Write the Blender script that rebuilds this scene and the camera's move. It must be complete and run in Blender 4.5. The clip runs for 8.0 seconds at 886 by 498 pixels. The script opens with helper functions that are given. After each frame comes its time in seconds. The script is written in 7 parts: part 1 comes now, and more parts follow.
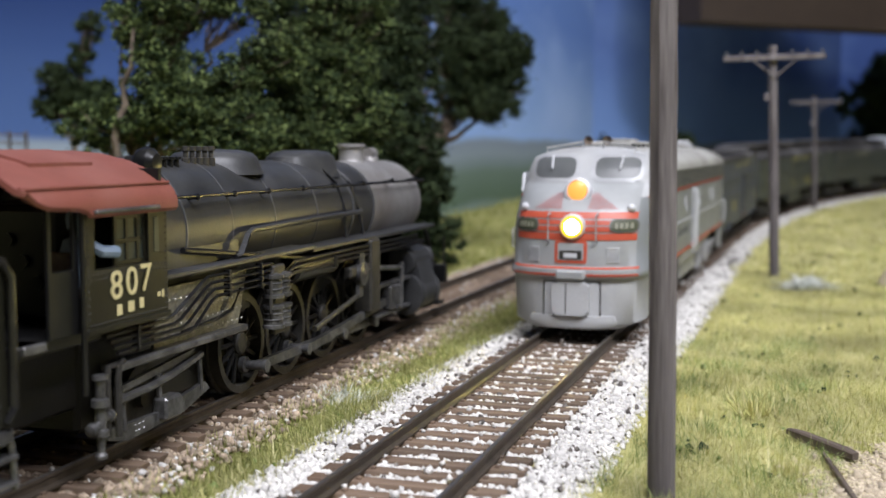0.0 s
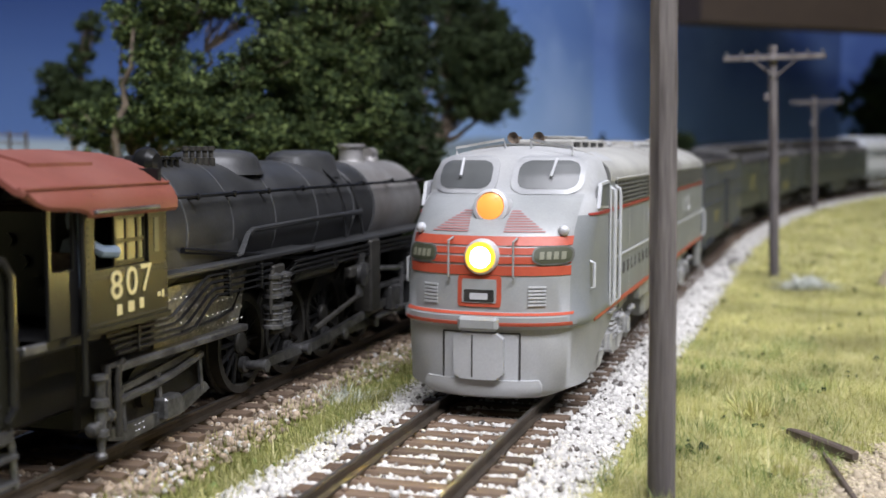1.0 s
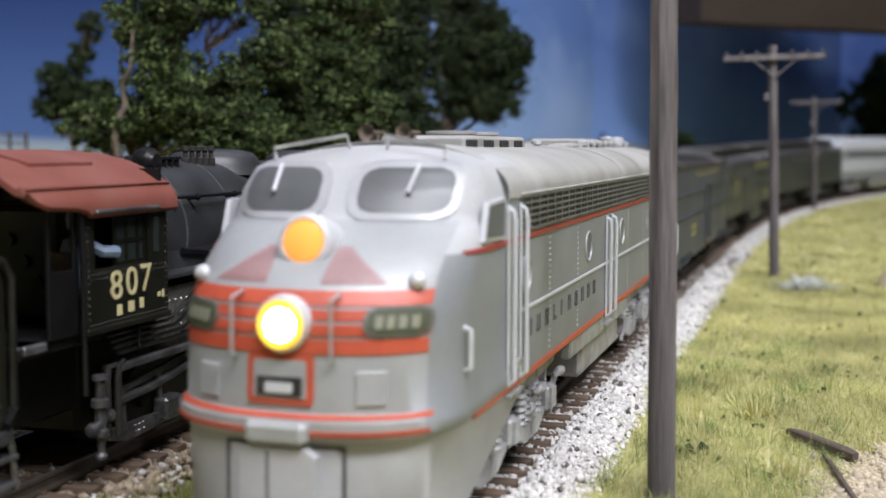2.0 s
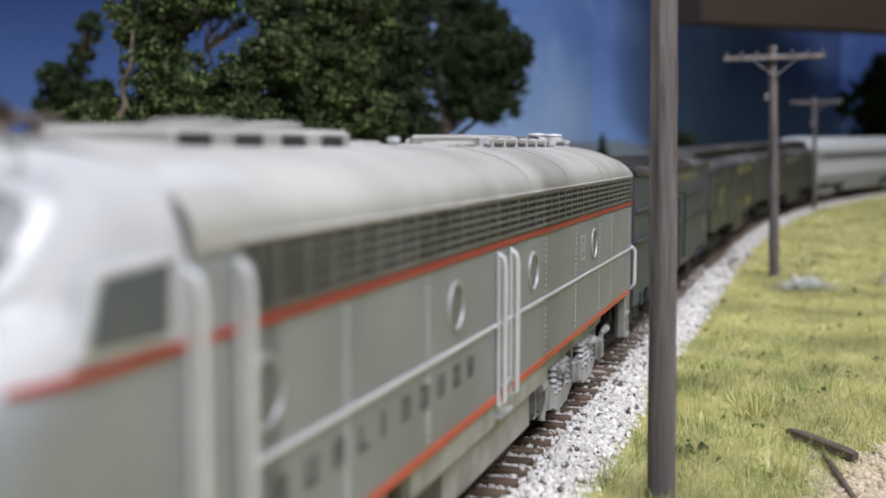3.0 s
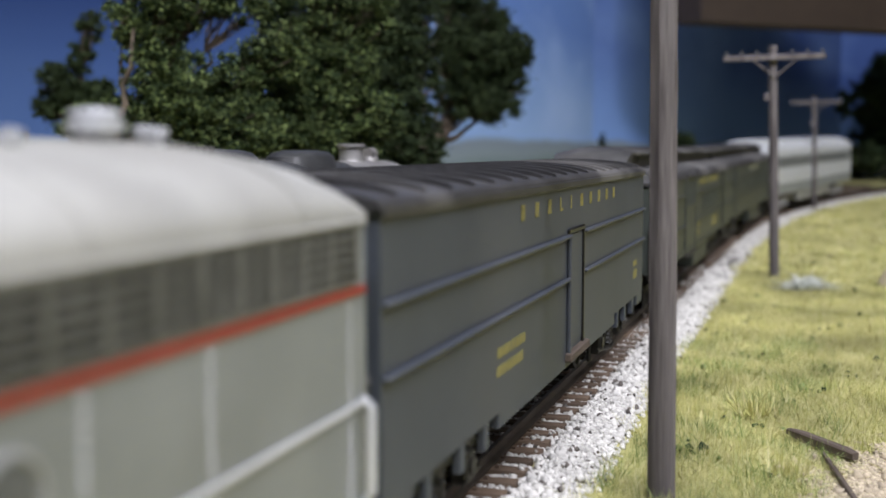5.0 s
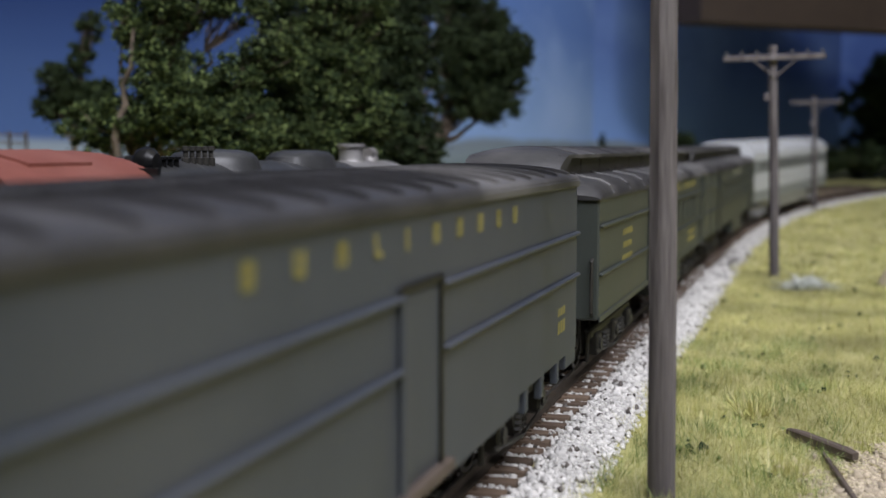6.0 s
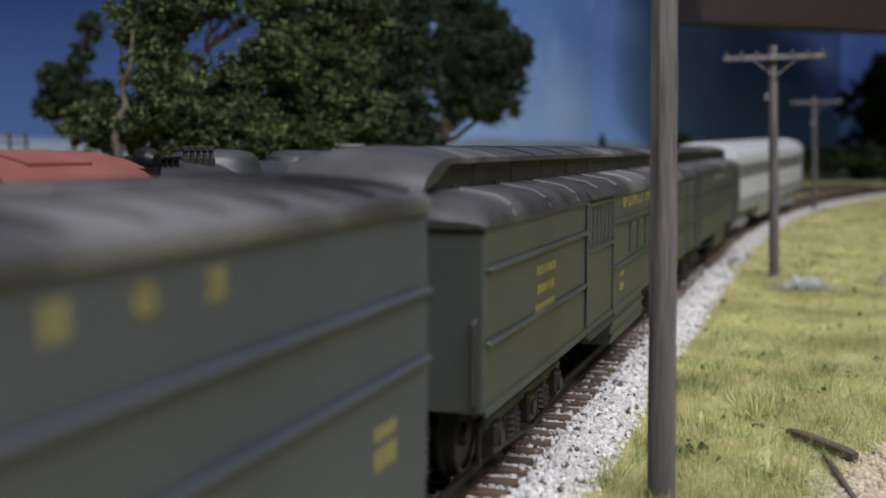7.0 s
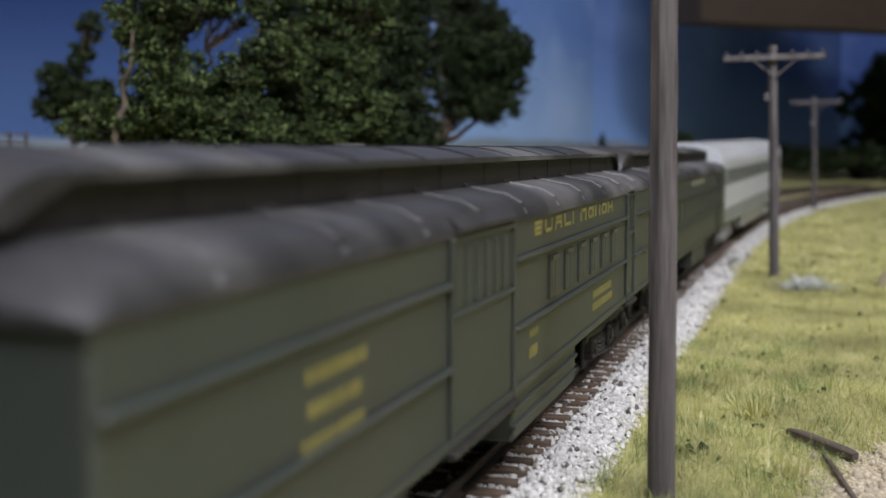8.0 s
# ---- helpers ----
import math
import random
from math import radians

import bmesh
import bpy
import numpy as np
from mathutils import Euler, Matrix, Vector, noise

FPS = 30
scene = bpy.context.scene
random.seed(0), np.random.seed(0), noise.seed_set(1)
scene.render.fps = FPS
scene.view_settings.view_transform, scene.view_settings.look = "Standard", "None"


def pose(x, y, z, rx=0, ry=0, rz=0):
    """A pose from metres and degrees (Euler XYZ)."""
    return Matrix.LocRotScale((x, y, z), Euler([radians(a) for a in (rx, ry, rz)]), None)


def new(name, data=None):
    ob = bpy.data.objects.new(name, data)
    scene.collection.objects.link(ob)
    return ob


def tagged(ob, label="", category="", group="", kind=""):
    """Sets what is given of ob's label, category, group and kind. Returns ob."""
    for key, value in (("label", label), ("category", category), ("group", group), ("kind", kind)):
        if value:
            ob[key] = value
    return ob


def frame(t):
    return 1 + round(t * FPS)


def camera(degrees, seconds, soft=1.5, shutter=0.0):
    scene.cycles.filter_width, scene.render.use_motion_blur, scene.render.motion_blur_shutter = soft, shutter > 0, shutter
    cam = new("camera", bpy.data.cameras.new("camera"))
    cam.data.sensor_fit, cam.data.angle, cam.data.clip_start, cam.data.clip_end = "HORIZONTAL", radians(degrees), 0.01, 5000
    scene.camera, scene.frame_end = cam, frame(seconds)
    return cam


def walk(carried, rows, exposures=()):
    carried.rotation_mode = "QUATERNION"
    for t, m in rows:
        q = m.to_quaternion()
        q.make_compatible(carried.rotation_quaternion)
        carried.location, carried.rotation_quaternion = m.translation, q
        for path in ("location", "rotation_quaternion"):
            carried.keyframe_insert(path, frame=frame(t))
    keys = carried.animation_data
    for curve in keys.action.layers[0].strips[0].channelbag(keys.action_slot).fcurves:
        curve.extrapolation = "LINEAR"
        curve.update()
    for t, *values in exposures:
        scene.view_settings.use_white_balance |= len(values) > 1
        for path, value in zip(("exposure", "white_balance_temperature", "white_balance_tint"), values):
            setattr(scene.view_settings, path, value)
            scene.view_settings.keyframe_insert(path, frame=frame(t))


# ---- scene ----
# A model railway in HO scale. Sizes are in millimetres, turned into metres when a mesh is made.
MM = 0.001
cam = camera(42.23, 8.0, soft=1.5, shutter=0.25)
cam.data.dof.use_dof = True
cam.data.dof.focus_distance = 0.2
cam.data.dof.aperture_fstop = 27.0
EYE = pose(0, 0, 0.045, 90 - 5.04, 0, 0)
walk(cam, [(0.0, EYE), (8.0, EYE)], exposures=[(0.0, 0.26), (1.7, 0.26), (2.9, 0.12), (4.0, 0.22), (4.7, 0.25), (5.8, -0.08), (8.0, -0.14)])

# ---- light: the room's fixtures over the layout ----
world = bpy.data.worlds.new("room_air")
scene.world = world
world.use_nodes = True
world.node_tree.nodes["Background"].inputs[0].default_value = (0.55, 0.6, 0.7, 1)
world.node_tree.nodes["Background"].inputs[1].default_value = 0.03


def ceiling_lamp(x, y, z, sx, sy, watts, colour, rx=0, ry=0, rz=0):
    data = bpy.data.lights.new("ceiling_lamp", "AREA")
    data.shape, data.size, data.size_y, data.energy, data.color = "RECTANGLE", sx, sy, watts, colour
    ob = new("ceiling_lamp", data)
    ob.matrix_world = pose(x, y, z, rx, ry, rz)
    return ob


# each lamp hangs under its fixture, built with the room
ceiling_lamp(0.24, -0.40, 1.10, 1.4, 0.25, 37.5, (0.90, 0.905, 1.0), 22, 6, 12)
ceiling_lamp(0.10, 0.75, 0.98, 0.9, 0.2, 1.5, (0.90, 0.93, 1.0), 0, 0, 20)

# ---- materials ----


def nodes_of(name, rough=0.6, metal=0.0, spec=0.5):
    m = bpy.data.materials.new(name)
    m.use_nodes = True
    nt = m.node_tree
    b = nt.nodes["Principled BSDF"]
    b.inputs["Roughness"].default_value = rough
    b.inputs["Metallic"].default_value = metal
    b.inputs["Specular IOR Level"].default_value = spec
    return m, nt, b


def mat(name, c1, c2, scale=300.0, rough=0.6, metal=0.0, bump=0.2, fine=1500.0, stain=None, stain_amount=0.35, stretch=(1, 1, 1), island=0.0, objvar=0.0, spec=0.5):
    """A painted or natural surface: two tones mixed by a coarse and a fine noise, an optional stain, bump."""
    m, nt, b = nodes_of(name, rough, metal, spec)
    N, L = nt.nodes.new, nt.links.new
    co = N("ShaderNodeTexCoord")
    mp = N("ShaderNodeMapping")
    mp.inputs["Scale"].default_value = stretch
    L(co.outputs["Object"], mp.inputs["Vector"])
    n1, n2 = N("ShaderNodeTexNoise"), N("ShaderNodeTexNoise")
    n1.inputs["Scale"].default_value, n2.inputs["Scale"].default_value = scale, fine
    n1.inputs["Detail"].default_value, n2.inputs["Detail"].default_value = 6, 4
    for n in (n1, n2):
        L(mp.outputs[0], n.inputs["Vector"])
    add = N("ShaderNodeMath")
    add.operation = "MULTIPLY_ADD"
    L(n2.outputs[0], add.inputs[0])
    add.inputs[1].default_value = 0.5
    L(n1.outputs[0], add.inputs[2])
    rp = N("ShaderNodeMapRange")
    rp.inputs["From Min"].default_value, rp.inputs["From Max"].default_value = 0.5, 1.0
    L(add.outputs[0], rp.inputs["Value"])
    mix = N("ShaderNodeMix")
    mix.data_type = "RGBA"
    mix.inputs["A"].default_value, mix.inputs["B"].default_value = (*c1, 1), (*c2, 1)
    L(rp.outputs[0], mix.inputs["Factor"])
    out = mix.outputs["Result"]
    if stain:
        n3 = N("ShaderNodeTexNoise")
        n3.inputs["Scale"].default_value, n3.inputs["Detail"].default_value = scale * 0.3, 8
        L(mp.outputs[0], n3.inputs["Vector"])
        r3 = N("ShaderNodeMapRange")
        r3.inputs["From Min"].default_value, r3.inputs["From Max"].default_value = 0.48, 0.68
        r3.inputs["To Max"].default_value = stain_amount
        L(n3.outputs[0], r3.inputs["Value"])
        mx = N("ShaderNodeMix")
        mx.data_type = "RGBA"
        L(out, mx.inputs["A"])
        mx.inputs["B"].default_value = (*stain, 1)
        L(r3.outputs[0], mx.inputs["Factor"])
        out = mx.outputs["Result"]
    if island or objvar:
        src = N("ShaderNodeNewGeometry").outputs["Random Per Island"] if island else N("ShaderNodeObjectInfo").outputs["Random"]
        r4 = N("ShaderNodeMapRange")
        k = island or objvar
        r4.inputs["To Min"].default_value, r4.inputs["To Max"].default_value = 1 - k, 1 + k * 0.6
        L(src, r4.inputs["Value"])
        hs = N("ShaderNodeHueSaturation")
        L(out, hs.inputs["Color"])
        L(r4.outputs[0], hs.inputs["Value"])
        out = hs.outputs["Color"]
    L(out, b.inputs["Base Color"])
    if bump:
        bp = N("ShaderNodeBump")
        bp.inputs["Strength"].default_value, bp.inputs["Distance"].default_value = bump, 0.0003
        L(add.outputs[0], bp.inputs["Height"])
        L(bp.outputs[0], b.inputs["Normal"])
    return m


def leafy(name, c1, c2, c3):
    """Foliage or grass: each leaf takes a tone between three."""
    m, nt, b = nodes_of(name, 0.75, 0, 0.25)
    N, L = nt.nodes.new, nt.links.new
    geo, ramp = N("ShaderNodeNewGeometry"), N("ShaderNodeValToRGB")
    ramp.color_ramp.elements[0].color, ramp.color_ramp.elements[1].color = (*c1, 1), (*c3, 1)
    ramp.color_ramp.elements.new(0.6).color = (*c2, 1)
    L(geo.outputs["Random Per Island"], ramp.inputs[0])
    co, n = N("ShaderNodeTexCoord"), N("ShaderNodeTexNoise")
    n.inputs["Scale"].default_value = 40
    L(co.outputs["Object"], n.inputs["Vector"])
    hs = N("ShaderNodeHueSaturation")
    r = N("ShaderNodeMapRange")
    r.inputs["From Min"].default_value, r.inputs["From Max"].default_value = 0.3, 0.7
    r.inputs["To Min"].default_value, r.inputs["To Max"].default_value = 0.65, 1.25
    L(n.outputs[0], r.inputs["Value"])
    L(r.outputs[0], hs.inputs["Value"])
    L(ramp.outputs[0], hs.inputs["Color"])
    L(hs.outputs[0], b.inputs["Base Color"])
    return m


def glow(name, colour, strength):
    m, nt, b = nodes_of(name, 0.3)
    b.inputs["Base Color"].default_value = (*colour, 1)
    b.inputs["Emission Color"].default_value = (*colour, 1)
    b.inputs["Emission Strength"].default_value = strength
    return m


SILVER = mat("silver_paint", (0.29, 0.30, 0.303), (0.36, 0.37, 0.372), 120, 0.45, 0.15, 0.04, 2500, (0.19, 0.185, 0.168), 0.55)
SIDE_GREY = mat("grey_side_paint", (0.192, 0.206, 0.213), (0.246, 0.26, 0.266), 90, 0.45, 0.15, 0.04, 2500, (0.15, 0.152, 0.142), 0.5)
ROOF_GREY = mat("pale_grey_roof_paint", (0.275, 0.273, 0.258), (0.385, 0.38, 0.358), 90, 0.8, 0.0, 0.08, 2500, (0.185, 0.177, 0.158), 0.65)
WHITE_TRIM = mat("pale_silver_trim", (0.50, 0.51, 0.53), (0.60, 0.61, 0.63), 200, 0.4, 0.2, 0.03)
SIDE_RED = mat("dark_red_stripe_paint", (0.25, 0.03, 0.022), (0.31, 0.043, 0.033), 300, 0.5, 0, 0.05)
RED = mat("red_stripe_paint", (0.38, 0.062, 0.03), (0.46, 0.085, 0.045), 300, 0.45, 0, 0.05)
GRILLE_DARK = mat("dark_grille_backing", (0.012, 0.012, 0.012), (0.03, 0.03, 0.028), 400, 0.8)
GRILLE = mat("weathered_steel_grille", (0.10, 0.102, 0.095), (0.19, 0.19, 0.178), 260, 0.5, 0.2, 0.2, 1500, (0.06, 0.058, 0.05), 0.5)
DARK_METAL = mat("grimy_dark_metal", (0.018, 0.017, 0.015), (0.05, 0.047, 0.041), 250, 0.55, 0.3, 0.3)
GREY_TRUCK = mat("silver_truck_paint", (0.26, 0.26, 0.25), (0.42, 0.42, 0.40), 250, 0.5, 0.3, 0.2, 1500, (0.08, 0.07, 0.06), 0.7)
LOCO_STEEL = mat("oily_grey_rod_steel", (0.04, 0.04, 0.041), (0.17, 0.169, 0.168), 420, 0.33, 0.5, 0.3, 1500, (0.014, 0.013, 0.013), 0.65)
SILVER_TRUCK = mat("silver_painted_truck", (0.30, 0.30, 0.305), (0.55, 0.55, 0.555), 220, 0.5, 0.25, 0.3, 1500, (0.05, 0.046, 0.042), 0.8)
STEEL = mat("worn_wheel_steel", (0.22, 0.21, 0.2), (0.38, 0.37, 0.35), 300, 0.35, 0.8, 0.1)
BLACK = mat("satin_black_engine_paint", (0.004, 0.004, 0.0045), (0.011, 0.011, 0.011), 200, 0.34, 0.0, 0.15, 1800, (0.018, 0.0175, 0.016), 0.3, spec=0.3)
BOILER = mat("weathered_black_boiler_paint", (0.018, 0.0185, 0.0195), (0.042, 0.043, 0.045), 140, 0.44, 0.1, 0.1, 1800, (0.075, 0.075, 0.077), 0.4, spec=0.45)
CAB_BLACK = mat("weathered_black_cab_paint", (0.006, 0.006, 0.004), (0.013, 0.0125, 0.008), 200, 0.45, 0.0, 0.1, spec=0.25)
GRAPHITE = mat("graphite_smokebox", (0.19, 0.185, 0.18), (0.30, 0.29, 0.285), 200, 0.5, 0.4, 0.2, 1500, (0.14, 0.12, 0.11), 0.6)
ROOF_RED = mat("oxide_red_cab_roof", (0.15, 0.042, 0.028), (0.19, 0.056, 0.039), 180, 0.6, 0, 0.08, 2000, (0.22, 0.10, 0.08), 0.4)
ASHPAN = mat("speckled_firebox_sheet", (0.075, 0.072, 0.062), (0.34, 0.33, 0.29), 700, 0.38, 0.5, 0.5, 2500, (0.05, 0.047, 0.04), 0.5)
PALE_RIVET = mat("pale_rivet_heads", (0.30, 0.29, 0.26), (0.5, 0.49, 0.45), 500, 0.4, 0.4, 0.1)
CLERESTORY = mat("dark_brown_clerestory_paint", (0.009, 0.0075, 0.007), (0.018, 0.015, 0.014), 200, 0.6, 0, 0.1, 1500, (0.03, 0.025, 0.023), 0.5)
CREAM = mat("cream_lettering", (0.50, 0.44, 0.22), (0.58, 0.51, 0.28), 500, 0.6, 0, 0.02)
YELLOW = mat("yellow_lettering", (0.22, 0.195, 0.055), (0.31, 0.27, 0.08), 500, 0.6, 0, 0.02)
DARK_LETTER = mat("dark_grey_lettering", (0.06, 0.06, 0.06), (0.10, 0.10, 0.10), 500, 0.6, 0, 0.02)
CAR_GREY = mat("dark_blue_grey_car_paint", (0.038, 0.045, 0.060), (0.054, 0.063, 0.081), 70, 0.5, 0, 0.06, 1800, (0.078, 0.082, 0.092), 0.5, (1, 1, 0.3))
CAR_GREEN = mat("pullman_green_car_paint", (0.035, 0.043, 0.039), (0.049, 0.057, 0.051), 70, 0.46, 0, 0.06, 1800, (0.052, 0.05, 0.043), 0.5, (1, 1, 0.3))
CAR_ROOF = mat("dusty_black_car_roof", (0.019, 0.0183, 0.0195), (0.046, 0.0445, 0.046), 140, 0.5, 0, 0.2, 1500, (0.20, 0.192, 0.186), 0.62, stretch=(1, 0.5, 1))
STAINLESS = mat("stainless_car_side", (0.62, 0.64, 0.67), (0.74, 0.76, 0.79), 120, 0.35, 0.15, 0.05)
PALE_GREEN = mat("pale_grey_green_window_band", (0.22, 0.24, 0.25), (0.30, 0.32, 0.33), 200, 0.4, 0.1)
RAIL = mat("weathered_rail", (0.045, 0.036, 0.028), (0.09, 0.072, 0.055), 250, 0.5, 0.5, 0.15)
RAIL_TOP = mat("worn_railhead", (0.13, 0.12, 0.105), (0.24, 0.22, 0.2), 200, 0.32, 0.8, 0.05, 1500, None, 0, (1, 1, 1))
TIE = mat("brown_stained_tie", (0.07, 0.043, 0.027), (0.15, 0.096, 0.062), 350, 0.7, 0, 0.4, 1600, (0.19, 0.145, 0.105), 0.4, (1, 0.15, 1), 0, 0.3)
STONE = mat("pale_grey_ballast", (0.48, 0.465, 0.435), (0.67, 0.65, 0.615), 500, 0.9, 0, 0.3, 2500, None, 0, (1, 1, 1), 0.3)
STONE_TAN = mat("tan_brown_ballast", (0.22, 0.16, 0.11), (0.42, 0.34, 0.25), 500, 0.9, 0, 0.3, 2500, None, 0, (1, 1, 1), 0.5)
GRAVEL = mat("sandy_dirt_grains", (0.36, 0.30, 0.21), (0.52, 0.44, 0.33), 400, 0.95, 0, 0.4, 2500, None, 0, (1, 1, 1), 0.3)
WOOD_POLE = mat("weathered_pole_wood", (0.042, 0.034, 0.036), (0.20, 0.18, 0.18), 420, 0.7, 0, 1.0, 2200, (0.03, 0.024, 0.025), 0.8, (1, 1, 0.06))
BARK = mat("brown_bark", (0.075, 0.055, 0.042), (0.20, 0.155, 0.115), 250, 0.9, 0, 0.9, 1000, (0.05, 0.045, 0.03), 0.6)
OLD_WOOD = mat("dark_old_timber", (0.05, 0.035, 0.027), (0.105, 0.08, 0.063), 400, 0.8, 0, 0.5, 1500, None, 0, (0.15, 1, 1))
LEAF = leafy("green_leaf_flock", (0.009, 0.02, 0.006), (0.03, 0.052, 0.015), (0.215, 0.27, 0.09))
LEAF_DARK = leafy("dark_green_leaf_flock", (0.011, 0.021, 0.008), (0.024, 0.04, 0.014), (0.065, 0.09, 0.032))
GRASS = leafy("yellow_green_static_grass", (0.31, 0.325, 0.095), (0.535, 0.505, 0.20), (0.76, 0.70, 0.41))
GRASS_OLIVE = leafy("olive_static_grass", (0.14, 0.17, 0.04), (0.26, 0.27, 0.08), (0.44, 0.41, 0.18))
PALE_TUFT = leafy("pale_grey_green_tuft", (0.58, 0.62, 0.55), (0.72, 0.74, 0.68), (0.84, 0.85, 0.80))
BAND = mat("worn_grey_boiler_band", (0.06, 0.061, 0.064), (0.11, 0.112, 0.116), 300, 0.45, 0.2, 0.1)
PULLMAN = mat("dark_olive_panel", (0.045, 0.05, 0.028), (0.07, 0.075, 0.045), 300, 0.5)
CREAM_DULL = mat("dull_pale_numerals", (0.16, 0.16, 0.11), (0.22, 0.22, 0.16), 300, 0.6)
CAB_GLASS = mat("grey_blue_cab_glass", (0.06, 0.07, 0.08), (0.10, 0.11, 0.12), 60, 0.3, 0, 0.0, 200, spec=0.3)
LIGHT_SILVER = mat("light_silver_paint", (0.32, 0.325, 0.335), (0.40, 0.405, 0.415), 120, 0.45, 0.15, 0.03, 2500, (0.28, 0.275, 0.26), 0.35)
CAR_GLASS = mat("dark_car_window", (0.018, 0.024, 0.022), (0.03, 0.038, 0.035), 60, 0.3, 0, 0.0, 200, spec=0.3)
GLASS = mat("dark_window_glass", (0.075, 0.08, 0.082), (0.12, 0.125, 0.127), 60, 0.35, 0, 0.0, 200, spec=0.4)
FIGURE = mat("painted_figure_plastic", (0.16, 0.22, 0.30), (0.2, 0.26, 0.34), 300, 0.6)
FIGURE_PALE = mat("painted_pale_plastic", (0.5, 0.36, 0.30), (0.56, 0.42, 0.36), 300, 0.6)
HEADLIGHT = glow("lit_headlight", (1.0, 0.80, 0.25), 430.0)
HALO_GLOW = glow("yellow_halo_glow", (0.95, 0.62, 0.05), 0.75)
PINK_RED = mat("pink_red_paint", (0.33, 0.15, 0.145), (0.38, 0.19, 0.185), 300, 0.5, 0, 0.05)
CAB_AND_GLARE_SILVER = mat("pale_cab_paint_and_pilot_glare", (0.34, 0.345, 0.35), (0.42, 0.425, 0.43), 120, 0.72, 0.0, 0.04, 2500, (0.26, 0.255, 0.238), 0.45, spec=0.3)
BED = mat("crushed_stone_bed", (0.44, 0.425, 0.395), (0.64, 0.62, 0.585), 500, 0.95, 0, 0.8, 1400)
WEED_GREEN = leafy("fresh_green_weed_fibre", (0.10, 0.16, 0.04), (0.20, 0.27, 0.08), (0.40, 0.46, 0.20))
DARK_CHIP = mat("dark_grey_brown_chips", (0.07, 0.06, 0.055), (0.17, 0.15, 0.13), 500, 0.9, 0, 0.3, 2500, None, 0, (1, 1, 1), 0.5)
AMBER = glow("amber_warning_lens", (1.0, 0.36, 0.07), 0.42)
ROOM = mat("room_wall_paint", (0.30, 0.29, 0.27), (0.36, 0.35, 0.33), 3, 0.9, 0, 0.02, 30)
CEILING = mat("ceiling_paint", (0.55, 0.54, 0.52), (0.62, 0.61, 0.6), 3, 0.9, 0, 0.02, 30)
FLOOR = mat("brown_floor", (0.12, 0.1, 0.08), (0.18, 0.15, 0.12), 5, 0.7, 0, 0.05, 60)
VALANCE = mat("brown_valance_board", (0.028, 0.017, 0.011), (0.045, 0.029, 0.019), 10, 0.7, 0, 0.1, 80)
GROUND = mat("earth_and_grass_base", (0.33, 0.315, 0.11), (0.45, 0.42, 0.185), 60, 0.95, 0, 0.5, 600, (0.20, 0.17, 0.07), 0.5)


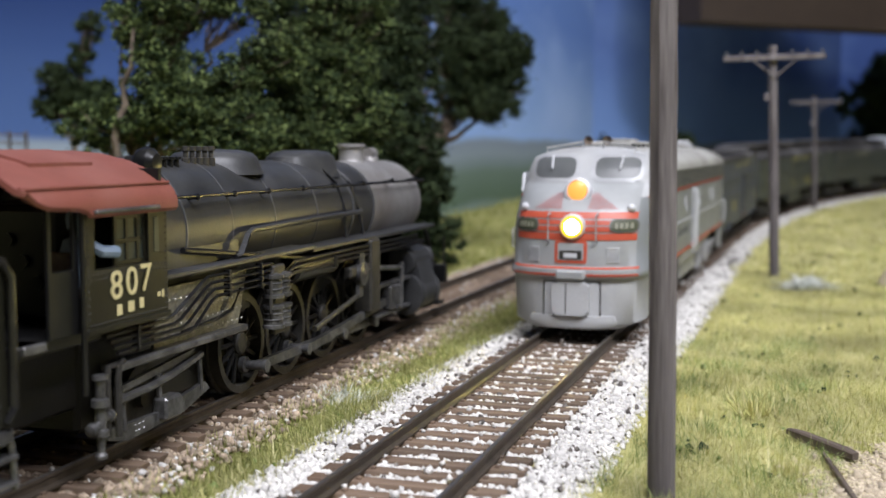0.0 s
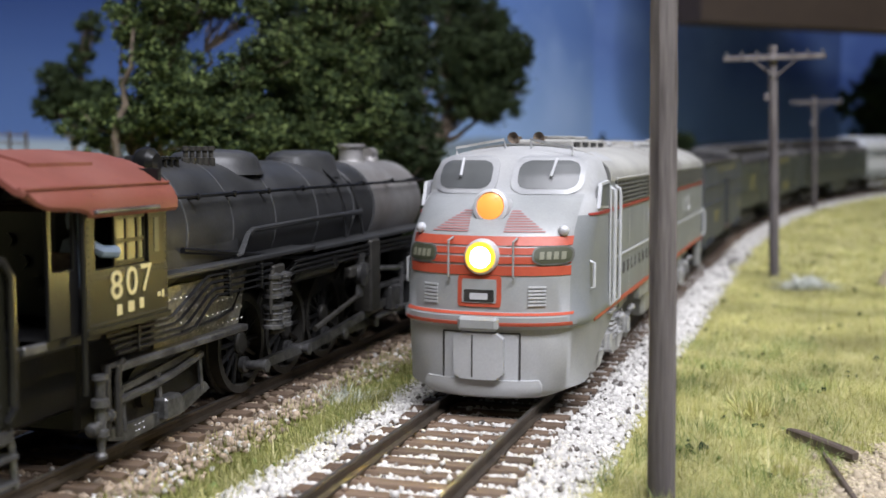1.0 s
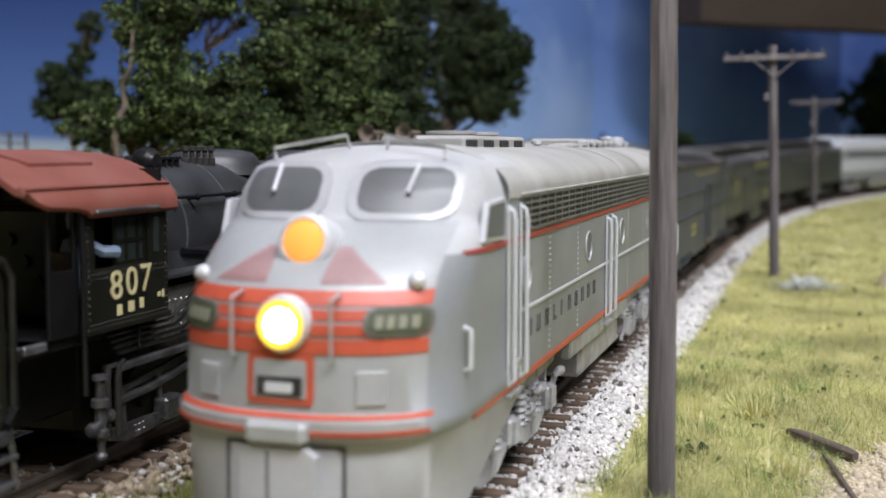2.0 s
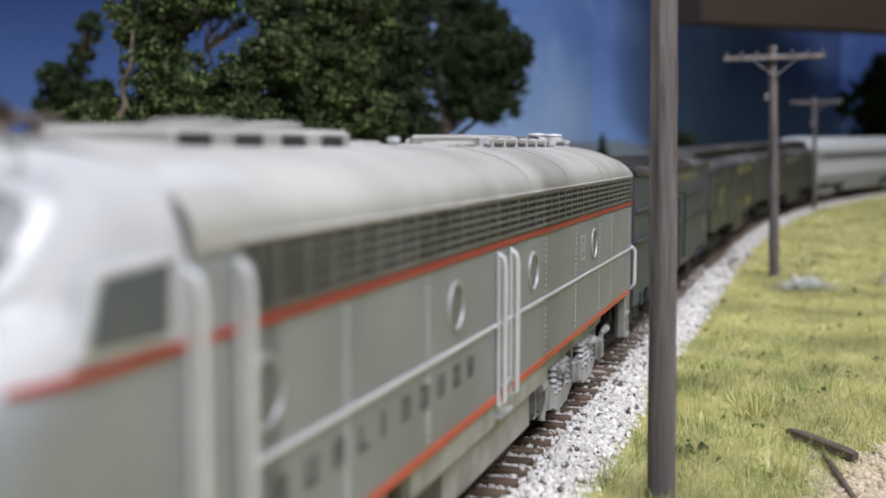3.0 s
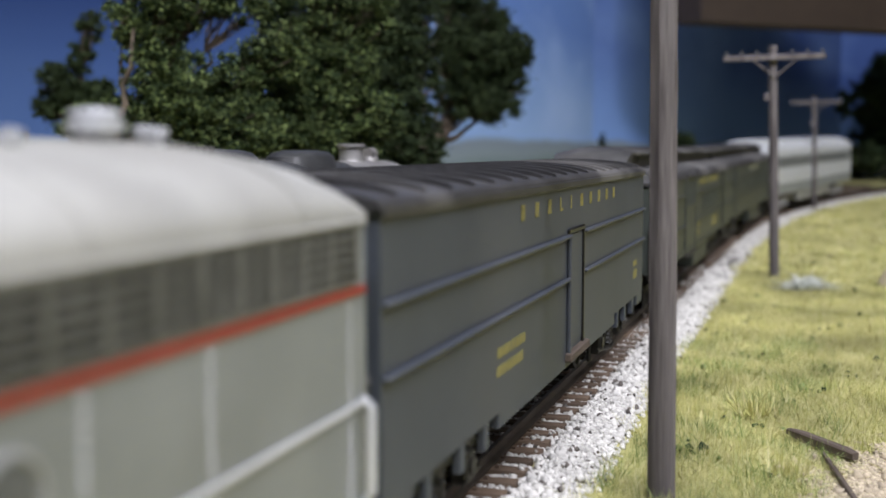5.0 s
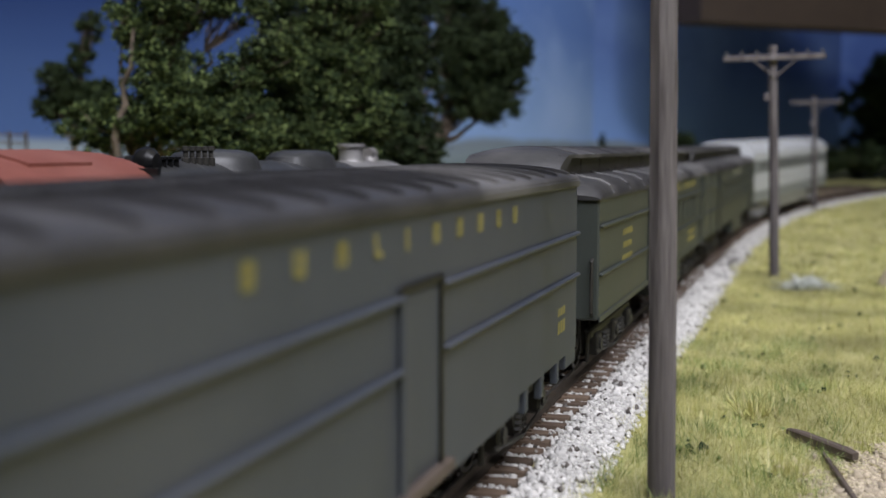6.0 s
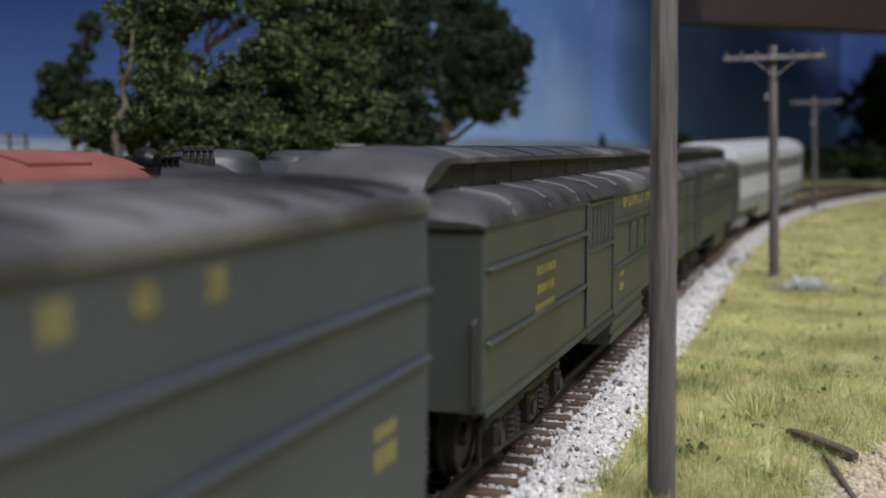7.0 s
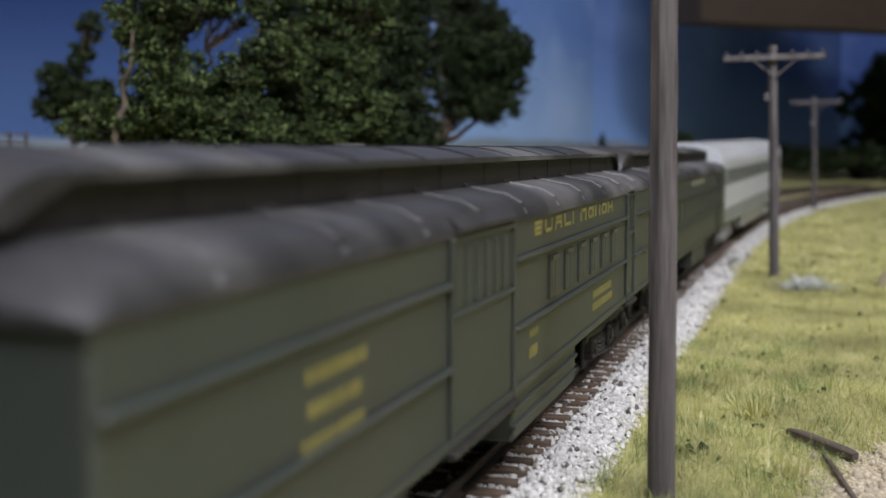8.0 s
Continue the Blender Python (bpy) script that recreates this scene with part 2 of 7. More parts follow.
def sky_paint(name, low, high, cloud, cx):
    """A painted sky: tone by height, soft clouds, and hazy hills along the foot."""
    m, nt, b = nodes_of(name, 0.9, 0, 0.1)
    N, L = nt.nodes.new, nt.links.new
    co, sep = N("ShaderNodeTexCoord"), N("ShaderNodeSeparateXYZ")
    L(co.outputs["Object"], sep.inputs[0])
    up = N("ShaderNodeMapRange")
    up.inputs["From Min"].default_value, up.inputs["From Max"].default_value = 0.05, 0.15
    L(sep.outputs[2], up.inputs["Value"])
    mix = N("ShaderNodeMix")
    mix.data_type = "RGBA"
    mix.inputs["A"].default_value, mix.inputs["B"].default_value = (*low, 1), (*high, 1)
    L(up.outputs[0], mix.inputs["Factor"])
    mp, n = N("ShaderNodeMapping"), N("ShaderNodeTexNoise")
    mp.inputs["Scale"].default_value = (1, 1, 2.4)
    mp.inputs["Location"].default_value = (cx, 0, 0)
    n.inputs["Scale"].default_value, n.inputs["Detail"].default_value = 4.5, 5
    L(co.outputs["Object"], mp.inputs[0])
    L(mp.outputs[0], n.inputs["Vector"])
    r = N("ShaderNodeMapRange")
    r.inputs["From Min"].default_value, r.inputs["From Max"].default_value, r.inputs["To Max"].default_value = 0.45, 0.75, 0.8
    L(n.outputs[0], r.inputs["Value"])
    mc = N("ShaderNodeMix")
    mc.data_type = "RGBA"
    L(mix.outputs["Result"], mc.inputs["A"])
    mc.inputs["B"].default_value = (*cloud, 1)
    L(r.outputs[0], mc.inputs["Factor"])
    # painted hills: the skyline wavers
    nh = N("ShaderNodeTexNoise")
    nh.inputs["Scale"].default_value, nh.inputs["Detail"].default_value = 6, 3
    L(co.outputs["Object"], nh.inputs["Vector"])
    ma = N("ShaderNodeMath")
    ma.operation = "MULTIPLY_ADD"
    ma.inputs[1].default_value, ma.inputs[2].default_value = -0.016, 0.008
    L(nh.outputs[0], ma.inputs[0])
    ad = N("ShaderNodeMath")
    ad.operation = "ADD"
    L(ma.outputs[0], ad.inputs[0])
    L(sep.outputs[2], ad.inputs[1])
    ramp = N("ShaderNodeValToRGB")
    e = ramp.color_ramp.elements
    e[0].position, e[0].color = 0.0, (0.20, 0.24, 0.15, 1)
    e[1].position, e[1].color = 1.0, (0.24, 0.29, 0.36, 1)
    e.new(0.22).color = (0.22, 0.29, 0.27, 1)
    e.new(0.32).color = (0.11, 0.165, 0.115, 1)
    e.new(0.6).color = (0.15, 0.21, 0.17, 1)
    e.new(0.8).color = (0.26, 0.32, 0.36, 1)
    fr = N("ShaderNodeMapRange")
    fr.inputs["From Min"].default_value, fr.inputs["From Max"].default_value = -0.01, 0.052
    L(ad.outputs[0], fr.inputs["Value"])
    L(fr.outputs[0], ramp.inputs[0])
    th = N("ShaderNodeMapRange")
    th.inputs["From Min"].default_value, th.inputs["From Max"].default_value = 0.048, 0.053
    L(ad.outputs[0], th.inputs["Value"])
    mh = N("ShaderNodeMix")
    mh.data_type = "RGBA"
    L(ramp.outputs[0], mh.inputs["A"])
    L(mc.outputs["Result"], mh.inputs["B"])
    L(th.outputs[0], mh.inputs["Factor"])
    L(mh.outputs["Result"], b.inputs["Base Color"])
    return m


# Sky tones differ by panel: SKY_C paints light in, SKY_B offsets weak light.
SKY_A = sky_paint("painted_sky", (0.072, 0.132, 0.325), (0.013, 0.028, 0.105), (0.062, 0.105, 0.23), 0.0)
SKY_C = sky_paint("sky_with_light_painted_in", (0.33, 0.50, 0.83), (0.14, 0.25, 0.6), (0.40, 0.55, 0.88), 1.2)
SKY_B = sky_paint("sky_raised_for_weak_light", (0.26, 0.44, 0.86), (0.085, 0.15, 0.42), (0.20, 0.32, 0.66), 3.0)

# ---- mesh tools ----


def part(name, bm, material, parent=None, label="", sharp=35):
    """Links a bmesh (millimetres) as one mesh object under a thing or a part."""
    me = bpy.data.meshes.new(name)
    bmesh.ops.recalc_face_normals(bm, faces=bm.faces)
    lim = radians(sharp)
    for f in bm.faces:
        f.smooth = True
    for e in bm.edges:
        e.smooth = len(e.link_faces) == 2 and e.calc_face_angle(0) < lim
    for v in bm.verts:
        v.co *= MM
    bm.to_mesh(me)
    bm.free()
    me.materials.append(material)
    ob = new(name, me)
    if parent:
        ob.parent = parent
    if label:
        ob["label"] = label
    return ob


def raw(name, verts, faces, material, parent=None, smooth=False):
    me = bpy.data.meshes.new(name)
    me.from_pydata((np.asarray(verts) * MM).tolist(), [], faces)
    me.materials.append(material)
    ob = new(name, me)
    ob.parent = parent
    return ob


def soup(name, verts, n, material, parent=None):
    """One mesh of many n-sided pieces, given as an array of corner points (millimetres)."""
    v = (np.asarray(verts, float).reshape(-1, 3) * MM).astype(np.float32)
    k = len(v) // n
    me = bpy.data.meshes.new(name)
    me.vertices.add(len(v))
    me.vertices.foreach_set("co", v.ravel())
    me.loops.add(len(v))
    me.loops.foreach_set("vertex_index", np.arange(len(v), dtype=np.int32))
    me.polygons.add(k)
    me.polygons.foreach_set("loop_start", np.arange(k, dtype=np.int32) * n)
    me.update(calc_edges=True)
    me.materials.append(material)
    ob = new(name, me)
    ob.parent = parent
    return ob


def B():
    return bmesh.new()


def box(bm, x0, x1, y0, y1, z0, z1, b=0.15):
    """A box with chamfered edges."""
    b = min(b, abs(x1 - x0) * 0.4, abs(y1 - y0) * 0.4, abs(z1 - z0) * 0.4)
    vs = []
    for x, sx in ((x0, 1), (x1, -1)):
        for y, sy in ((y0, 1), (y1, -1)):
            for z, sz in ((z0, 1), (z1, -1)):
                vs += [bm.verts.new(c) for c in ((x, y + sy * b, z + sz * b), (x + sx * b, y, z + sz * b), (x + sx * b, y + sy * b, z))]
    bmesh.ops.convex_hull(bm, input=vs)
    return bm


def hull(bm, pts):
    bmesh.ops.convex_hull(bm, input=[bm.verts.new(p) for p in pts])
    return bm


def loft(bm, rings, closed=True, caps=True):
    vs = [[bm.verts.new(p) for p in r] for r in rings]
    n = len(vs[0])
    for a, b in zip(vs[:-1], vs[1:]):
        for i in range(n if closed else n - 1):
            j = (i + 1) % n
            bm.faces.new((a[i], a[j], b[j], b[i]))
    if caps:
        bm.faces.new(vs[0][::-1])
        bm.faces.new(vs[-1])
    return bm


def cyl(bm, p0, p1, r0, r1=None, seg=14, caps=True):
    p0, p1 = Vector(p0), Vector(p1)
    r1 = r0 if r1 is None else r1
    q = (p1 - p0).to_track_quat("Z", "Y")
    rings = []
    for p, r in ((p0, r0), (p1, r1)):
        rings.append([p + q @ Vector((r * math.cos(2 * math.pi * i / seg), r * math.sin(2 * math.pi * i / seg), 0)) for i in range(seg)])
    return loft(bm, rings, True, caps)


def turned(bm, p0, axis, prof, seg=20):
    """A turned piece: prof is (distance along the axis, radius)."""
    p0, axis = Vector(p0), Vector(axis).normalized()
    q = axis.to_track_quat("Z", "Y")
    rings = [[p0 + axis * d + q @ Vector((max(r, 0.01) * math.cos(2 * math.pi * i / seg), max(r, 0.01) * math.sin(2 * math.pi * i / seg), 0)) for i in range(seg)] for d, r in prof]
    return loft(bm, rings)


def pipe(bm, pts, r, seg=7):
    """A round pipe along a line of points."""
    pts = [Vector(p) for p in pts]
    rings = []
    for i, p in enumerate(pts):
        d = (pts[min(i + 1, len(pts) - 1)] - pts[max(i - 1, 0)]).normalized()
        q = d.to_track_quat("Z", "Y")
        rings.append([p + q @ Vector((r * math.cos(2 * math.pi * k / seg), r * math.sin(2 * math.pi * k / seg), 0)) for k in range(seg)])
    # keep the rings from twisting
    for a, b in zip(rings[:-1], rings[1:]):
        k = min(range(seg), key=lambda k: (b[k] - a[0]).length)
        b[:] = b[k:] + b[:k]
        if (b[1] - a[1]).length > (b[-1] - a[1]).length:
            b[1:] = b[1:][::-1]
    return loft(bm, rings)


def thing(name, label, category, m=None, group="", kind=""):
    ob = tagged(new(name), label, category, group, kind)
    if m:
        ob.matrix_world = m
    return ob


# ---- the lines of the two tracks ----
LINE_S = np.arange(-400.0, 2601.0, 1.0)
_bend = np.where(LINE_S < 0, 0.0, 0.004) + 0.03 * np.clip((LINE_S - 400) / 50, 0, 1)
_head = np.cumsum(_bend)
_head = np.radians(17.4 + _head - _head[400])
_x, _y = np.cumsum(np.sin(_head)), np.cumsum(np.cos(_head))
LINE_X, LINE_Y = _x - _x[400] - 7.3, _y - _y[400] + 152.2


def grade(s):
    u = np.clip((np.asarray(s, float) - 300) / 700, 0, 1)
    return 8 * u * u * (3 - 2 * u)


def along(s, off=0.0, z=0.0):
    """A point s millimetres along the main line and off millimetres to the right of its centre."""
    x, y, a = np.interp(s, LINE_S, LINE_X), np.interp(s, LINE_S, LINE_Y), np.interp(s, LINE_S, _head)
    return np.stack([x + np.cos(a) * off, y - np.sin(a) * off, z + grade(s)], -1)


def heading(s):
    return float(np.interp(s, LINE_S, _head))


SIDING = -55.0


def nearest(x, y):
    """Distance along and offset from the main line, for arrays of points."""
    s = np.clip((y - 152.2) * 1.03, -350, 1900)
    for _ in range(14):
        px, py, a = np.interp(s, LINE_S, LINE_X), np.interp(s, LINE_S, LINE_Y), np.interp(s, LINE_S, _head)
        s = np.clip(s + 0.8 * ((x - px) * np.sin(a) + (y - py) * np.cos(a)), -390, 2500)
    px, py, a = np.interp(s, LINE_S, LINE_X), np.interp(s, LINE_S, LINE_Y), np.interp(s, LINE_S, _head)
    return s, (x - px) * np.cos(a) - (y - py) * np.sin(a)


def ground_z(x, y):
    s, o = nearest(x, y)
    z = np.full_like(s, -4.8)
    bed = np.clip((26 - np.abs(o)) / 10, 0, 1)
    bed = np.maximum(bed, np.clip((24 - np.abs(o - SIDING)) / 10, 0, 1))
    z = z + bed * 1.6
    z += (1 - bed) * (0.7 * np.sin(x * 0.06 + 1) * np.sin(y * 0.045) + 0.4 * np.sin(x * 0.17) * np.cos(y * 0.13 + 2))
    back = np.clip((-o - 90) / 200, 0, 1)
    return z + grade(s) + 10 * back

# ---- setting ----


def sheet(name, x0, x1, y0, y1, nx, ny, material):
    xs, ys = np.linspace(x0, x1, nx), np.linspace(y0, y1, ny)
    gx, gy = np.meshgrid(xs, ys)
    gz = ground_z(gx.ravel(), gy.ravel())
    v = np.stack([gx.ravel(), gy.ravel(), gz], 1)
    i = np.arange(nx * ny).reshape(ny, nx)
    f = np.stack([i[:-1, :-1], i[:-1, 1:], i[1:, 1:], i[1:, :-1]], -1).reshape(-1, 4).tolist()
    ob = raw(name, v, f, material)
    ob.data.polygons.foreach_set("use_smooth", [True] * len(f))
    return ob


tagged(sheet("ground", -900, 1500, -120, 2000, 240, 240, GROUND), "layout ground of painted earth and worn static grass", "ground", kind="structure")


def wall_panel(name, a, b, z0, z1, material, thick=8.0, label="", m=None):
    """An upright board between two points in plan."""
    a, b = Vector((*a, 0)), Vector((*b, 0))
    d = (b - a).normalized()
    n = Vector((-d.y, d.x, 0)) * thick
    bm = B()
    hull(bm, [(p.x, p.y, z) for p in (a, b, a + n, b + n) for z in (z0, z1)])
    return tagged(part(name, bm, material), label, "wall", kind="structure")


wall_panel("backdrop_1", (-1400, 560), (-8, 690), -30, 620, SKY_A, 8, "backdrop board painted as blue sky over hazy hills")
wall_panel("backdrop_4", (-7.7, 690.3), (148, 1140), -30, 620, SKY_C, 8, "sky backdrop beside the siding, light painted in as paler blue")
wall_panel("backdrop_2", (148.3, 1140.3), (665, 1938), -30, 620, SKY_B, 8, "blue painted sky backdrop board, tone raised against weak light")
wall_panel("backdrop_3", (665.3, 1938.3), (1500, 1990), -30, 620, SKY_B, 8, "painted sky backdrop beyond the curve, tone raised against weak light")
bm = B()
hull(bm, [(x, y, z) for x, y in ((215, 1090), (1500, 1640), (1500, 1610), (235, 1060)) for z in (160, 420)])
tagged(part("valance", bm, VALANCE), "brown valance board above the backdrop", "valance", kind="structure")

# the room round the layout
for nm, a, b in (("wall_south", (2600, -2200), (-2600, -2200)), ("wall_east", (2600, 2600), (2600, -2200)), ("wall_north", (-2600, 2600), (2600, 2600)), ("wall_west", (-2600, -2200), (-2600, 2600))):
    wall_panel(nm, a, b, -1100, 1300, ROOM, -80, "plain grey room wall")
bm = B()
box(bm, -2600, 2600, -2200, 2600, -1180, -1104, 1)
tagged(part("floor", bm, FLOOR), "plain brown room floor", "floor", kind="structure")
bm = B()
box(bm, -2600, 2600, -2200, 2600, 1304, 1380, 1)
tagged(part("ceiling", bm, CEILING), "plain pale room ceiling", "ceiling", kind="structure")
part_b = B()
box(part_b, -890, 1490, -118, 2000, -150, -40, 1)
tagged(part("benchwork", part_b, VALANCE), "brown wooden table framing under the layout", "benchwork", kind="structure")
for lx, ly in ((-820, -60), (300, -60), (1420, -60), (-820, 1900), (1420, 1900)):
    leg = B()
    box(leg, lx - 40, lx + 40, ly - 40, ly + 40, -1103, -151, 4)
    tagged(part("bench_leg", leg, VALANCE), "square brown wooden leg of the layout table", "bench leg", "legs of the layout table", "structure")
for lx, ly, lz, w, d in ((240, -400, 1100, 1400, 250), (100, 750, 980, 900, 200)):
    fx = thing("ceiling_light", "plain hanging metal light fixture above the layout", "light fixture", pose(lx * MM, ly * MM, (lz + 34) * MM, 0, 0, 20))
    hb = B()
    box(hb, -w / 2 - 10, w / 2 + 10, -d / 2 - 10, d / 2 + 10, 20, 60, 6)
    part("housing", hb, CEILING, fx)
    for sx in (-1, 1):
        rod = B()
        cyl(rod, (sx * w * 0.4, 0, 58), (sx * w * 0.4, 0, 1300 - lz - 34), 3, seg=8)
        part("hanging_rod", rod, STEEL, fx)
bm = B()
box(bm, -900, 1500, -130, -122, -160, 2, 1)
tagged(part("fascia", bm, VALANCE), "brown board along the layout's front edge", "trim", kind="structure")

# ---- tracks ----


def rail_mesh(off, s0, s1, step=8.0):
    foot = [(-1.0, -2.1), (1.0, -2.1), (1.0, -1.8), (0.25, -1.5), (0.25, -0.75), (0.42, -0.55), (0.42, -0.08), (0.3, 0.0), (-0.3, 0.0), (-0.42, -0.08), (-0.42, -0.55), (-0.25, -0.75), (-0.25, -1.5), (-1.0, -1.8)]
    bm = B()
    loft(bm, [[tuple(along(s, off + o, z)) for o, z in foot] for s in np.arange(s0, s1, step)])
    return bm


def railhead_mesh(off, s0, s1, step=8.0):
    foot = [(-0.36, -0.06), (0.36, -0.06), (0.27, 0.05), (-0.27, 0.05)]
    bm = B()
    loft(bm, [[tuple(along(s, off + o, z)) for o, z in foot] for s in np.arange(s0, s1, step)])
    return bm


def tie_data():
    bm = B()
    vs = []
    for x in (-1.4, 1.4):
        for y in (-14.6, 14.6):
            vs += [(x * 0.92, y, -2.15), (x, y, -2.35), (x, y, -4.0), (x * 0.92, y * 0.993, -2.1)]
    hull(bm, vs)
    # tie plates under each rail
    for y in (-8.6, 8.6):
        for dy in (-1.5, 1.5):
            box(bm, -0.45, 0.45, y + dy - 0.35, y + dy + 0.35, -2.15, -1.75, 0.08)
    ob = part("tie", bm, TIE)
    me = ob.data
    bpy.data.objects.remove(ob)
    return me


TIE_MESH = tie_data()


def track(label, off, s0, s1, pitch, seed):
    tr = thing("railway_track", label, "track", kind="structure")
    for o in (-8.6, 8.6):
        r = part("rail", rail_mesh(off + o, s0, s1), RAIL, tr)
        part("railhead", railhead_mesh(off + o, s0, s1), RAIL_TOP, r, "worn bright top of the rail")
    rng = random.Random(seed)
    s = s0 + 2
    count = 0
    while s < s1 - 2 and count < 300:
        t = new("tie", TIE_MESH)
        p = along(s + rng.uniform(-0.35, 0.35), off + rng.uniform(-0.5, 0.5), rng.uniform(-0.12, 0.05))
        t.parent = tr
        t.matrix_basis = Matrix.Translation(Vector(p) * MM) @ pose(0, 0, 0, 0, 0, 90 - math.degrees(heading(s)) + rng.uniform(-1.2, 1.2))
        s += pitch
        count += 1
    return tr


track("straight to curving main line on brown ties", 0.0, -60, 1560, 5.83, 1)
track("siding of dark rails on brown ties beside the main line", SIDING, -80, 1100, 5.83, 2)

CUBE = np.array([(-1, -1, -1), (1, -1, -1), (1, 1, -1), (-1, 1, -1), (-1, -1, 1), (1, -1, 1), (1, 1, 1), (-1, 1, 1)], float)
CUBE_F = np.array([(0, 3, 2), (0, 2, 1), (4, 5, 6), (4, 6, 7), (0, 1, 5), (0, 5, 4), (1, 2, 6), (1, 6, 5), (2, 3, 7), (2, 7, 6), (3, 0, 4), (3, 4, 7)])


def stones(name, centres, size, rng, material, label, category="ballast", flat=0.75):
    """Loose stones: uneven blocks, each turned its own way, in one mesh."""
    n = len(centres)
    sz = size * rng.lognormal(0, 0.28, (n, 1, 1))
    v = CUBE[None] * sz * 0.5 * rng.uniform(0.55, 1.15, (n, 8, 3)) * np.array([1, 0.8, flat])
    q = rng.normal(size=(n, 4))
    q /= np.linalg.norm(q, axis=1, keepdims=True)
    w, x, y, z = q.T
    R = np.stack([np.stack([1 - 2 * (y * y + z * z), 2 * (x * y - z * w), 2 * (x * z + y * w)], -1), np.stack([2 * (x * y + z * w), 1 - 2 * (x * x + z * z), 2 * (y * z - x * w)], -1), np.stack([2 * (x * z - y * w), 2 * (y * z + x * w), 1 - 2 * (x * x + y * y)], -1)], 1)
    v = np.einsum("nij,nkj->nki", R, v) + centres[:, None]
    faces = (CUBE_F[None] + (np.arange(n) * 8)[:, None, None]).reshape(-1, 3)
    vv = (v.reshape(-1, 3) * MM).astype(np.float32)
    me = bpy.data.meshes.new(name)
    me.vertices.add(len(vv))
    me.vertices.foreach_set("co", vv.ravel())
    me.loops.add(faces.size)
    me.loops.foreach_set("vertex_index", faces.ravel().astype(np.int32))
    me.polygons.add(len(faces))
    me.polygons.foreach_set("loop_start", np.arange(len(faces), dtype=np.int32) * 3)
    me.update(calc_edges=True)
    me.materials.append(material)
    return tagged(new(name, me), label, category, kind="stuff")


def ballast_spots(s0, s1, density, centre, half, rng, edge=3.0, pitch=5.83, start=-58.0):
    n = int((s1 - s0) * 2 * half * density)
    s, o = rng.uniform(s0, s1, n), rng.uniform(-half, half, n)
    keep = np.abs(o) < half - np.abs(rng.normal(0, edge, n)) * 0.8
    s, o = s[keep], o[keep]
    a = np.abs(o)
    z = np.where(a < 15.2, -2.95, np.where(a < 17, -2.9, np.where(a < 19, -2.7, -2.7 - (a - 19) * 0.26)))
    # between the rails stones lie between the ties, below their tops
    ph = np.mod(s - start, pitch)
    on_tie = (a < 15.3) & ((ph < 1.6) | (ph > pitch - 1.6))
    z = np.where(on_tie, z - 1.2, z)
    near_rail = np.abs(a - 8.6) < 1.3
    ok = ~near_rail & ~(on_tie & (rng.random(len(s)) < 0.985))
    s, o, z, on = s[ok], o[ok], z[ok], on_tie[ok]
    z = np.where(on, -1.95, z) + rng.normal(0, 0.16, len(s))
    return along(s, centre + o, z)


bm = B()
loft(bm, [[tuple(along(q, o, z)) for o, z in ((-24, -6), (-24, -4.2), (-17, -2.95), (-15.4, -3.4), (15.4, -3.4), (17, -2.95), (24, -4.2), (24, -6))] for q in np.arange(-60, 1550, 10.0)])
tagged(part("ballast_bed", bm, BED), "packed crushed stone bed under the main line", "ballast", kind="structure")
rng = np.random.default_rng(5)
c = np.concatenate([ballast_spots(-40, 330, 3.7, 0, 26, rng), ballast_spots(330, 800, 0.5, 0, 26, rng), ballast_spots(800, 1550, 0.3, 0, 26, rng)])
stones("ballast", c, 0.8, rng, STONE, "pale grey stone ballast under the main line")
c = ballast_spots(-40, 400, 0.12, 0, 26, rng) + np.array([0, 0, 0.3])
stones("ballast", c, 0.75, rng, DARK_CHIP, "scattered dark chips on the main line's ballast")
c = np.concatenate([ballast_spots(-60, 330, 1.5, SIDING, 24, rng, 5.0, 5.83, -78.0), ballast_spots(330, 1050, 0.25, SIDING, 23, rng, 4.0, 5.83, -78.0)])
stones("ballast", c, 0.92, rng, STONE_TAN, "brown and tan stone ballast under the siding")
c = ballast_spots(-40, 330, 0.22, SIDING, 25, rng, 5.0, 5.83, -78.0)
stones("ballast", c, 0.85, rng, STONE, "scattered pale stones on the siding's ballast")


def blades(name, x, y, length, width, rng, material, label, lean=0.5, z=None):
    """Standing grass fibres, each one thin bent blade."""
    n = len(x)
    z = ground_z(x, y) if z is None else z
    base = np.stack([x, y, z - 0.2], 1)
    a = rng.uniform(0, 2 * np.pi, n)
    side = np.stack([np.cos(a), np.sin(a), np.zeros(n)], 1)
    L = length * rng.lognormal(0, 0.3, n)
    la, lm = rng.uniform(0, 2 * np.pi, n), np.abs(rng.normal(0, lean, n))
    tip = base + np.stack([np.cos(la) * lm * L, np.sin(la) * lm * L, L / np.sqrt(1 + lm * lm)], 1)
    w = (width * rng.uniform(0.6, 1.3, n))[:, None]
    v = np.stack([base - side * w, base + side * w, tip], 1)
    return tagged(soup(name, v, 3, material), label, "grass", kind="stuff")


def field(n, s0, s1, o0, o1, rng, keep):
    s, o = rng.uniform(s0, s1, n), rng.uniform(o0, o1, n)
    p = along(s, o)
    k = keep(s, o, p[:, 0], p[:, 1])
    return p[k, 0], p[k, 1]


def wave(x, y, f=0.07, q=0.0):
    return np.sin(x * f + 1.7 + q) * np.sin(y * f * 0.8 + q) + 0.5 * np.sin(x * f * 2.3 + y * f * 1.9 + q)


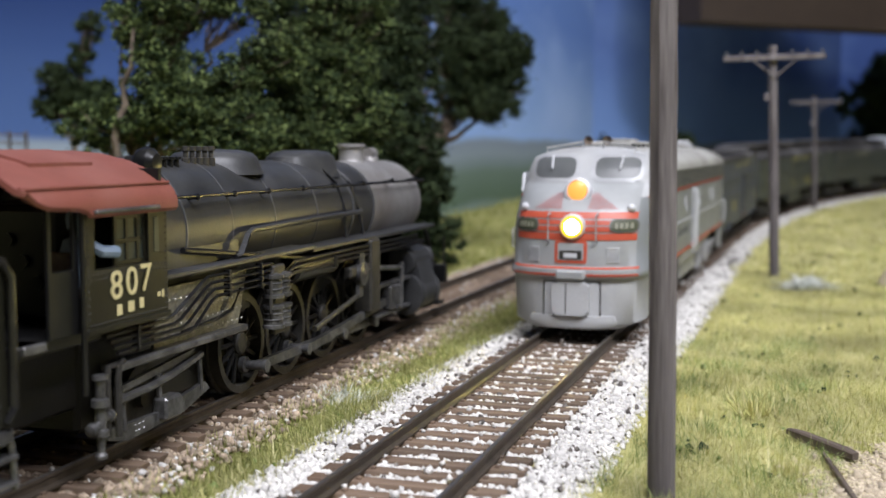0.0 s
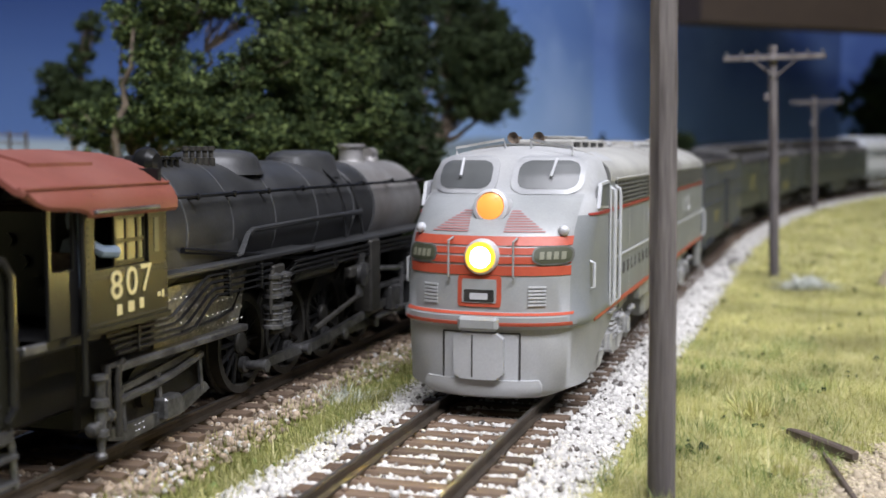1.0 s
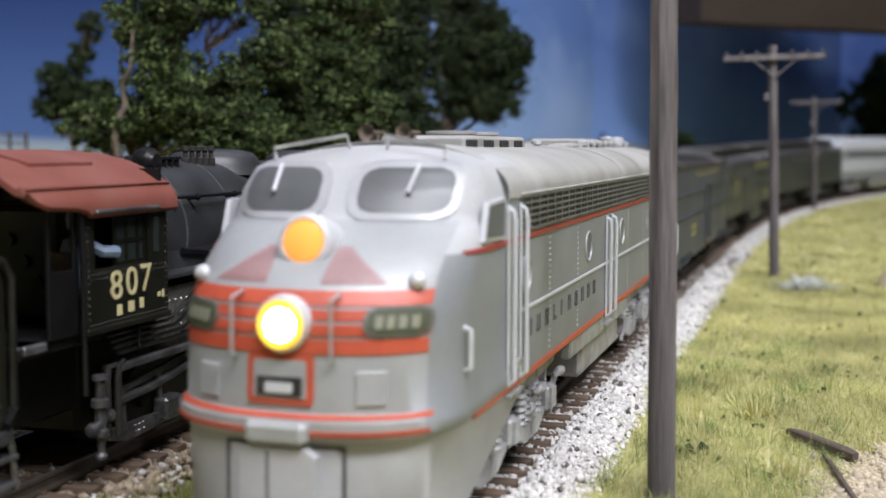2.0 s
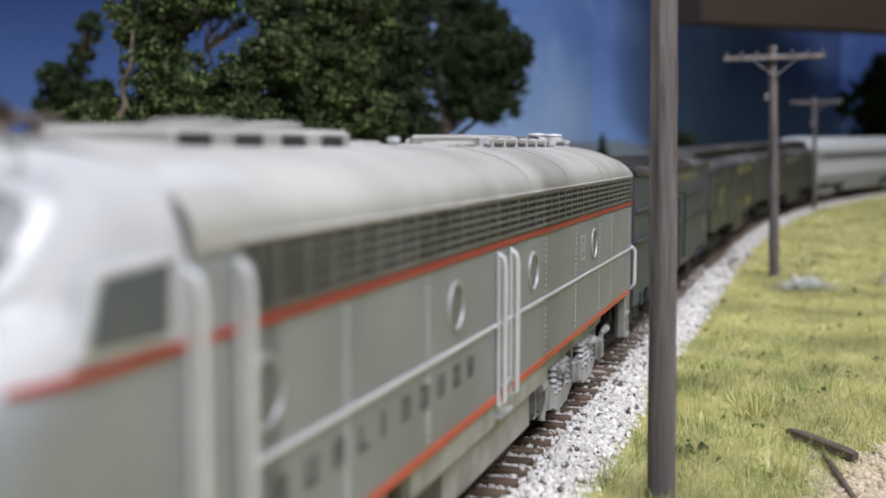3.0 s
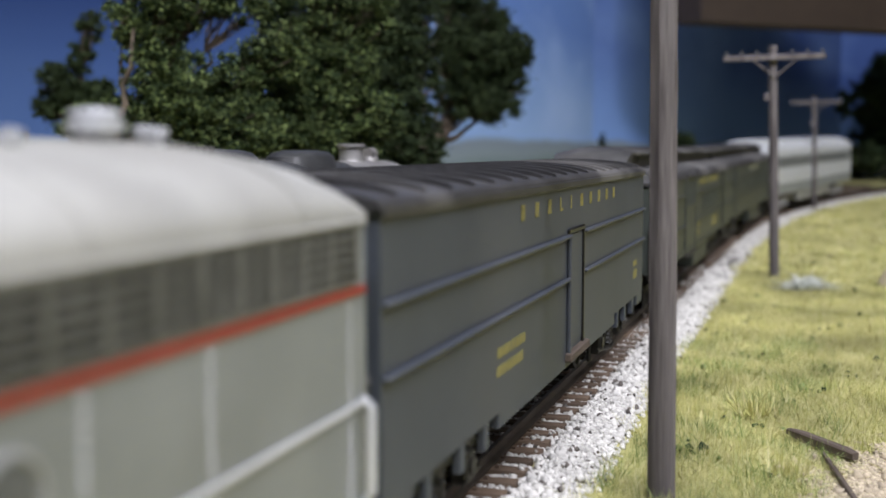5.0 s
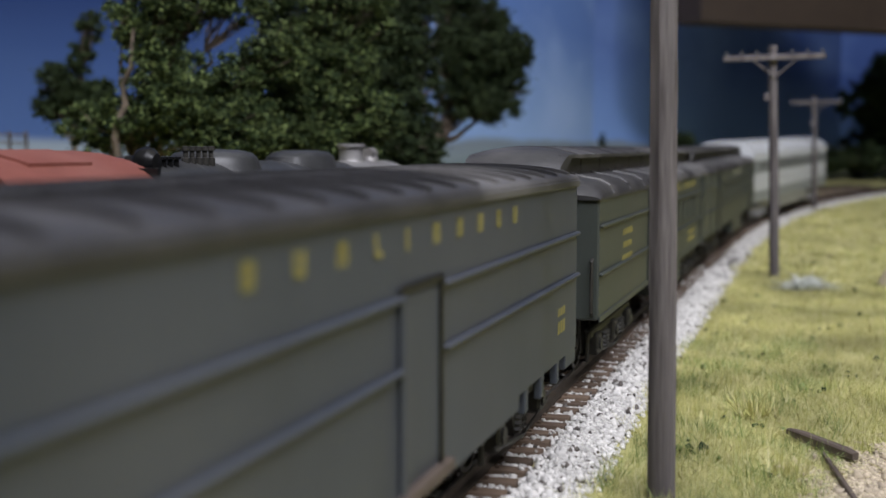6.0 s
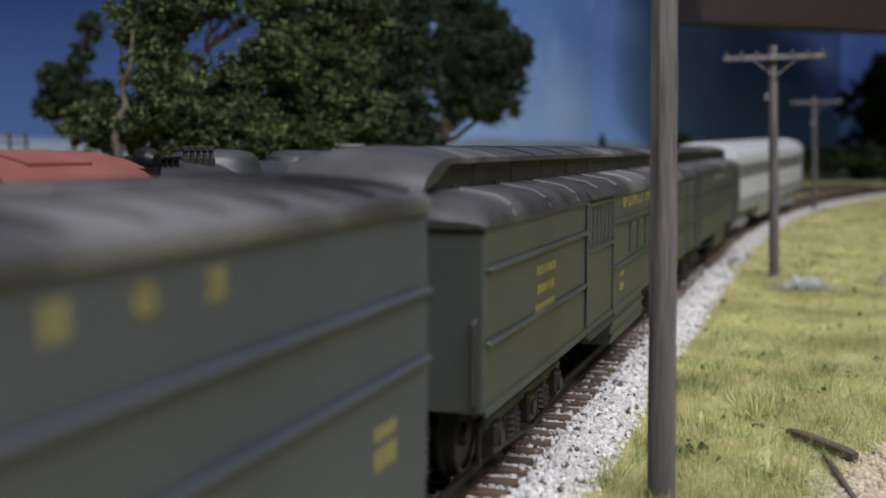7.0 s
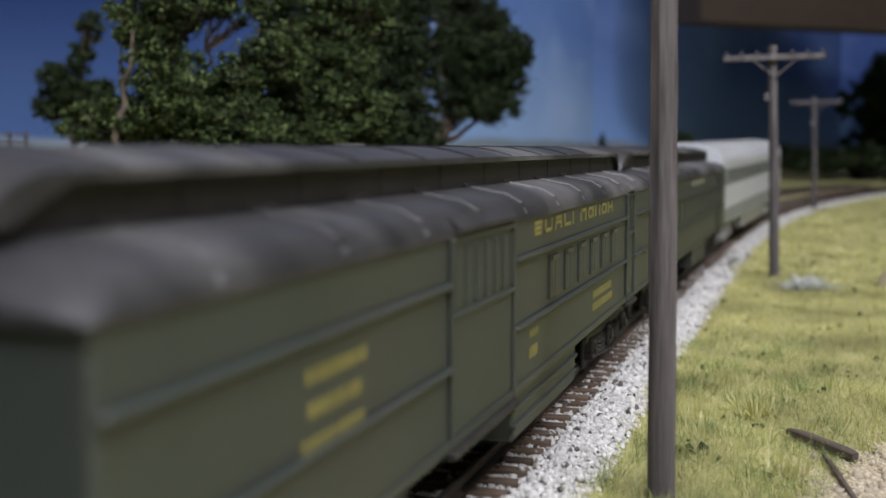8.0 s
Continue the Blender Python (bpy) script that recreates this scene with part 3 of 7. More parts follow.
def dirt(x, y):
    """The bare sandy patch on the right."""
    return np.clip(1.25 - (((x - 84) / 34.0) ** 2 + ((y - 152) / 42.0) ** 2) + 0.22 * wave(x, y, 0.3), 0, 1)


rng = np.random.default_rng(9)
EDGE = lambda s, o, x, y: o > 24.5 + 2.0 * wave(x, y, 0.22) + rng.normal(0, 0.8, len(s))
x, y = field(430000, -20, 330, 20, 140, rng, lambda s, o, x, y: EDGE(s, o, x, y) & (dirt(x, y) < 0.25) & (wave(x, y, 0.1) > rng.normal(-1.4, 0.5, len(s))))
blades("grass", x, y, 2.3, 0.075, rng, GRASS, "yellow-green static grass beside the main line", 3.8)
x, y = field(120000, 320, 1300, 20, 420, rng, lambda s, o, x, y: EDGE(s, o, x, y) & (wave(x, y, 0.05) > rng.normal(-1.2, 0.5, len(s))))
blades("grass", x, y, 2.8, 0.36, rng, GRASS, "yellow-green static grass out along the curve", 2.5)
x, y = field(90000, -20, 500, 24, 200, rng, lambda s, o, x, y: EDGE(s, o, x, y) & (dirt(x, y) < 0.5) & (wave(x, y, 0.09, 2.0) + 0.5 * wave(x, y, 0.31, 1.0) > rng.normal(0.95, 0.3, len(s))))
blades("grass", x, y, 2.6, 0.1, rng, GRASS_OLIVE, "darker olive tufts in the meadow", 1.8)
x, y = field(30000, -20, 160, 24, 60, rng, lambda s, o, x, y: EDGE(s, o, x, y) & (dirt(x, y) < 0.4) & (wave(x, y, 0.24, 4.0) > rng.normal(0.45, 0.3, len(s))))
blades("grass", x, y, 3.0, 0.07, rng, WEED_GREEN, "fresh green weeds along the ballast edge", 1.6)
x, y = field(62000, -40, 360, -38, -17, rng, lambda s, o, x, y: (o < -19.5 + 1.5 * wave(x, y, 0.3)) & (o > -36.5 + 2.5 * wave(x, y, 0.2, 1)) & (wave(x, y, 0.15, 1.0) > rng.normal(-1.0, 0.5, len(s))))
blades("grass", x, y, 2.7, 0.15, rng, GRASS_OLIVE, "olive grass strip between the two tracks", 2.2)
x, y = field(42000, -40, 360, -37, -18.5, rng, lambda s, o, x, y: wave(x, y, 0.2, 4.0) > rng.normal(-0.1, 0.5, len(s)))
blades("grass", x, y, 2.4, 0.15, rng, GRASS, "pale dry grass between the two tracks", 2.2)
x, y = field(50000, 60, 1000, -300, -76, rng, lambda s, o, x, y: wave(x, y, 0.05) > rng.normal(-1.2, 0.4, len(s)))
blades("grass", x, y, 4.0, 0.4, rng, GRASS_OLIVE, "rough grass under the trees", 0.8)


def tuft(x, y, r, n, length, width, rng, material, label, lean=1.1):
    a, d = rng.uniform(0, 2 * np.pi, n), r * np.sqrt(rng.random(n))
    ob = blades("grass_tuft", x + np.cos(a) * d, y + np.sin(a) * d, length, width, rng, material, label, lean)
    ob["category"] = "tuft"
    del ob["kind"]
    return ob


tuft(129, 404, 4.6, 2400, 3.4, 0.5, rng, PALE_TUFT, "pale grey-green weed clump in the meadow", 1.6)
tuft(-19.5, 221, 5.0, 900, 2.2, 0.3, rng, PALE_TUFT, "pale weed clump between the tracks", 2.4)
tuft(53.0, 172, 3.2, 380, 3.2, 0.12, rng, GRASS, "bushy grass tuft beside the bare dirt")
tuft(58, 210, 4.0, 380, 4.0, 0.16, rng, GRASS, "tall yellow-green grass tuft by the timber")

x, y = field(16000, -20, 420, 26, 190, rng, lambda s, o, x, y: EDGE(s, o, x, y) & (dirt(x, y) < 0.2) & (wave(x, y, 0.19, 5.0) + 0.4 * wave(x, y, 0.6, 2.0) > rng.normal(1.15, 0.2, len(s))))
c = np.stack([x, y, ground_z(x, y) + 0.5 + rng.normal(0, 0.35, len(x))], 1)
stones("ground_foam", c, 0.8, rng, LEAF, "dark olive foam weeds scattered in the meadow", "weeds")
x, y = field(5000, -40, 360, -36, -18, rng, lambda s, o, x, y: wave(x, y, 0.35, 3.0) > rng.normal(0.7, 0.25, len(s)))
c = np.stack([x, y, ground_z(x, y) + 0.4 + rng.normal(0, 0.3, len(x))], 1)
stones("ground_foam", c, 0.8, rng, WEED_GREEN, "dark olive foam weeds between the tracks", "weeds")

mound = B()
loft(mound, [[(169 + r * math.cos(a) * (1 + 0.12 * math.sin(3 * a)), 405 + r * 1.3 * math.sin(a), z) for a in [2 * math.pi * i / 24 for i in range(24)]] for r, z in ((13, -6), (11, -1), (8.5, 4), (5, 7), (1, 8.2))])
tagged(part("earth_mound", mound, GRAVEL), "heap of tan earth at the meadow's edge", "mound")

# bare dirt with grains
gx, gy = rng.uniform(46, 122, 60000), rng.uniform(120, 206, 60000)
k = dirt(gx, gy) > rng.uniform(0.1, 0.6, len(gx))
gx, gy = gx[k], gy[k]
c = np.stack([gx, gy, ground_z(gx, gy) + 0.1 + rng.normal(0, 0.12, len(gx))], 1)
stones("dirt_grains", c, 0.6, rng, GRAVEL, "sandy dirt of coarse loose grains", "dirt")
c2 = c[rng.random(len(c)) < 0.006] + np.array([0, 0, 0.4])
stones("dirt_clods", c2, 1.3, rng, GRAVEL, "larger clods lying on the dirt", "dirt")


def timber(a, b, w, hgt, label, tip=0.0):
    """A weathered squared timber lying on the ground."""
    bm = B()
    a, b = Vector(a), Vector(b)
    L = (b - a).length
    rings = []
    r = random.Random(7)
    for i in range(9):
        u = i / 8
        k = 0.6 + 0.4 * min(1, 6 * u, 6 * (1 - u) + 0.4) + r.uniform(-0.05, 0.05)
        rings.append([(u * L, sy * w / 2 * k, hgt / 2 + sz * hgt / 2 * k) for sy, sz in ((-1, -0.7), (-0.7, -1), (0.7, -1), (1, -0.7), (1, 0.7), (0.7, 1), (-0.7, 1), (-1, 0.7))])
    loft(bm, rings)
    ob = part("timber", bm, OLD_WOOD)
    ob.matrix_world = Matrix.Translation(a * MM) @ (b - a).to_track_quat("X", "Z").to_matrix().to_4x4()
    return tagged(ob, label, "timber")


timber((59.6, 194.4, -4.5), (66.2, 180.5, -5.2), 1.9, 1.7, "dark weathered timber lying in grass and dirt")
timber((61.8, 183.0, -4.9), (56.6, 148.0, -4.9), 0.8, 0.9, "thin dark timber lying on sandy dirt")


# ---- line poles ----


def pole(x, y, hgt, r, arm_z, turn, lean, label):
    z0 = float(ground_z(np.array([x * 1.0]), np.array([y * 1.0]))[0])
    p = thing("telegraph_pole", label, "pole", pose(x * MM, y * MM, (z0 - 0.6) * MM, 0, lean, turn), "line of telegraph poles")
    bm = B()
    rg = random.Random(int(x))
    rings = []
    for i in range(25):
        u = i / 24
        rings.append([(r * (1.07 - 0.14 * u) * (1 + 0.05 * math.sin(k * 2.1 + i * 0.2) + rg.uniform(-0.025, 0.025)) * math.cos(2 * math.pi * k / 16), r * (1.07 - 0.14 * u) * (1 + 0.05 * math.cos(k * 1.7)) * math.sin(2 * math.pi * k / 16), u * hgt) for k in range(16)])
    loft(bm, rings)
    part("post", bm, WOOD_POLE, p)
    bm = B()
    box(bm, -18.6, 18.6, -r - 1.5, -r, arm_z - 1.2, arm_z + 0.9, 0.2)
    part("crossarm", bm, WOOD_POLE, p)
    for sx in (-1, 1):
        bm = B()
        pipe(bm, [(sx * 8.0, -r - 1.7, arm_z - 1.0), (sx * 0.6, -r - 0.6, arm_z - 7.0)], 0.35)
        part("brace", bm, WOOD_POLE, p)
    for sx in (-17.4, -12, -6.5, 6.5, 12, 17.4):
        bm = B()
        turned(bm, (sx, -r - 0.7, arm_z + 0.8), (0, 0, 1), [(0, 0.25), (0.5, 0.25), (0.55, 0.5), (1.1, 0.55), (1.3, 0.35), (1.55, 0.35), (1.75, 0.12)], 10)
        part("insulator", bm, GLASS, p)
    bm = B()
    box(bm, -r - 1.6, -r + 0.2, -0.6, 0.6, arm_z - 16, arm_z - 13, 0.2)
    part("bracket", bm, WOOD_POLE, p)
    return p


pole(30.65, 157.5, 140, 1.82, 122, -6, -0.62, "weathered grey-brown wooden telegraph pole beside the ballast")
pole(125.2, 431, 88, 1.7, 83.6, -4, -1.7, "weathered wooden telegraph pole with crossarm in the meadow")
pole(261.5, 807, 80, 1.5, 76, 8, -1.6, "far wooden telegraph pole by the curve")

# ---- streamlined diesel locomotive: x forward from the headlight, y to its left, z above the rails ----
NOSE_Z = [1.7, 3.2, 13.8, 14.6, 16.0, 16.8, 22.0, 26.0, 28.5, 31.0, 33.0, 34.6, 35.8, 36.6, 37.4, 40.0, 42.6, 43.4, 44.1, 44.7, 45.2, 45.55, 45.75]
NOSE_X = [0.6, 1.0, 0.9, 2.0, 2.0, 0.9, 0.6, 0.2, -0.7, -2.6, -5.0, -7.6, -10.4, -12.8, -13.9, -15.6, -17.6, -18.9, -21.0, -24.0, -28.0, -32.0, -36.0]
NOSE_D = [8.0, 13.0, 14.0, 13.6, 13.6, 14.0, 14.0, 14.0, 14.6, 15.2, 15.6, 15.0, 13.6, 12.0, 9.8, 8.5, 8.2, 8.0, 8.0, 7.0, 6.0, 4.0, 2.0]
NOSE_W = [11.5, 16.0, 16.8, 17.3, 17.3, 17.0, 17.0, 17.0, 17.0, 17.0, 17.0, 17.0, 17.0, 16.9, 16.8, 16.2, 15.2, 13.8, 12.0, 9.3, 6.2, 3.6, 1.2]
POWER = 2.35


def nose_at(z, y):
    """How far forward the nose's skin lies at a height and a distance from its middle."""
    xf, d, w = (float(np.interp(z, NOSE_Z, t)) for t in (NOSE_X, NOSE_D, NOSE_W))
    return xf - d * (1 - max(0.0, 1 - min(1.0, abs(y) / w) ** POWER) ** (1 / POWER))


def nose_patch(y0, y1, z0, z1, out, corner=0.0, ny=12, nz=8, skew=0.0, thick=0.35):
    """A plate that lies on the nose: its outline a rectangle with rounded corners."""
    bm = B()
    rows = []
    for lift in (out, out - thick):
        grid = []
        for j in range(nz + 1):
            v = j / nz
            z = z0 + (z1 - z0) * v
            edge = min(z - z0, z1 - z)
            ins = corner - math.sqrt(max(0, corner ** 2 - (corner - edge) ** 2)) if edge < corner else 0.0
            row = []
            for i in range(ny + 1):
                u = i / ny
                y = (y0 + ins) + (y1 - y0 - 2 * ins) * u
                zz = z + skew * (y - y0)
                row.append(bm.verts.new((nose_at(zz, y) + lift, y + 0.25 * lift * (1 if y > 0 else -1) * (abs(y) / 17) ** 2, zz)))
            grid.append(row)
        rows.append(grid)
    a, b = rows
    for j in range(nz):
        for i in range(ny):
            bm.faces.new((a[j][i], a[j][i + 1], a[j + 1][i + 1], a[j + 1][i]))
            bm.faces.new((b[j][i], b[j + 1][i], b[j + 1][i + 1], b[j][i + 1]))
    for i in range(ny):
        bm.faces.new((a[0][i], b[0][i], b[0][i + 1], a[0][i + 1]))
        bm.faces.new((a[nz][i], a[nz][i + 1], b[nz][i + 1], b[nz][i]))
    for j in range(nz):
        bm.faces.new((a[j][0], a[j + 1][0], b[j + 1][0], b[j][0]))
        bm.faces.new((a[j][ny], b[j][ny], b[j + 1][ny], a[j + 1][ny]))
    return bm


def section(w, z0, eave, top, n=14, p=2.05):
    """A car's cross-section: straight sides and an arched roof, from its right foot round to its left."""
    pts = [(-w, z0), (-w, z0 + (eave - z0) * 0.5), (-w, eave)]
    for i in range(1, 2 * n):
        a = math.pi * (1 - i / (2 * n))
        c, s = math.cos(a), math.sin(a)
        pts.append((w * math.copysign(abs(c) ** (2 / p), c), eave + (top - eave) * abs(s) ** (2 / p)))
    return pts + [(w, eave), (w, z0 + (eave - z0) * 0.5), (w, z0)]


def wheelset(parent, x, r=5.6, gauge=8.2):
    """An axle with two flanged wheels that rolls."""
    ax = new("wheelset")
    ax.parent = parent
    ax.matrix_basis = pose(x * MM, 0, r * MM)
    bm = B()
    cyl(bm, (0, -gauge, 0), (0, gauge, 0), 1.0, seg=8)
    part("axle", bm, DARK_METAL, ax)
    for sy in (-1, 1):
        bm = B()
        turned(bm, (0, sy * 6.6, 0), (0, sy, 0), [(0, r + 0.5), (0.5, r + 0.55), (0.7, r), (2.4, r - 0.1), (2.5, r - 0.9), (2.0, r - 1.2), (2.0, 1.6), (2.8, 1.4), (2.8, 0.2)], 20)
        part("wheel", bm, DARK_METAL, ax)
    ROLLING.append((ax, x, r))
    return ax


ROLLING = []


def bogie(parent, x, axles, spread, material, label, r=5.6, half=11.5):
    """A truck: cast side frames with journals and springs, and its wheelsets."""
    xs = [x + (i - (axles - 1) / 2) * spread / (axles - 1) for i in range(axles)]
    for sy in (-1, 1):
        bm = B()
        y0, y1 = sorted((sy * half, sy * (half + 1.6)))
        x0, x1 = xs[0] - 5, xs[-1] + 5
        box(bm, x0, x1, y0, y1, r + 1.4, r + 3.4, 0.4)
        for a, b in zip(xs[:-1], xs[1:]):
            m = (a + b) / 2
            hull(bm, [(m + d, y, z) for d, z in ((-spread / axles * 0.34, r + 1.6), (spread / axles * 0.34, r + 1.6), (2.2, r - 2.6), (-2.2, r - 2.6)) for y in (y0, y1)])
            for d in (-1.3, 1.3):
                turned(bm, (m + d, sy * (half + 1.7), r - 2.2), (0, 0, 1), [(k * 0.45, 1.0 if k % 2 else 0.75) for k in range(9)], 8)
        for a in xs:
            box(bm, a - 1.9, a + 1.9, min(y0, y1) - (0.4 if sy < 0 else 0), max(y0, y1) + (0.9 if sy > 0 else 0), r - 2.2, r + 2.2, 0.4)
            cyl(bm, (a, sy * half, r), (a, sy * (half + 2.9), r), 1.4, 1.2, 10)
        for a in (x0, x1):
            pipe(bm, [(a, sy * (half + 0.8), r + 2.4), (a, sy * (half + 0.8), r - 3.0)], 0.45)
        pipe(bm, [(x0 + 1, sy * (half + 2.3), r - 1.0), (x, sy * (half + 2.3), r - 3.0), (x1 - 1, sy * (half + 2.3), r - 1.0)], 0.35)
        part("side_frame", bm, material, parent, label)
    for a in xs:
        wheelset(parent, a, r)


def passenger_truck(parent, x, r=5.6, half=12.0):
    """A silver three-axle truck: top frame, journal boxes in pedestals, springs, equalisers and brake gear."""
    xs = [x - 23.5, x, x + 23.5]
    for s in (-1, 1):
        def slab(bm, pts, y0, y1):
            hull(bm, [(px, s * y, pz) for px, pz in pts for y in (y0, y1)])
        bm = B()
        slab(bm, ((x - 30, 10.2), (x - 30, 12.2), (x - 26, 12.6), (x - 18, 11.2), (x - 18, 9.6)), half, half + 2.0)
        slab(bm, ((x - 20, 9.4), (x - 20, 11.6), (x + 20, 11.6), (x + 20, 9.4)), half + 0.2, half + 1.8)
        slab(bm, ((x + 30, 10.2), (x + 30, 12.2), (x + 26, 12.6), (x + 18, 11.2), (x + 18, 9.6)), half, half + 2.0)
        frame_bar = part("side_frame", bm, SILVER_TRUCK, parent, "silver six-wheel truck side frame")
        for a in xs:
            bm = B()
            for d in (-1, 1):
                slab(bm, ((a + d * 2.4, 10.5), (a + d * 3.8, 10.5), (a + d * 3.0, 3.4), (a + d * 2.2, 3.4)), half + 0.2, half + 1.4)
            slab(bm, ((a - 3.0, 3.2), (a + 3.0, 3.2), (a + 3.0, 2.6), (a - 3.0, 2.6)), half + 0.4, half + 1.2)
            part("pedestal", bm, SILVER_TRUCK, frame_bar)
            bm = B()
            box(bm, a - 2.0, a + 2.0, *sorted((s * half, s * (half + 3.0))), r - 2.2, r + 2.0, 0.5)
            slab(bm, ((a - 1.7, r - 1.6), (a + 1.7, r - 1.6), (a + 1.4, r + 1.6), (a - 1.4, r + 1.6)), half + 2.9, half + 3.5)
            part("journal_box", bm, SILVER_TRUCK, frame_bar)
        for m in (x - 11.75, x + 11.75):
            bm = B()
            for d in (-4.6, -1.6, 1.6, 4.6):
                turned(bm, (m + d, s * (half + 1.8), 4.4), (0, 0, 1), [(k * 0.5, 1.25 if k % 2 else 0.85) for k in range(11)], 9)
            part("coil_spring", bm, SILVER_TRUCK, frame_bar)
            bm = B()
            slab(bm, ((m - 9, 4.6), (m - 5, 3.0), (m + 5, 3.0), (m + 9, 4.6), (m + 8, 3.4), (m + 4, 1.8), (m - 4, 1.8), (m - 8, 3.4)), half + 1.0, half + 2.6)
            part("equaliser", bm, SILVER_TRUCK, frame_bar)
        for a, d in ((x - 17, 1), (x + 17, -1), (x - 31, 1), (x + 31, -1)):
            bm = B()
            turned(bm, (a, s * (half + 3.0), 8.6), (d, 0, 0), [(0, 0.2), (0.1, 0.75), (2.6, 0.75), (2.8, 0.5), (5.4, 0.4), (5.6, 0.2)], 12)
            pipe(bm, [(a + d * 5, s * (half + 3.0), 8.6), (a + d * 6, s * (half + 2.6), 6), (a + d * 5.4, s * (half + 2.2), 2.4)], 0.5)
            part("brake_cylinder", bm, SILVER_TRUCK, frame_bar)
    for a in xs:
        wheelset(parent, a, r)


def letters(parent, x0, x1, z, hgt, y, material, count=10, fill=0.48):
    """A word as a row of plain blocks with a notch or an opening each."""
    step = (x1 - x0) / (count - 1)
    w = abs(step) * fill if fill > 0.5 else min(abs(step) * fill, hgt * 0.9)
    s = 1 if y > 0 else -1
    ya, yb = sorted((y, y + s * 0.12))
    for i in range(count):
        cx = x0 + step * i
        bm = B()
        t = min(w * 0.3, hgt * 0.32)
        def bar(u0, u1, v0, v1):
            box(bm, *sorted((cx - s * u0 * w, cx - s * u1 * w)), ya, yb, z + v0 * hgt, z + v1 * hgt, 0.01)
        tu, tv = t / w, t * 0.8 / hgt
        bar(-0.5, -0.5 + tu, -0.5, 0.5)
        if i not in (3, 4):
            bar(0.5 - tu, 0.5, -0.5, 0.5)
        if i in (0, 2, 5, 6, 8):
            bar(-0.5, 0.5, 0.5 - tv, 0.5)
        if i in (0, 1, 3, 6, 8):
            bar(-0.5, 0.5, -0.5, -0.5 + tv)
        if i in (0, 2, 9):
            bar(-0.5, 0.5, -tv / 2, tv / 2)
        part("letter_block", bm, material, parent)


def bars(parent, x, z, w, rows, hgt, gap, y, material):
    """Small writing that cannot be read: rows of plain dashes."""
    s = 1 if y > 0 else -1
    ya, yb = sorted((y, y + s * 0.1))
    r = random.Random(int(x * 10))
    for k in range(rows):
        bm = B()
        zc = z - k * gap
        u = x - w / 2 * r.uniform(0.8, 1.0)
        while u < x + w / 2 - 0.5:
            l = r.uniform(0.8, 1.3)
            box(bm, u, u + l, ya, yb, zc - hgt / 2, zc + hgt / 2, 0.01)
            u += l + r.uniform(0.6, 0.95)
        part("lettering", bm, material, parent)


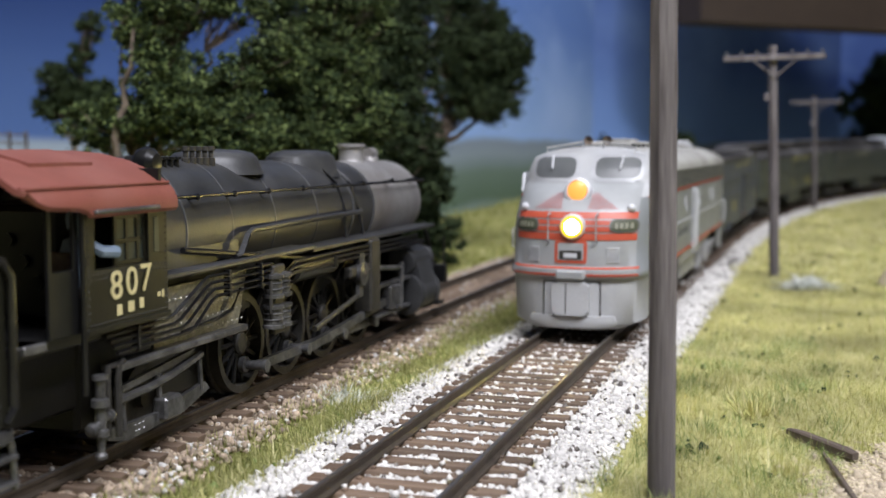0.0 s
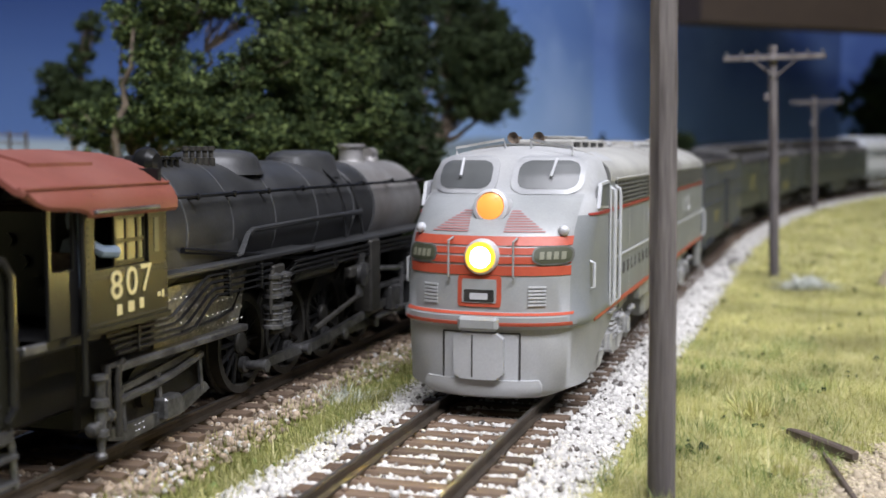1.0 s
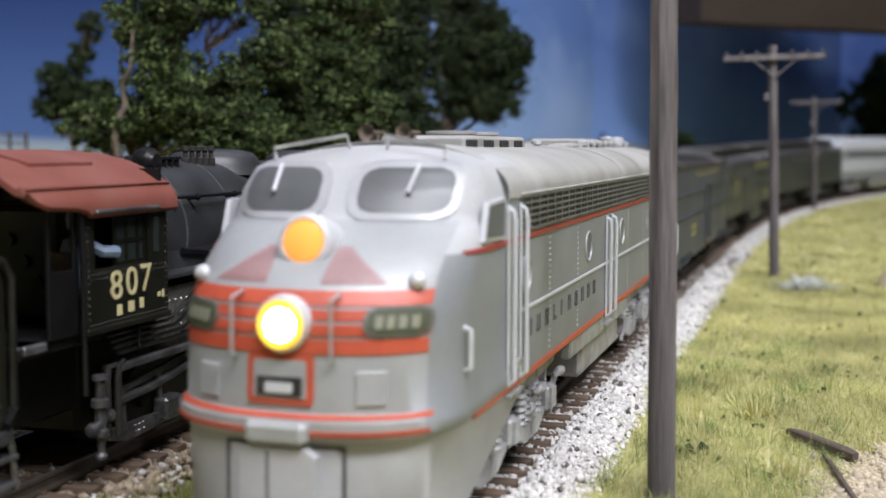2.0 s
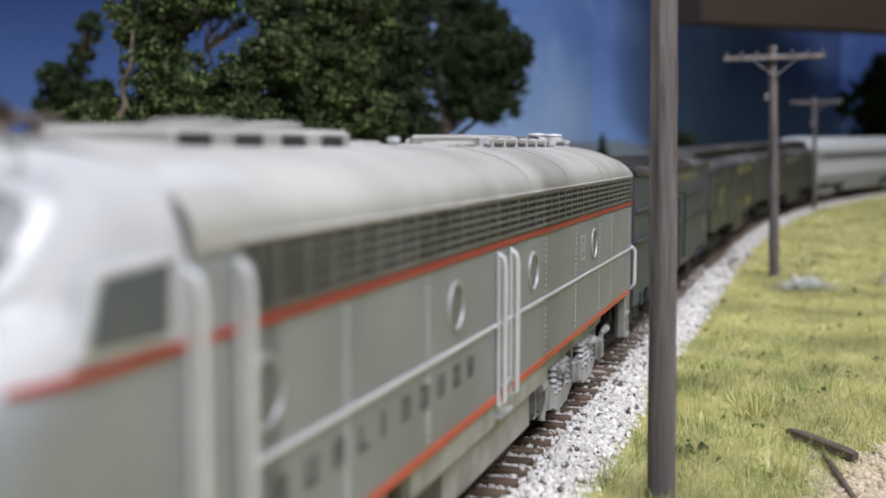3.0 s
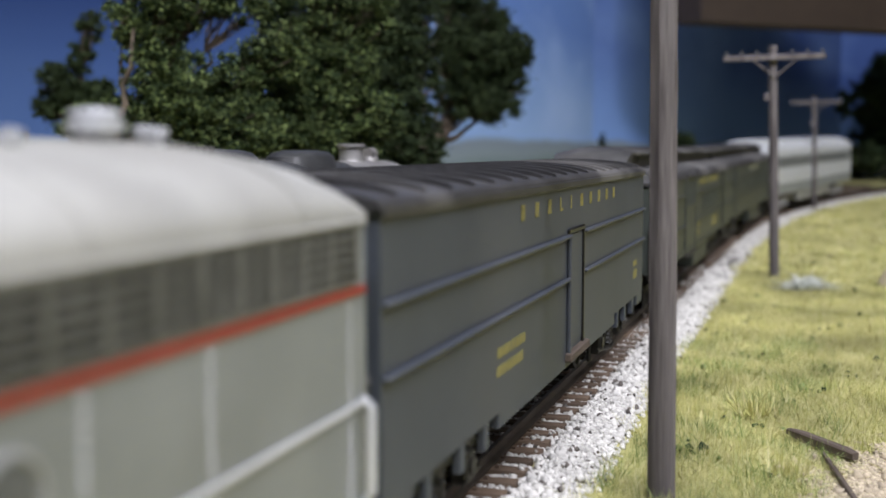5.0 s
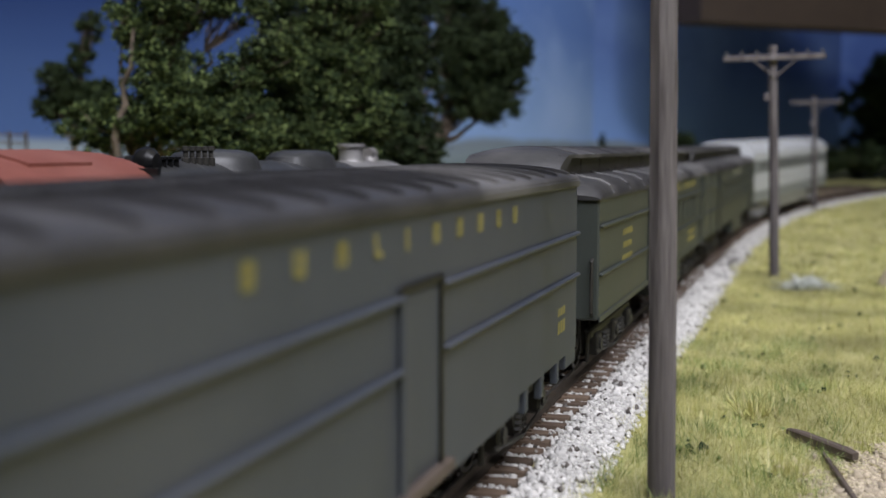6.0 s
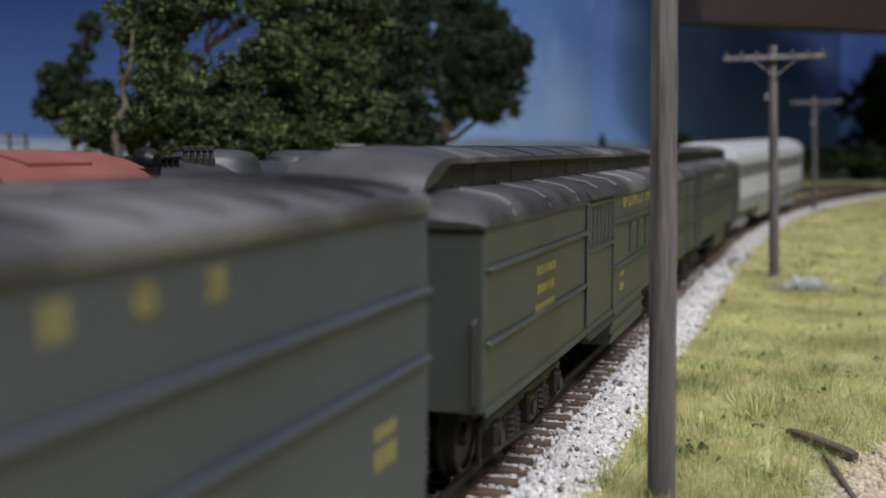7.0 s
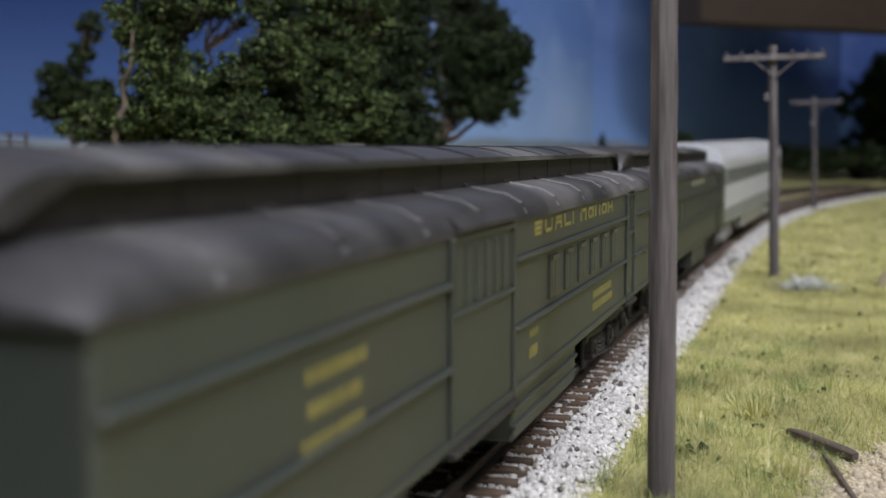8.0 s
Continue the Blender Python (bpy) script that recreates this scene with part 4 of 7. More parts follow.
def diesel():
    e = thing("diesel_locomotive", "silver-grey streamlined model diesel locomotive with red stripes and lit headlight", "locomotive")
    W, REAR = 17.0, -217.5
    # nose and cab shell
    bm = B()
    rings = []
    for z, xf, d, w in zip(NOSE_Z, NOSE_X, NOSE_D, NOSE_W):
        ring = [(-42.0 if z > 13 else -14.0, w, z)]
        for i in range(33):
            t = math.radians(90 - i * 180 / 32)
            ring.append((xf - d + d * abs(math.cos(t)) ** (2 / POWER), w * math.copysign(abs(math.sin(t)) ** (2 / POWER), math.sin(t)), z))
        ring.append((-42.0 if z > 13 else -14.0, -w, z))
        rings.append(ring)
    loft(bm, rings)
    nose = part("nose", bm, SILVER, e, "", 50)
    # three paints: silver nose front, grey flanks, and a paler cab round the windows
    nose.data.materials.append(CAB_AND_GLARE_SILVER)
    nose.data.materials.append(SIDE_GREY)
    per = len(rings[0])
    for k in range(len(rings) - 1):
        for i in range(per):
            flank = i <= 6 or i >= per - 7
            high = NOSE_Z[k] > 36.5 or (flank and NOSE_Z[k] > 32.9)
            # The pilot takes the cab's pale tone to imitate headlight glare on it.
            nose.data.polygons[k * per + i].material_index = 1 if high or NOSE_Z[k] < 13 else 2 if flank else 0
    # body behind the cab
    bm = B()
    st = [(-30, 39.4, 45.7), (-34, 39.4, 45.7), (-50, 39.4, 45.45), (-120, 39.4, 45.4), (-201, 39.4, 45.5), (-207, 39.4, 45.2), (-212.5, 39.4, 44.6), (-215.8, 39.3, 43.2), (REAR, 39.2, 41.6)]
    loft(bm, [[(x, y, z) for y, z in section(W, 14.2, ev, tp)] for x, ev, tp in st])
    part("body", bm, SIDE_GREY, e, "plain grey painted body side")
    bm = B()
    loft(bm, [[(x, y * 1.008, z + 0.12) for y, z in section(W, 37.4, ev, tp)[1:-1]] for x, ev, tp in [(-30, 39.4, 45.8)] + st[1:]], True)
    part("roof", bm, ROOF_GREY, e, "pale grey dusty roof")
    # belt and sill stripes, batten, rivet strips, grille
    for s in (1, -1):
        ya, yb = sorted((s * W, s * (W + 0.22)))
        bm = B()
        box(bm, REAR + 0.4, -24, ya, yb, 32.75, 33.45, 0.05)
        part("belt_stripe", bm, SIDE_RED, e, "red belt stripe")
        # the stripe runs on round the shoulder of the nose
        bm = B()
        rings = []
        for i in range(9):
            x = -23.8 + i * 1.25
            half = 0.35 * (1 - 0.06 * i)
            ring = []
            for z, o in ((33.1 - half, -0.3), (33.1 + half, -0.3), (33.1 + half, 0.2), (33.1 - half, 0.2)):
                u = max(0.0, x - (float(np.interp(z, NOSE_Z, NOSE_X)) - float(np.interp(z, NOSE_Z, NOSE_D)))) / float(np.interp(z, NOSE_Z, NOSE_D))
                ring.append((x, s * (W * (1 - u ** POWER) ** (1 / POWER) + o), z))
            rings.append(ring)
        loft(bm, rings)
        part("shoulder_stripe", bm, SIDE_RED, nose, "red shoulder stripe")
        bm = B()
        box(bm, REAR + 3, -14, ya, yb, 13.8, 14.7, 0.05)
        part("sill_stripe", bm, RED, e, "red sill stripe")
        bm = B()
        box(bm, REAR + 0.3, -37.5, *sorted((s * W, s * (W + 0.3))), 23.1, 23.6, 0.08)
        part("batten", bm, WHITE_TRIM, e)
        bm = B()
        box(bm, REAR + 2, -36, *sorted((s * (W - 0.2), s * (W + 0.08))), 33.9, 38.7, 0.05)
        g = part("grille", bm, GRILLE_DARK, e, "weathered horizontal steel grille")
        for k in range(6):
            z = 33.9 + k * 0.89
            bm = B()
            box(bm, REAR + 2, -36, *sorted((s * W, s * (W + 0.38))), z, z + 0.3, 0.05)
            part("slat", bm, GRILLE, g)
        for x in np.arange(-36.4, REAR + 2, -5.1):
            bm = B()
            box(bm, x - 0.34, x + 0.34, *sorted((s * W, s * (W + 0.3))), 34.0, 38.6, 0.05)
            part("upright", bm, GRILLE, g)
        for x in np.arange(-38.95, REAR + 2, -5.1):
            bm = B()
            box(bm, x - 0.12, x + 0.12, *sorted((s * W, s * (W + 0.2))), 34.0, 38.6, 0.03)
            part("upright", bm, GRILLE, g)
        bm = B()
        box(bm, REAR + 1, -36, *sorted((s * (W - 0.1), s * (W + 0.45))), 38.7, 39.1, 0.1)
        part("drip_rail", bm, ROOF_GREY, e)
        for x in (-54.5, -76.0, -131.0, -154.0, -177.0, -190.5, -214.0) if s > 0 else ():
            bm = B()
            for k in range(20):
                z = 15.6 + k * 0.86
                if abs(z - 23.4) > 0.6:
                    hull(bm, [(x + dx, s * (W + dy), z + dz) for dx, dy, dz in ((-0.22, 0, 0), (0.22, 0, 0), (0, 0, 0.18), (0, 0, -0.18), (0, 0.2, 0))])
            part("rivet_strip", bm, WHITE_TRIM, e)
        for x in (-39.5, -85.6, -122.6, -171.0):
            bm = B()
            turned(bm, (x, s * (W - 0.1), 28.0), (0, s, 0), [(0, 2.75), (0.3, 2.7), (0.36, 2.45), (-0.5, 2.2)], 28)
            ph = part("porthole", bm, LIGHT_SILVER, e)
            bm = B()
            turned(bm, (x, s * (W - 0.1), 28.0), (0, s, 0), [(-0.6, 2.2), (0.12, 2.2), (0.16, 2.05)], 28)
            part("pane", bm, GLASS, ph)
        # doors with ladder rails
        for x0, x1, z0, z1 in ((-35.6, -29.2, 13.0, 38.4), (-109.2, -103.0, 11.5, 33.0)):
            bm = B()
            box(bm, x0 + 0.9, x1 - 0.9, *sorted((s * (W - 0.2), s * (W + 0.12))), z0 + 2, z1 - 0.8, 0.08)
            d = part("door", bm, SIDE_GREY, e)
            for x in (x0, x1):
                bm = B()
                box(bm, x - 0.4, x + 0.4, *sorted((s * (W + 0.05), s * (W + 0.45))), z0 + 1.5, z1 - 0.6, 0.15)
                pipe(bm, [(x, s * (W + 0.2), z0 + 1.6), (x, s * (W + 1.1), z0 + 2.4), (x, s * (W + 1.1), z1 - 2.6), (x, s * (W + 0.9), z1 - 1.4), (x, s * (W + 0.2), z1 - 1.0)], 0.33)
                part("grab_rail", bm, WHITE_TRIM, d)
            bm = B()
            for z in (z0 + 0.2, z0 + 4.0):
                box(bm, x0, x1, *sorted((s * (W - 1), s * (W + 0.7))), z - 0.3, z + 0.3, 0.1)
            part("step", bm, GREY_TRUCK, d)
        # cab side window
        bm = B()
        hull(bm, [(x, s * (W + dy), z) for x, z in ((-27.2, 33.7), (-27.4, 38.9), (-19.6, 38.5), (-17.9, 34.0)) for dy in (-0.4, 0.25)])
        fr = part("cab_window", bm, WHITE_TRIM, e)
        bm = B()
        hull(bm, [(x, s * (W + dy), z) for x, z in ((-26.7, 34.1), (-26.9, 38.4), (-20.0, 38.1), (-18.6, 34.4)) for dy in (-0.3, 0.36)])
        part("pane", bm, CAB_GLASS, fr)
        # long script of blocks on the side
        if s > 0:
            letters(e, -41.8, -91.4, 20.3, 2.4, W, DARK_LETTER)
            # small open emblem near the rear
            bm = B()
            for a in ((-162.2, -158.4, 29.8, 30.2), (-162.2, -158.4, 26.0, 26.4), (-158.8, -158.4, 26.3, 29.9), (-162.2, -161.8, 26.3, 29.9), (-160.9, -159.8, 27.4, 28.9)):
                box(bm, a[0], a[1], W, W + 0.15, a[2], a[3], 0.02)
            part("emblem", bm, LIGHT_SILVER, e)
        # underframe skirts and tanks
        bm = B()
        box(bm, -128, -88, *sorted((s * 8, s * 15.5)), 4.2, 13.4, 0.8)
        part("fuel_tank", bm, GREY_TRUCK, e, "grimy grey fuel tank")
        bm = B()
        box(bm, -134, -72, *sorted((s * 15.0, s * (W - 0.2))), 10.4, 13.8, 0.3)
        part("skirt", bm, GREY_TRUCK, e)
        bm = B()
        pipe(bm, [(REAR - 0.2, s * 16, 12), (REAR - 1.2, s * 16.2, 13), (REAR - 1.2, s * 16.2, 23), (REAR - 0.2, s * 16, 23.6)], 0.45)
        pipe(bm, [(REAR + 1.2, s * 17.1, 14.6), (REAR + 1.2, s * 18.0, 15.6), (REAR + 1.2, s * 18.0, 23), (REAR + 1.2, s * 17.1, 23.8)], 0.4)
        part("rear_grab_iron", bm, WHITE_TRIM, e)
        # stirrup step hung under the rear corner
        bm = B()
        for x in (REAR + 0.9, REAR + 5.2):
            box(bm, x - 0.5, x + 0.5, *sorted((s * 15.0, s * 16.8)), 4.6, 14.0, 0.2)
        for z in (4.8, 9.4):
            box(bm, REAR + 0.6, REAR + 5.4, *sorted((s * 14.6, s * 17.0)), z - 0.45, z + 0.45, 0.15)
        box(bm, REAR + 0.9, REAR + 5.2, *sorted((s * 14.4, s * 15.0)), 4.6, 14.0, 0.2)
        part("corner_step", bm, GREY_TRUCK, e, "grey stirrup step under the rear corner")
    # nose stripes and fittings
    for z0, z1 in ((28.2, 29.7), (26.7, 27.8), (25.1, 26.3), (23.1, 24.7)):
        part("nose_stripe", nose_patch(-14.6, 14.6, z0, z1, 0.16, 0, 40, 2), RED, nose, "red nose stripe")
    for z0, z1 in ((16.3, 16.7), (14.5, 15.1)):
        part("pilot_stripe", nose_patch(-15.2, 15.2, z0, z1, 0.2, 0, 40, 2), RED, nose, "red pilot stripe")
    part("emblem_frame", nose_patch(-4.2, 3.6, 17.6, 23.0, 0.2, 0.2), RED, nose, "red framed nose emblem")
    part("emblem_plate", nose_patch(-3.4, 2.8, 18.3, 22.4, 0.32, 0.1), SILVER, nose)
    part("emblem_panel", nose_patch(-3.0, 2.4, 18.5, 20.6, 0.4, 0.1), DARK_METAL, nose, "dark panel with pale bars")
    part("emblem_bar", nose_patch(-1.9, 1.3, 18.9, 20.0, 0.5, 0.1), WHITE_TRIM, nose)
    for s in (1, -1):
        for k in range(9):
            z = 30.4 + k * 0.42
            a = 3.2 + k * 0.05
            b = 10.2 - k * 0.62
            y0, y1 = sorted((s * a, s * max(b, a + 1.2)))
            part("chevron_stripe", nose_patch(y0, y1, z, z + 0.22, 0.14, 0, 8, 1), PINK_RED, nose, "thin pinkish red chevron stripe")
        y0, y1 = sorted((s * 8.6, s * 15.0))
        nb = part("number_board", nose_patch(y0, y1, 25.0, 28.2, 0.4, 1.4, 12, 8, 0, 0.6), GRILLE, nose)
        y0, y1 = sorted((s * 8.9, s * 14.7))
        part("number_panel", nose_patch(y0, y1, 25.25, 27.95, 0.47, 1.2, 12, 8, 0, 0.3), PULLMAN, nb, "dark number panel with pale bars")
        for k in range(4):
            y = s * (10.2 + k * 1.1)
            part("number_bar", nose_patch(y - 0.35, y + 0.35, 25.9, 27.2, 0.6, 0, 2, 2, 0, 0.2), CREAM_DULL, nb)
        # windscreens
        y0, y1 = sorted((s * 1.3, s * 14.2))
        fr = part("windscreen", nose_patch(y0, y1, 36.6, 43.6, 0.3, 2.4, 16, 12, 0, 0.6), LIGHT_SILVER, e, "pale silver windscreen surround")
        y0, y1 = sorted((s * 2.5, s * 13.3))
        part("pane", nose_patch(y0, y1, 37.5, 42.7, 0.42, 1.9, 16, 12, 0, 0.4), GLASS, fr)
        bm = B()
        pipe(bm, [(nose_at(42.9, 9.0) + 0.7, s * 9.0, 43.0), (nose_at(39.5, 8.6) + 0.9, s * 8.6, 39.8)], 0.28)
        part("wiper", bm, WHITE_TRIM, fr)
        # roof grab rails over the cab
        bm = B()
        pipe(bm, [(-21.5, s * 11.2, 43.6), (-21.4, s * 11.4, 45.0), (-24, s * 2.6, 46.6), (-25, s * 2.6, 45.0)], 0.25)
        part("brow_rail", bm, WHITE_TRIM, e)
        bm = B()
        turned(bm, (nose_at(29.8, s * 13.0) - 0.3, s * 13.0, 30.6), (1, s * 0.6, 0.2), [(0, 1.0), (0.7, 0.9), (1.1, 0.5), (1.2, 0.1)], 12)
        part("class_lamp", bm, WHITE_TRIM, nose)
        # side louvre and grab irons
        for k in range(6):
            y0, y1 = sorted((s * 8.2, s * 11.0))
            part("louvre", nose_patch(y0, y1, 17.9 + k * 0.62, 18.2 + k * 0.62, 0.3, 0, 4, 1), WHITE_TRIM, nose)
        bm = B()
        pipe(bm, [(nose_at(20, 5.8) + 0.1, s * 5.8, 22.6), (nose_at(20, 5.8) + 0.9, s * 5.8, 22.9), (nose_at(20, 5.8) + 0.9, s * 5.8, 29), (nose_at(29, 5.8), s * 5.8, 29.4)], 0.2)
        part("grab_iron", bm, SILVER, nose)
        bm = B()
        pipe(bm, [(-11.0, s * 16.6, 20.0), (-11.0, s * 17.6, 20.3), (-11.0, s * 17.6, 24.6), (-11.0, s * 16.6, 25.0)], 0.3)
        part("grab_iron", bm, WHITE_TRIM, nose)
    # lights
    bm = B()
    x = nose_at(26.2, 0)
    turned(bm, (x - 0.5, 0, 26.2), (1, 0, 0.03), [(0, 3.2), (1.0, 3.1), (1.5, 2.9), (1.6, 2.7), (0.7, 2.6)], 26)
    hl = part("headlight", bm, WHITE_TRIM, e)
    bm = B()
    turned(bm, (x + 0.45, 0, 26.2), (1, 0, 0.03), [(0, 1.75), (0.3, 1.7), (0.6, 1.1), (0.7, 0.1)], 26)
    part("lens", bm, HEADLIGHT, hl, "brightly lit headlight lens")
    # This ring's own emission imitates the yellow glow round the lit lens.
    bm = B()
    turned(bm, (x + 0.2, 0, 26.2), (1, 0, 0.03), [(0, 2.5), (1.15, 2.62), (1.3, 2.5), (1.25, 1.9), (1.1, 1.78), (0, 1.78)], 26)
    part("halo_ring", bm, HALO_GLOW, hl, "added glowing ring imitating the yellow halo of the headlight")
    bm = B()
    turned(bm, (nose_at(34.4, 0) - 2.2, 0, 33.6), (1, 0, 0.25), [(0, 3.4), (3.6, 3.4), (4.6, 3.2), (4.8, 2.6), (4.4, 2.4)], 26)
    ml = part("warning_light", bm, WHITE_TRIM, e)
    bm = B()
    turned(bm, (nose_at(34.4, 0) + 1.9, 0, 34.62), (1, 0, 0.25), [(0, 2.5), (0.5, 2.4), (0.8, 1.4), (0.9, 0.1)], 26)
    part("lens", bm, AMBER, ml, "amber warning light lens")
    # pilot: coupler doors and steps
    # Pilot pieces share that pale tone, glare put into their colour.
    part("coupler_door", nose_patch(-6.6, 6.6, 3.8, 13.0, 0.22, 0.5, 14, 6), CAB_AND_GLARE_SILVER, nose)
    part("pilot_door", nose_patch(-4.4, 4.4, 5.2, 13.3, 1.8, 1.2, 10, 8, 0, 1.8), CAB_AND_GLARE_SILVER, nose)
    part("pilot_lip", nose_patch(-10.5, 10.5, 2.2, 5.0, 0.9, 0.5, 20, 3, 0, 1.1), CAB_AND_GLARE_SILVER, nose)
    for y in (-6.9, 6.9):
        part("door_joint", nose_patch(y - 0.12, y + 0.12, 3.8, 13.0, 0.24, 0, 1, 6), DARK_METAL, nose, "dark joint line")
    part("door_joint", nose_patch(-1.12, -0.88, 5.6, 12.9, 1.86, 0, 1, 6), DARK_METAL, nose, "dark joint line")
    part("door_joint", nose_patch(-6.9, 6.9, 13.0, 13.25, 0.24, 0, 14, 1), DARK_METAL, nose, "dark joint line")
    bm = B()
    box(bm, 0.8, 3.4, -3.6, 3.6, 13.6, 16.2, 0.6)
    part("coupler_cover", bm, SILVER, nose)
    # roof equipment
    for x, y, r in ((-60, 0, 4.0), (-74, 0, 4.0)):
        bm = B()
        turned(bm, (x, y, 46.6), (0, 0, 1), [(-1.5, r * 0.85), (0.4, r * 0.85), (0.5, r), (0.9, r), (1.0, r * 0.8), (1.05, 0.2)], 20)
        part("roof_fan", bm, ROOF_GREY, e)
    for x in (-183.5, -198.5):
        bm = B()
        turned(bm, (x, 3.6, 44.2), (0, 0, 1), [(0, 1.5), (1.9, 1.5), (2.0, 2.1), (2.6, 2.2), (2.7, 1.7), (3.1, 1.7), (3.2, 1.9), (3.5, 1.8), (3.7, 0.2)], 20)
        part("exhaust_cap", bm, WHITE_TRIM, e)
    for x0, x1, y0, y1, z in ((-82, -46, -6.5, 6.5, 46.8), (-180, -134, -5.0, 4.4, 47.0), (-131, -124, 2.0, 6.5, 46.0), (-96, -88, -3, 5.0, 45.8), (-121, -116, 2.5, 6.5, 45.8)):
        bm = B()
        box(bm, x0, x1, y0, y1, 44.2, z, 0.5)
        part("roof_hatch", bm, ROOF_GREY, e)
    for k in range(4):
        for sy in (-1, 1):
            bm = B()
            xx = -79 + k * 9.2
            box(bm, xx, xx + 5, sy * 6.5 - 0.3, sy * 6.5 + 0.3, 45.0, 46.2, 0.15)
            part("hatch_vent", bm, GRILLE_DARK, e, "dark opening in the roof hatch")
    for y, z, x0, x1 in ((6.6, 46.0, -136, -179), (5.6, 46.5, -138, -176), (-6.4, 46.0, -136, -179)):
        bm = B()
        pipe(bm, [(x0, y, z - 0.8), (x0 - 1.5, y, z), ((x0 + x1) / 2, y, z), (x1 + 1.5, y, z), (x1, y, z - 0.8)], 0.5)
        part("roof_pipe", bm, ROOF_GREY, e)
    for k in range(6):
        bm = B()
        xx = -138 - k * 7.5
        box(bm, xx - 0.4, xx + 0.4, 5.0, 7.2, 44.6, 46.6, 0.1)
        part("pipe_bracket", bm, WHITE_TRIM, e)
    for x, y, h in ((-204.5, 5, 1.2), (-207.5, 2, 1.4), (-102, 4, 1.0), (-186, 6, 0.8)):
        bm = B()
        turned(bm, (x, y, 44.6), (0, 0, 1), [(0, 0.6), (h, 0.6), (h + 0.1, 0.85), (h + 0.7, 0.85), (h + 0.8, 0.2)], 12)
        part("roof_vent", bm, WHITE_TRIM, e)
    for x in (-120, -146, -178, -205):
        bm = B()
        loft(bm, [[(x + dx, y * 1.012, z + 0.2) for y, z in section(W, 38.6, 39.4, 45.45)[2:-2]] + [(x + dx, y * 0.98, z - 0.5) for y, z in section(W, 38.6, 39.4, 45.45)[2:-2][::-1]] for dx in (-0.2, 0.2)])
        part("roof_joint", bm, ROOF_GREY, e)
    for y in (-2.0, 2.0):
        bm = B()
        turned(bm, (-37, y * 1.3, 47.0), (1, 0, 0), [(0, 0.3), (4.0, 0.35), (5.4, 0.7), (6.2, 1.15), (6.1, 1.0), (5.4, 0.3)], 14)
        box(bm, -35, -34, y * 1.3 - 0.3, y * 1.3 + 0.3, 45.4, 47.0, 0.1)
        part("horn", bm, BARK, e, "brass-brown air horn")
    passenger_truck(e, -42)
    passenger_truck(e, -167)
    bm = B()
    box(bm, REAR - 5.5, REAR + 1, -2, 2, 7.5, 10.5, 0.4)
    box(bm, REAR - 2.2, REAR + 0.4, -6, 6, 12, 40, 0.5)
    part("rear_coupler", bm, DARK_METAL, e)
    return e


DIESEL = diesel()

# ---- cars of the train: x forward from the car's front, y to its left ----


def steps_and_ends(car, L, eave, material):
    """End sheets, diaphragms, couplers and steps of a car."""
    for x, d in ((0, 1), (-L, -1)):
        bm = B()
        x0, x1 = sorted((x - d * 0.2, x + d * 2.0))
        box(bm, x0, x1, -5.5, 5.5, 10, eave - 1.0, 0.5)
        part("diaphragm", bm, DARK_METAL, car, "dark end diaphragm")
        bm = B()
        x0, x1 = sorted((x - d * 4, x + d * 3.4))
        box(bm, x0, x1, -1.6, 1.6, 7.4, 10.2, 0.4)
        part("coupler", bm, DARK_METAL, car)
        for s in (-1, 1):
            bm = B()
            pipe(bm, [(x + d * 0.1, s * 15.8, 14), (x + d * 0.9, s * 15.8, 14.5), (x + d * 0.9, s * 15.8, 24), (x + d * 0.1, s * 15.8, 24.5)], 0.35)
            part("grab_iron", bm, DARK_METAL, car)


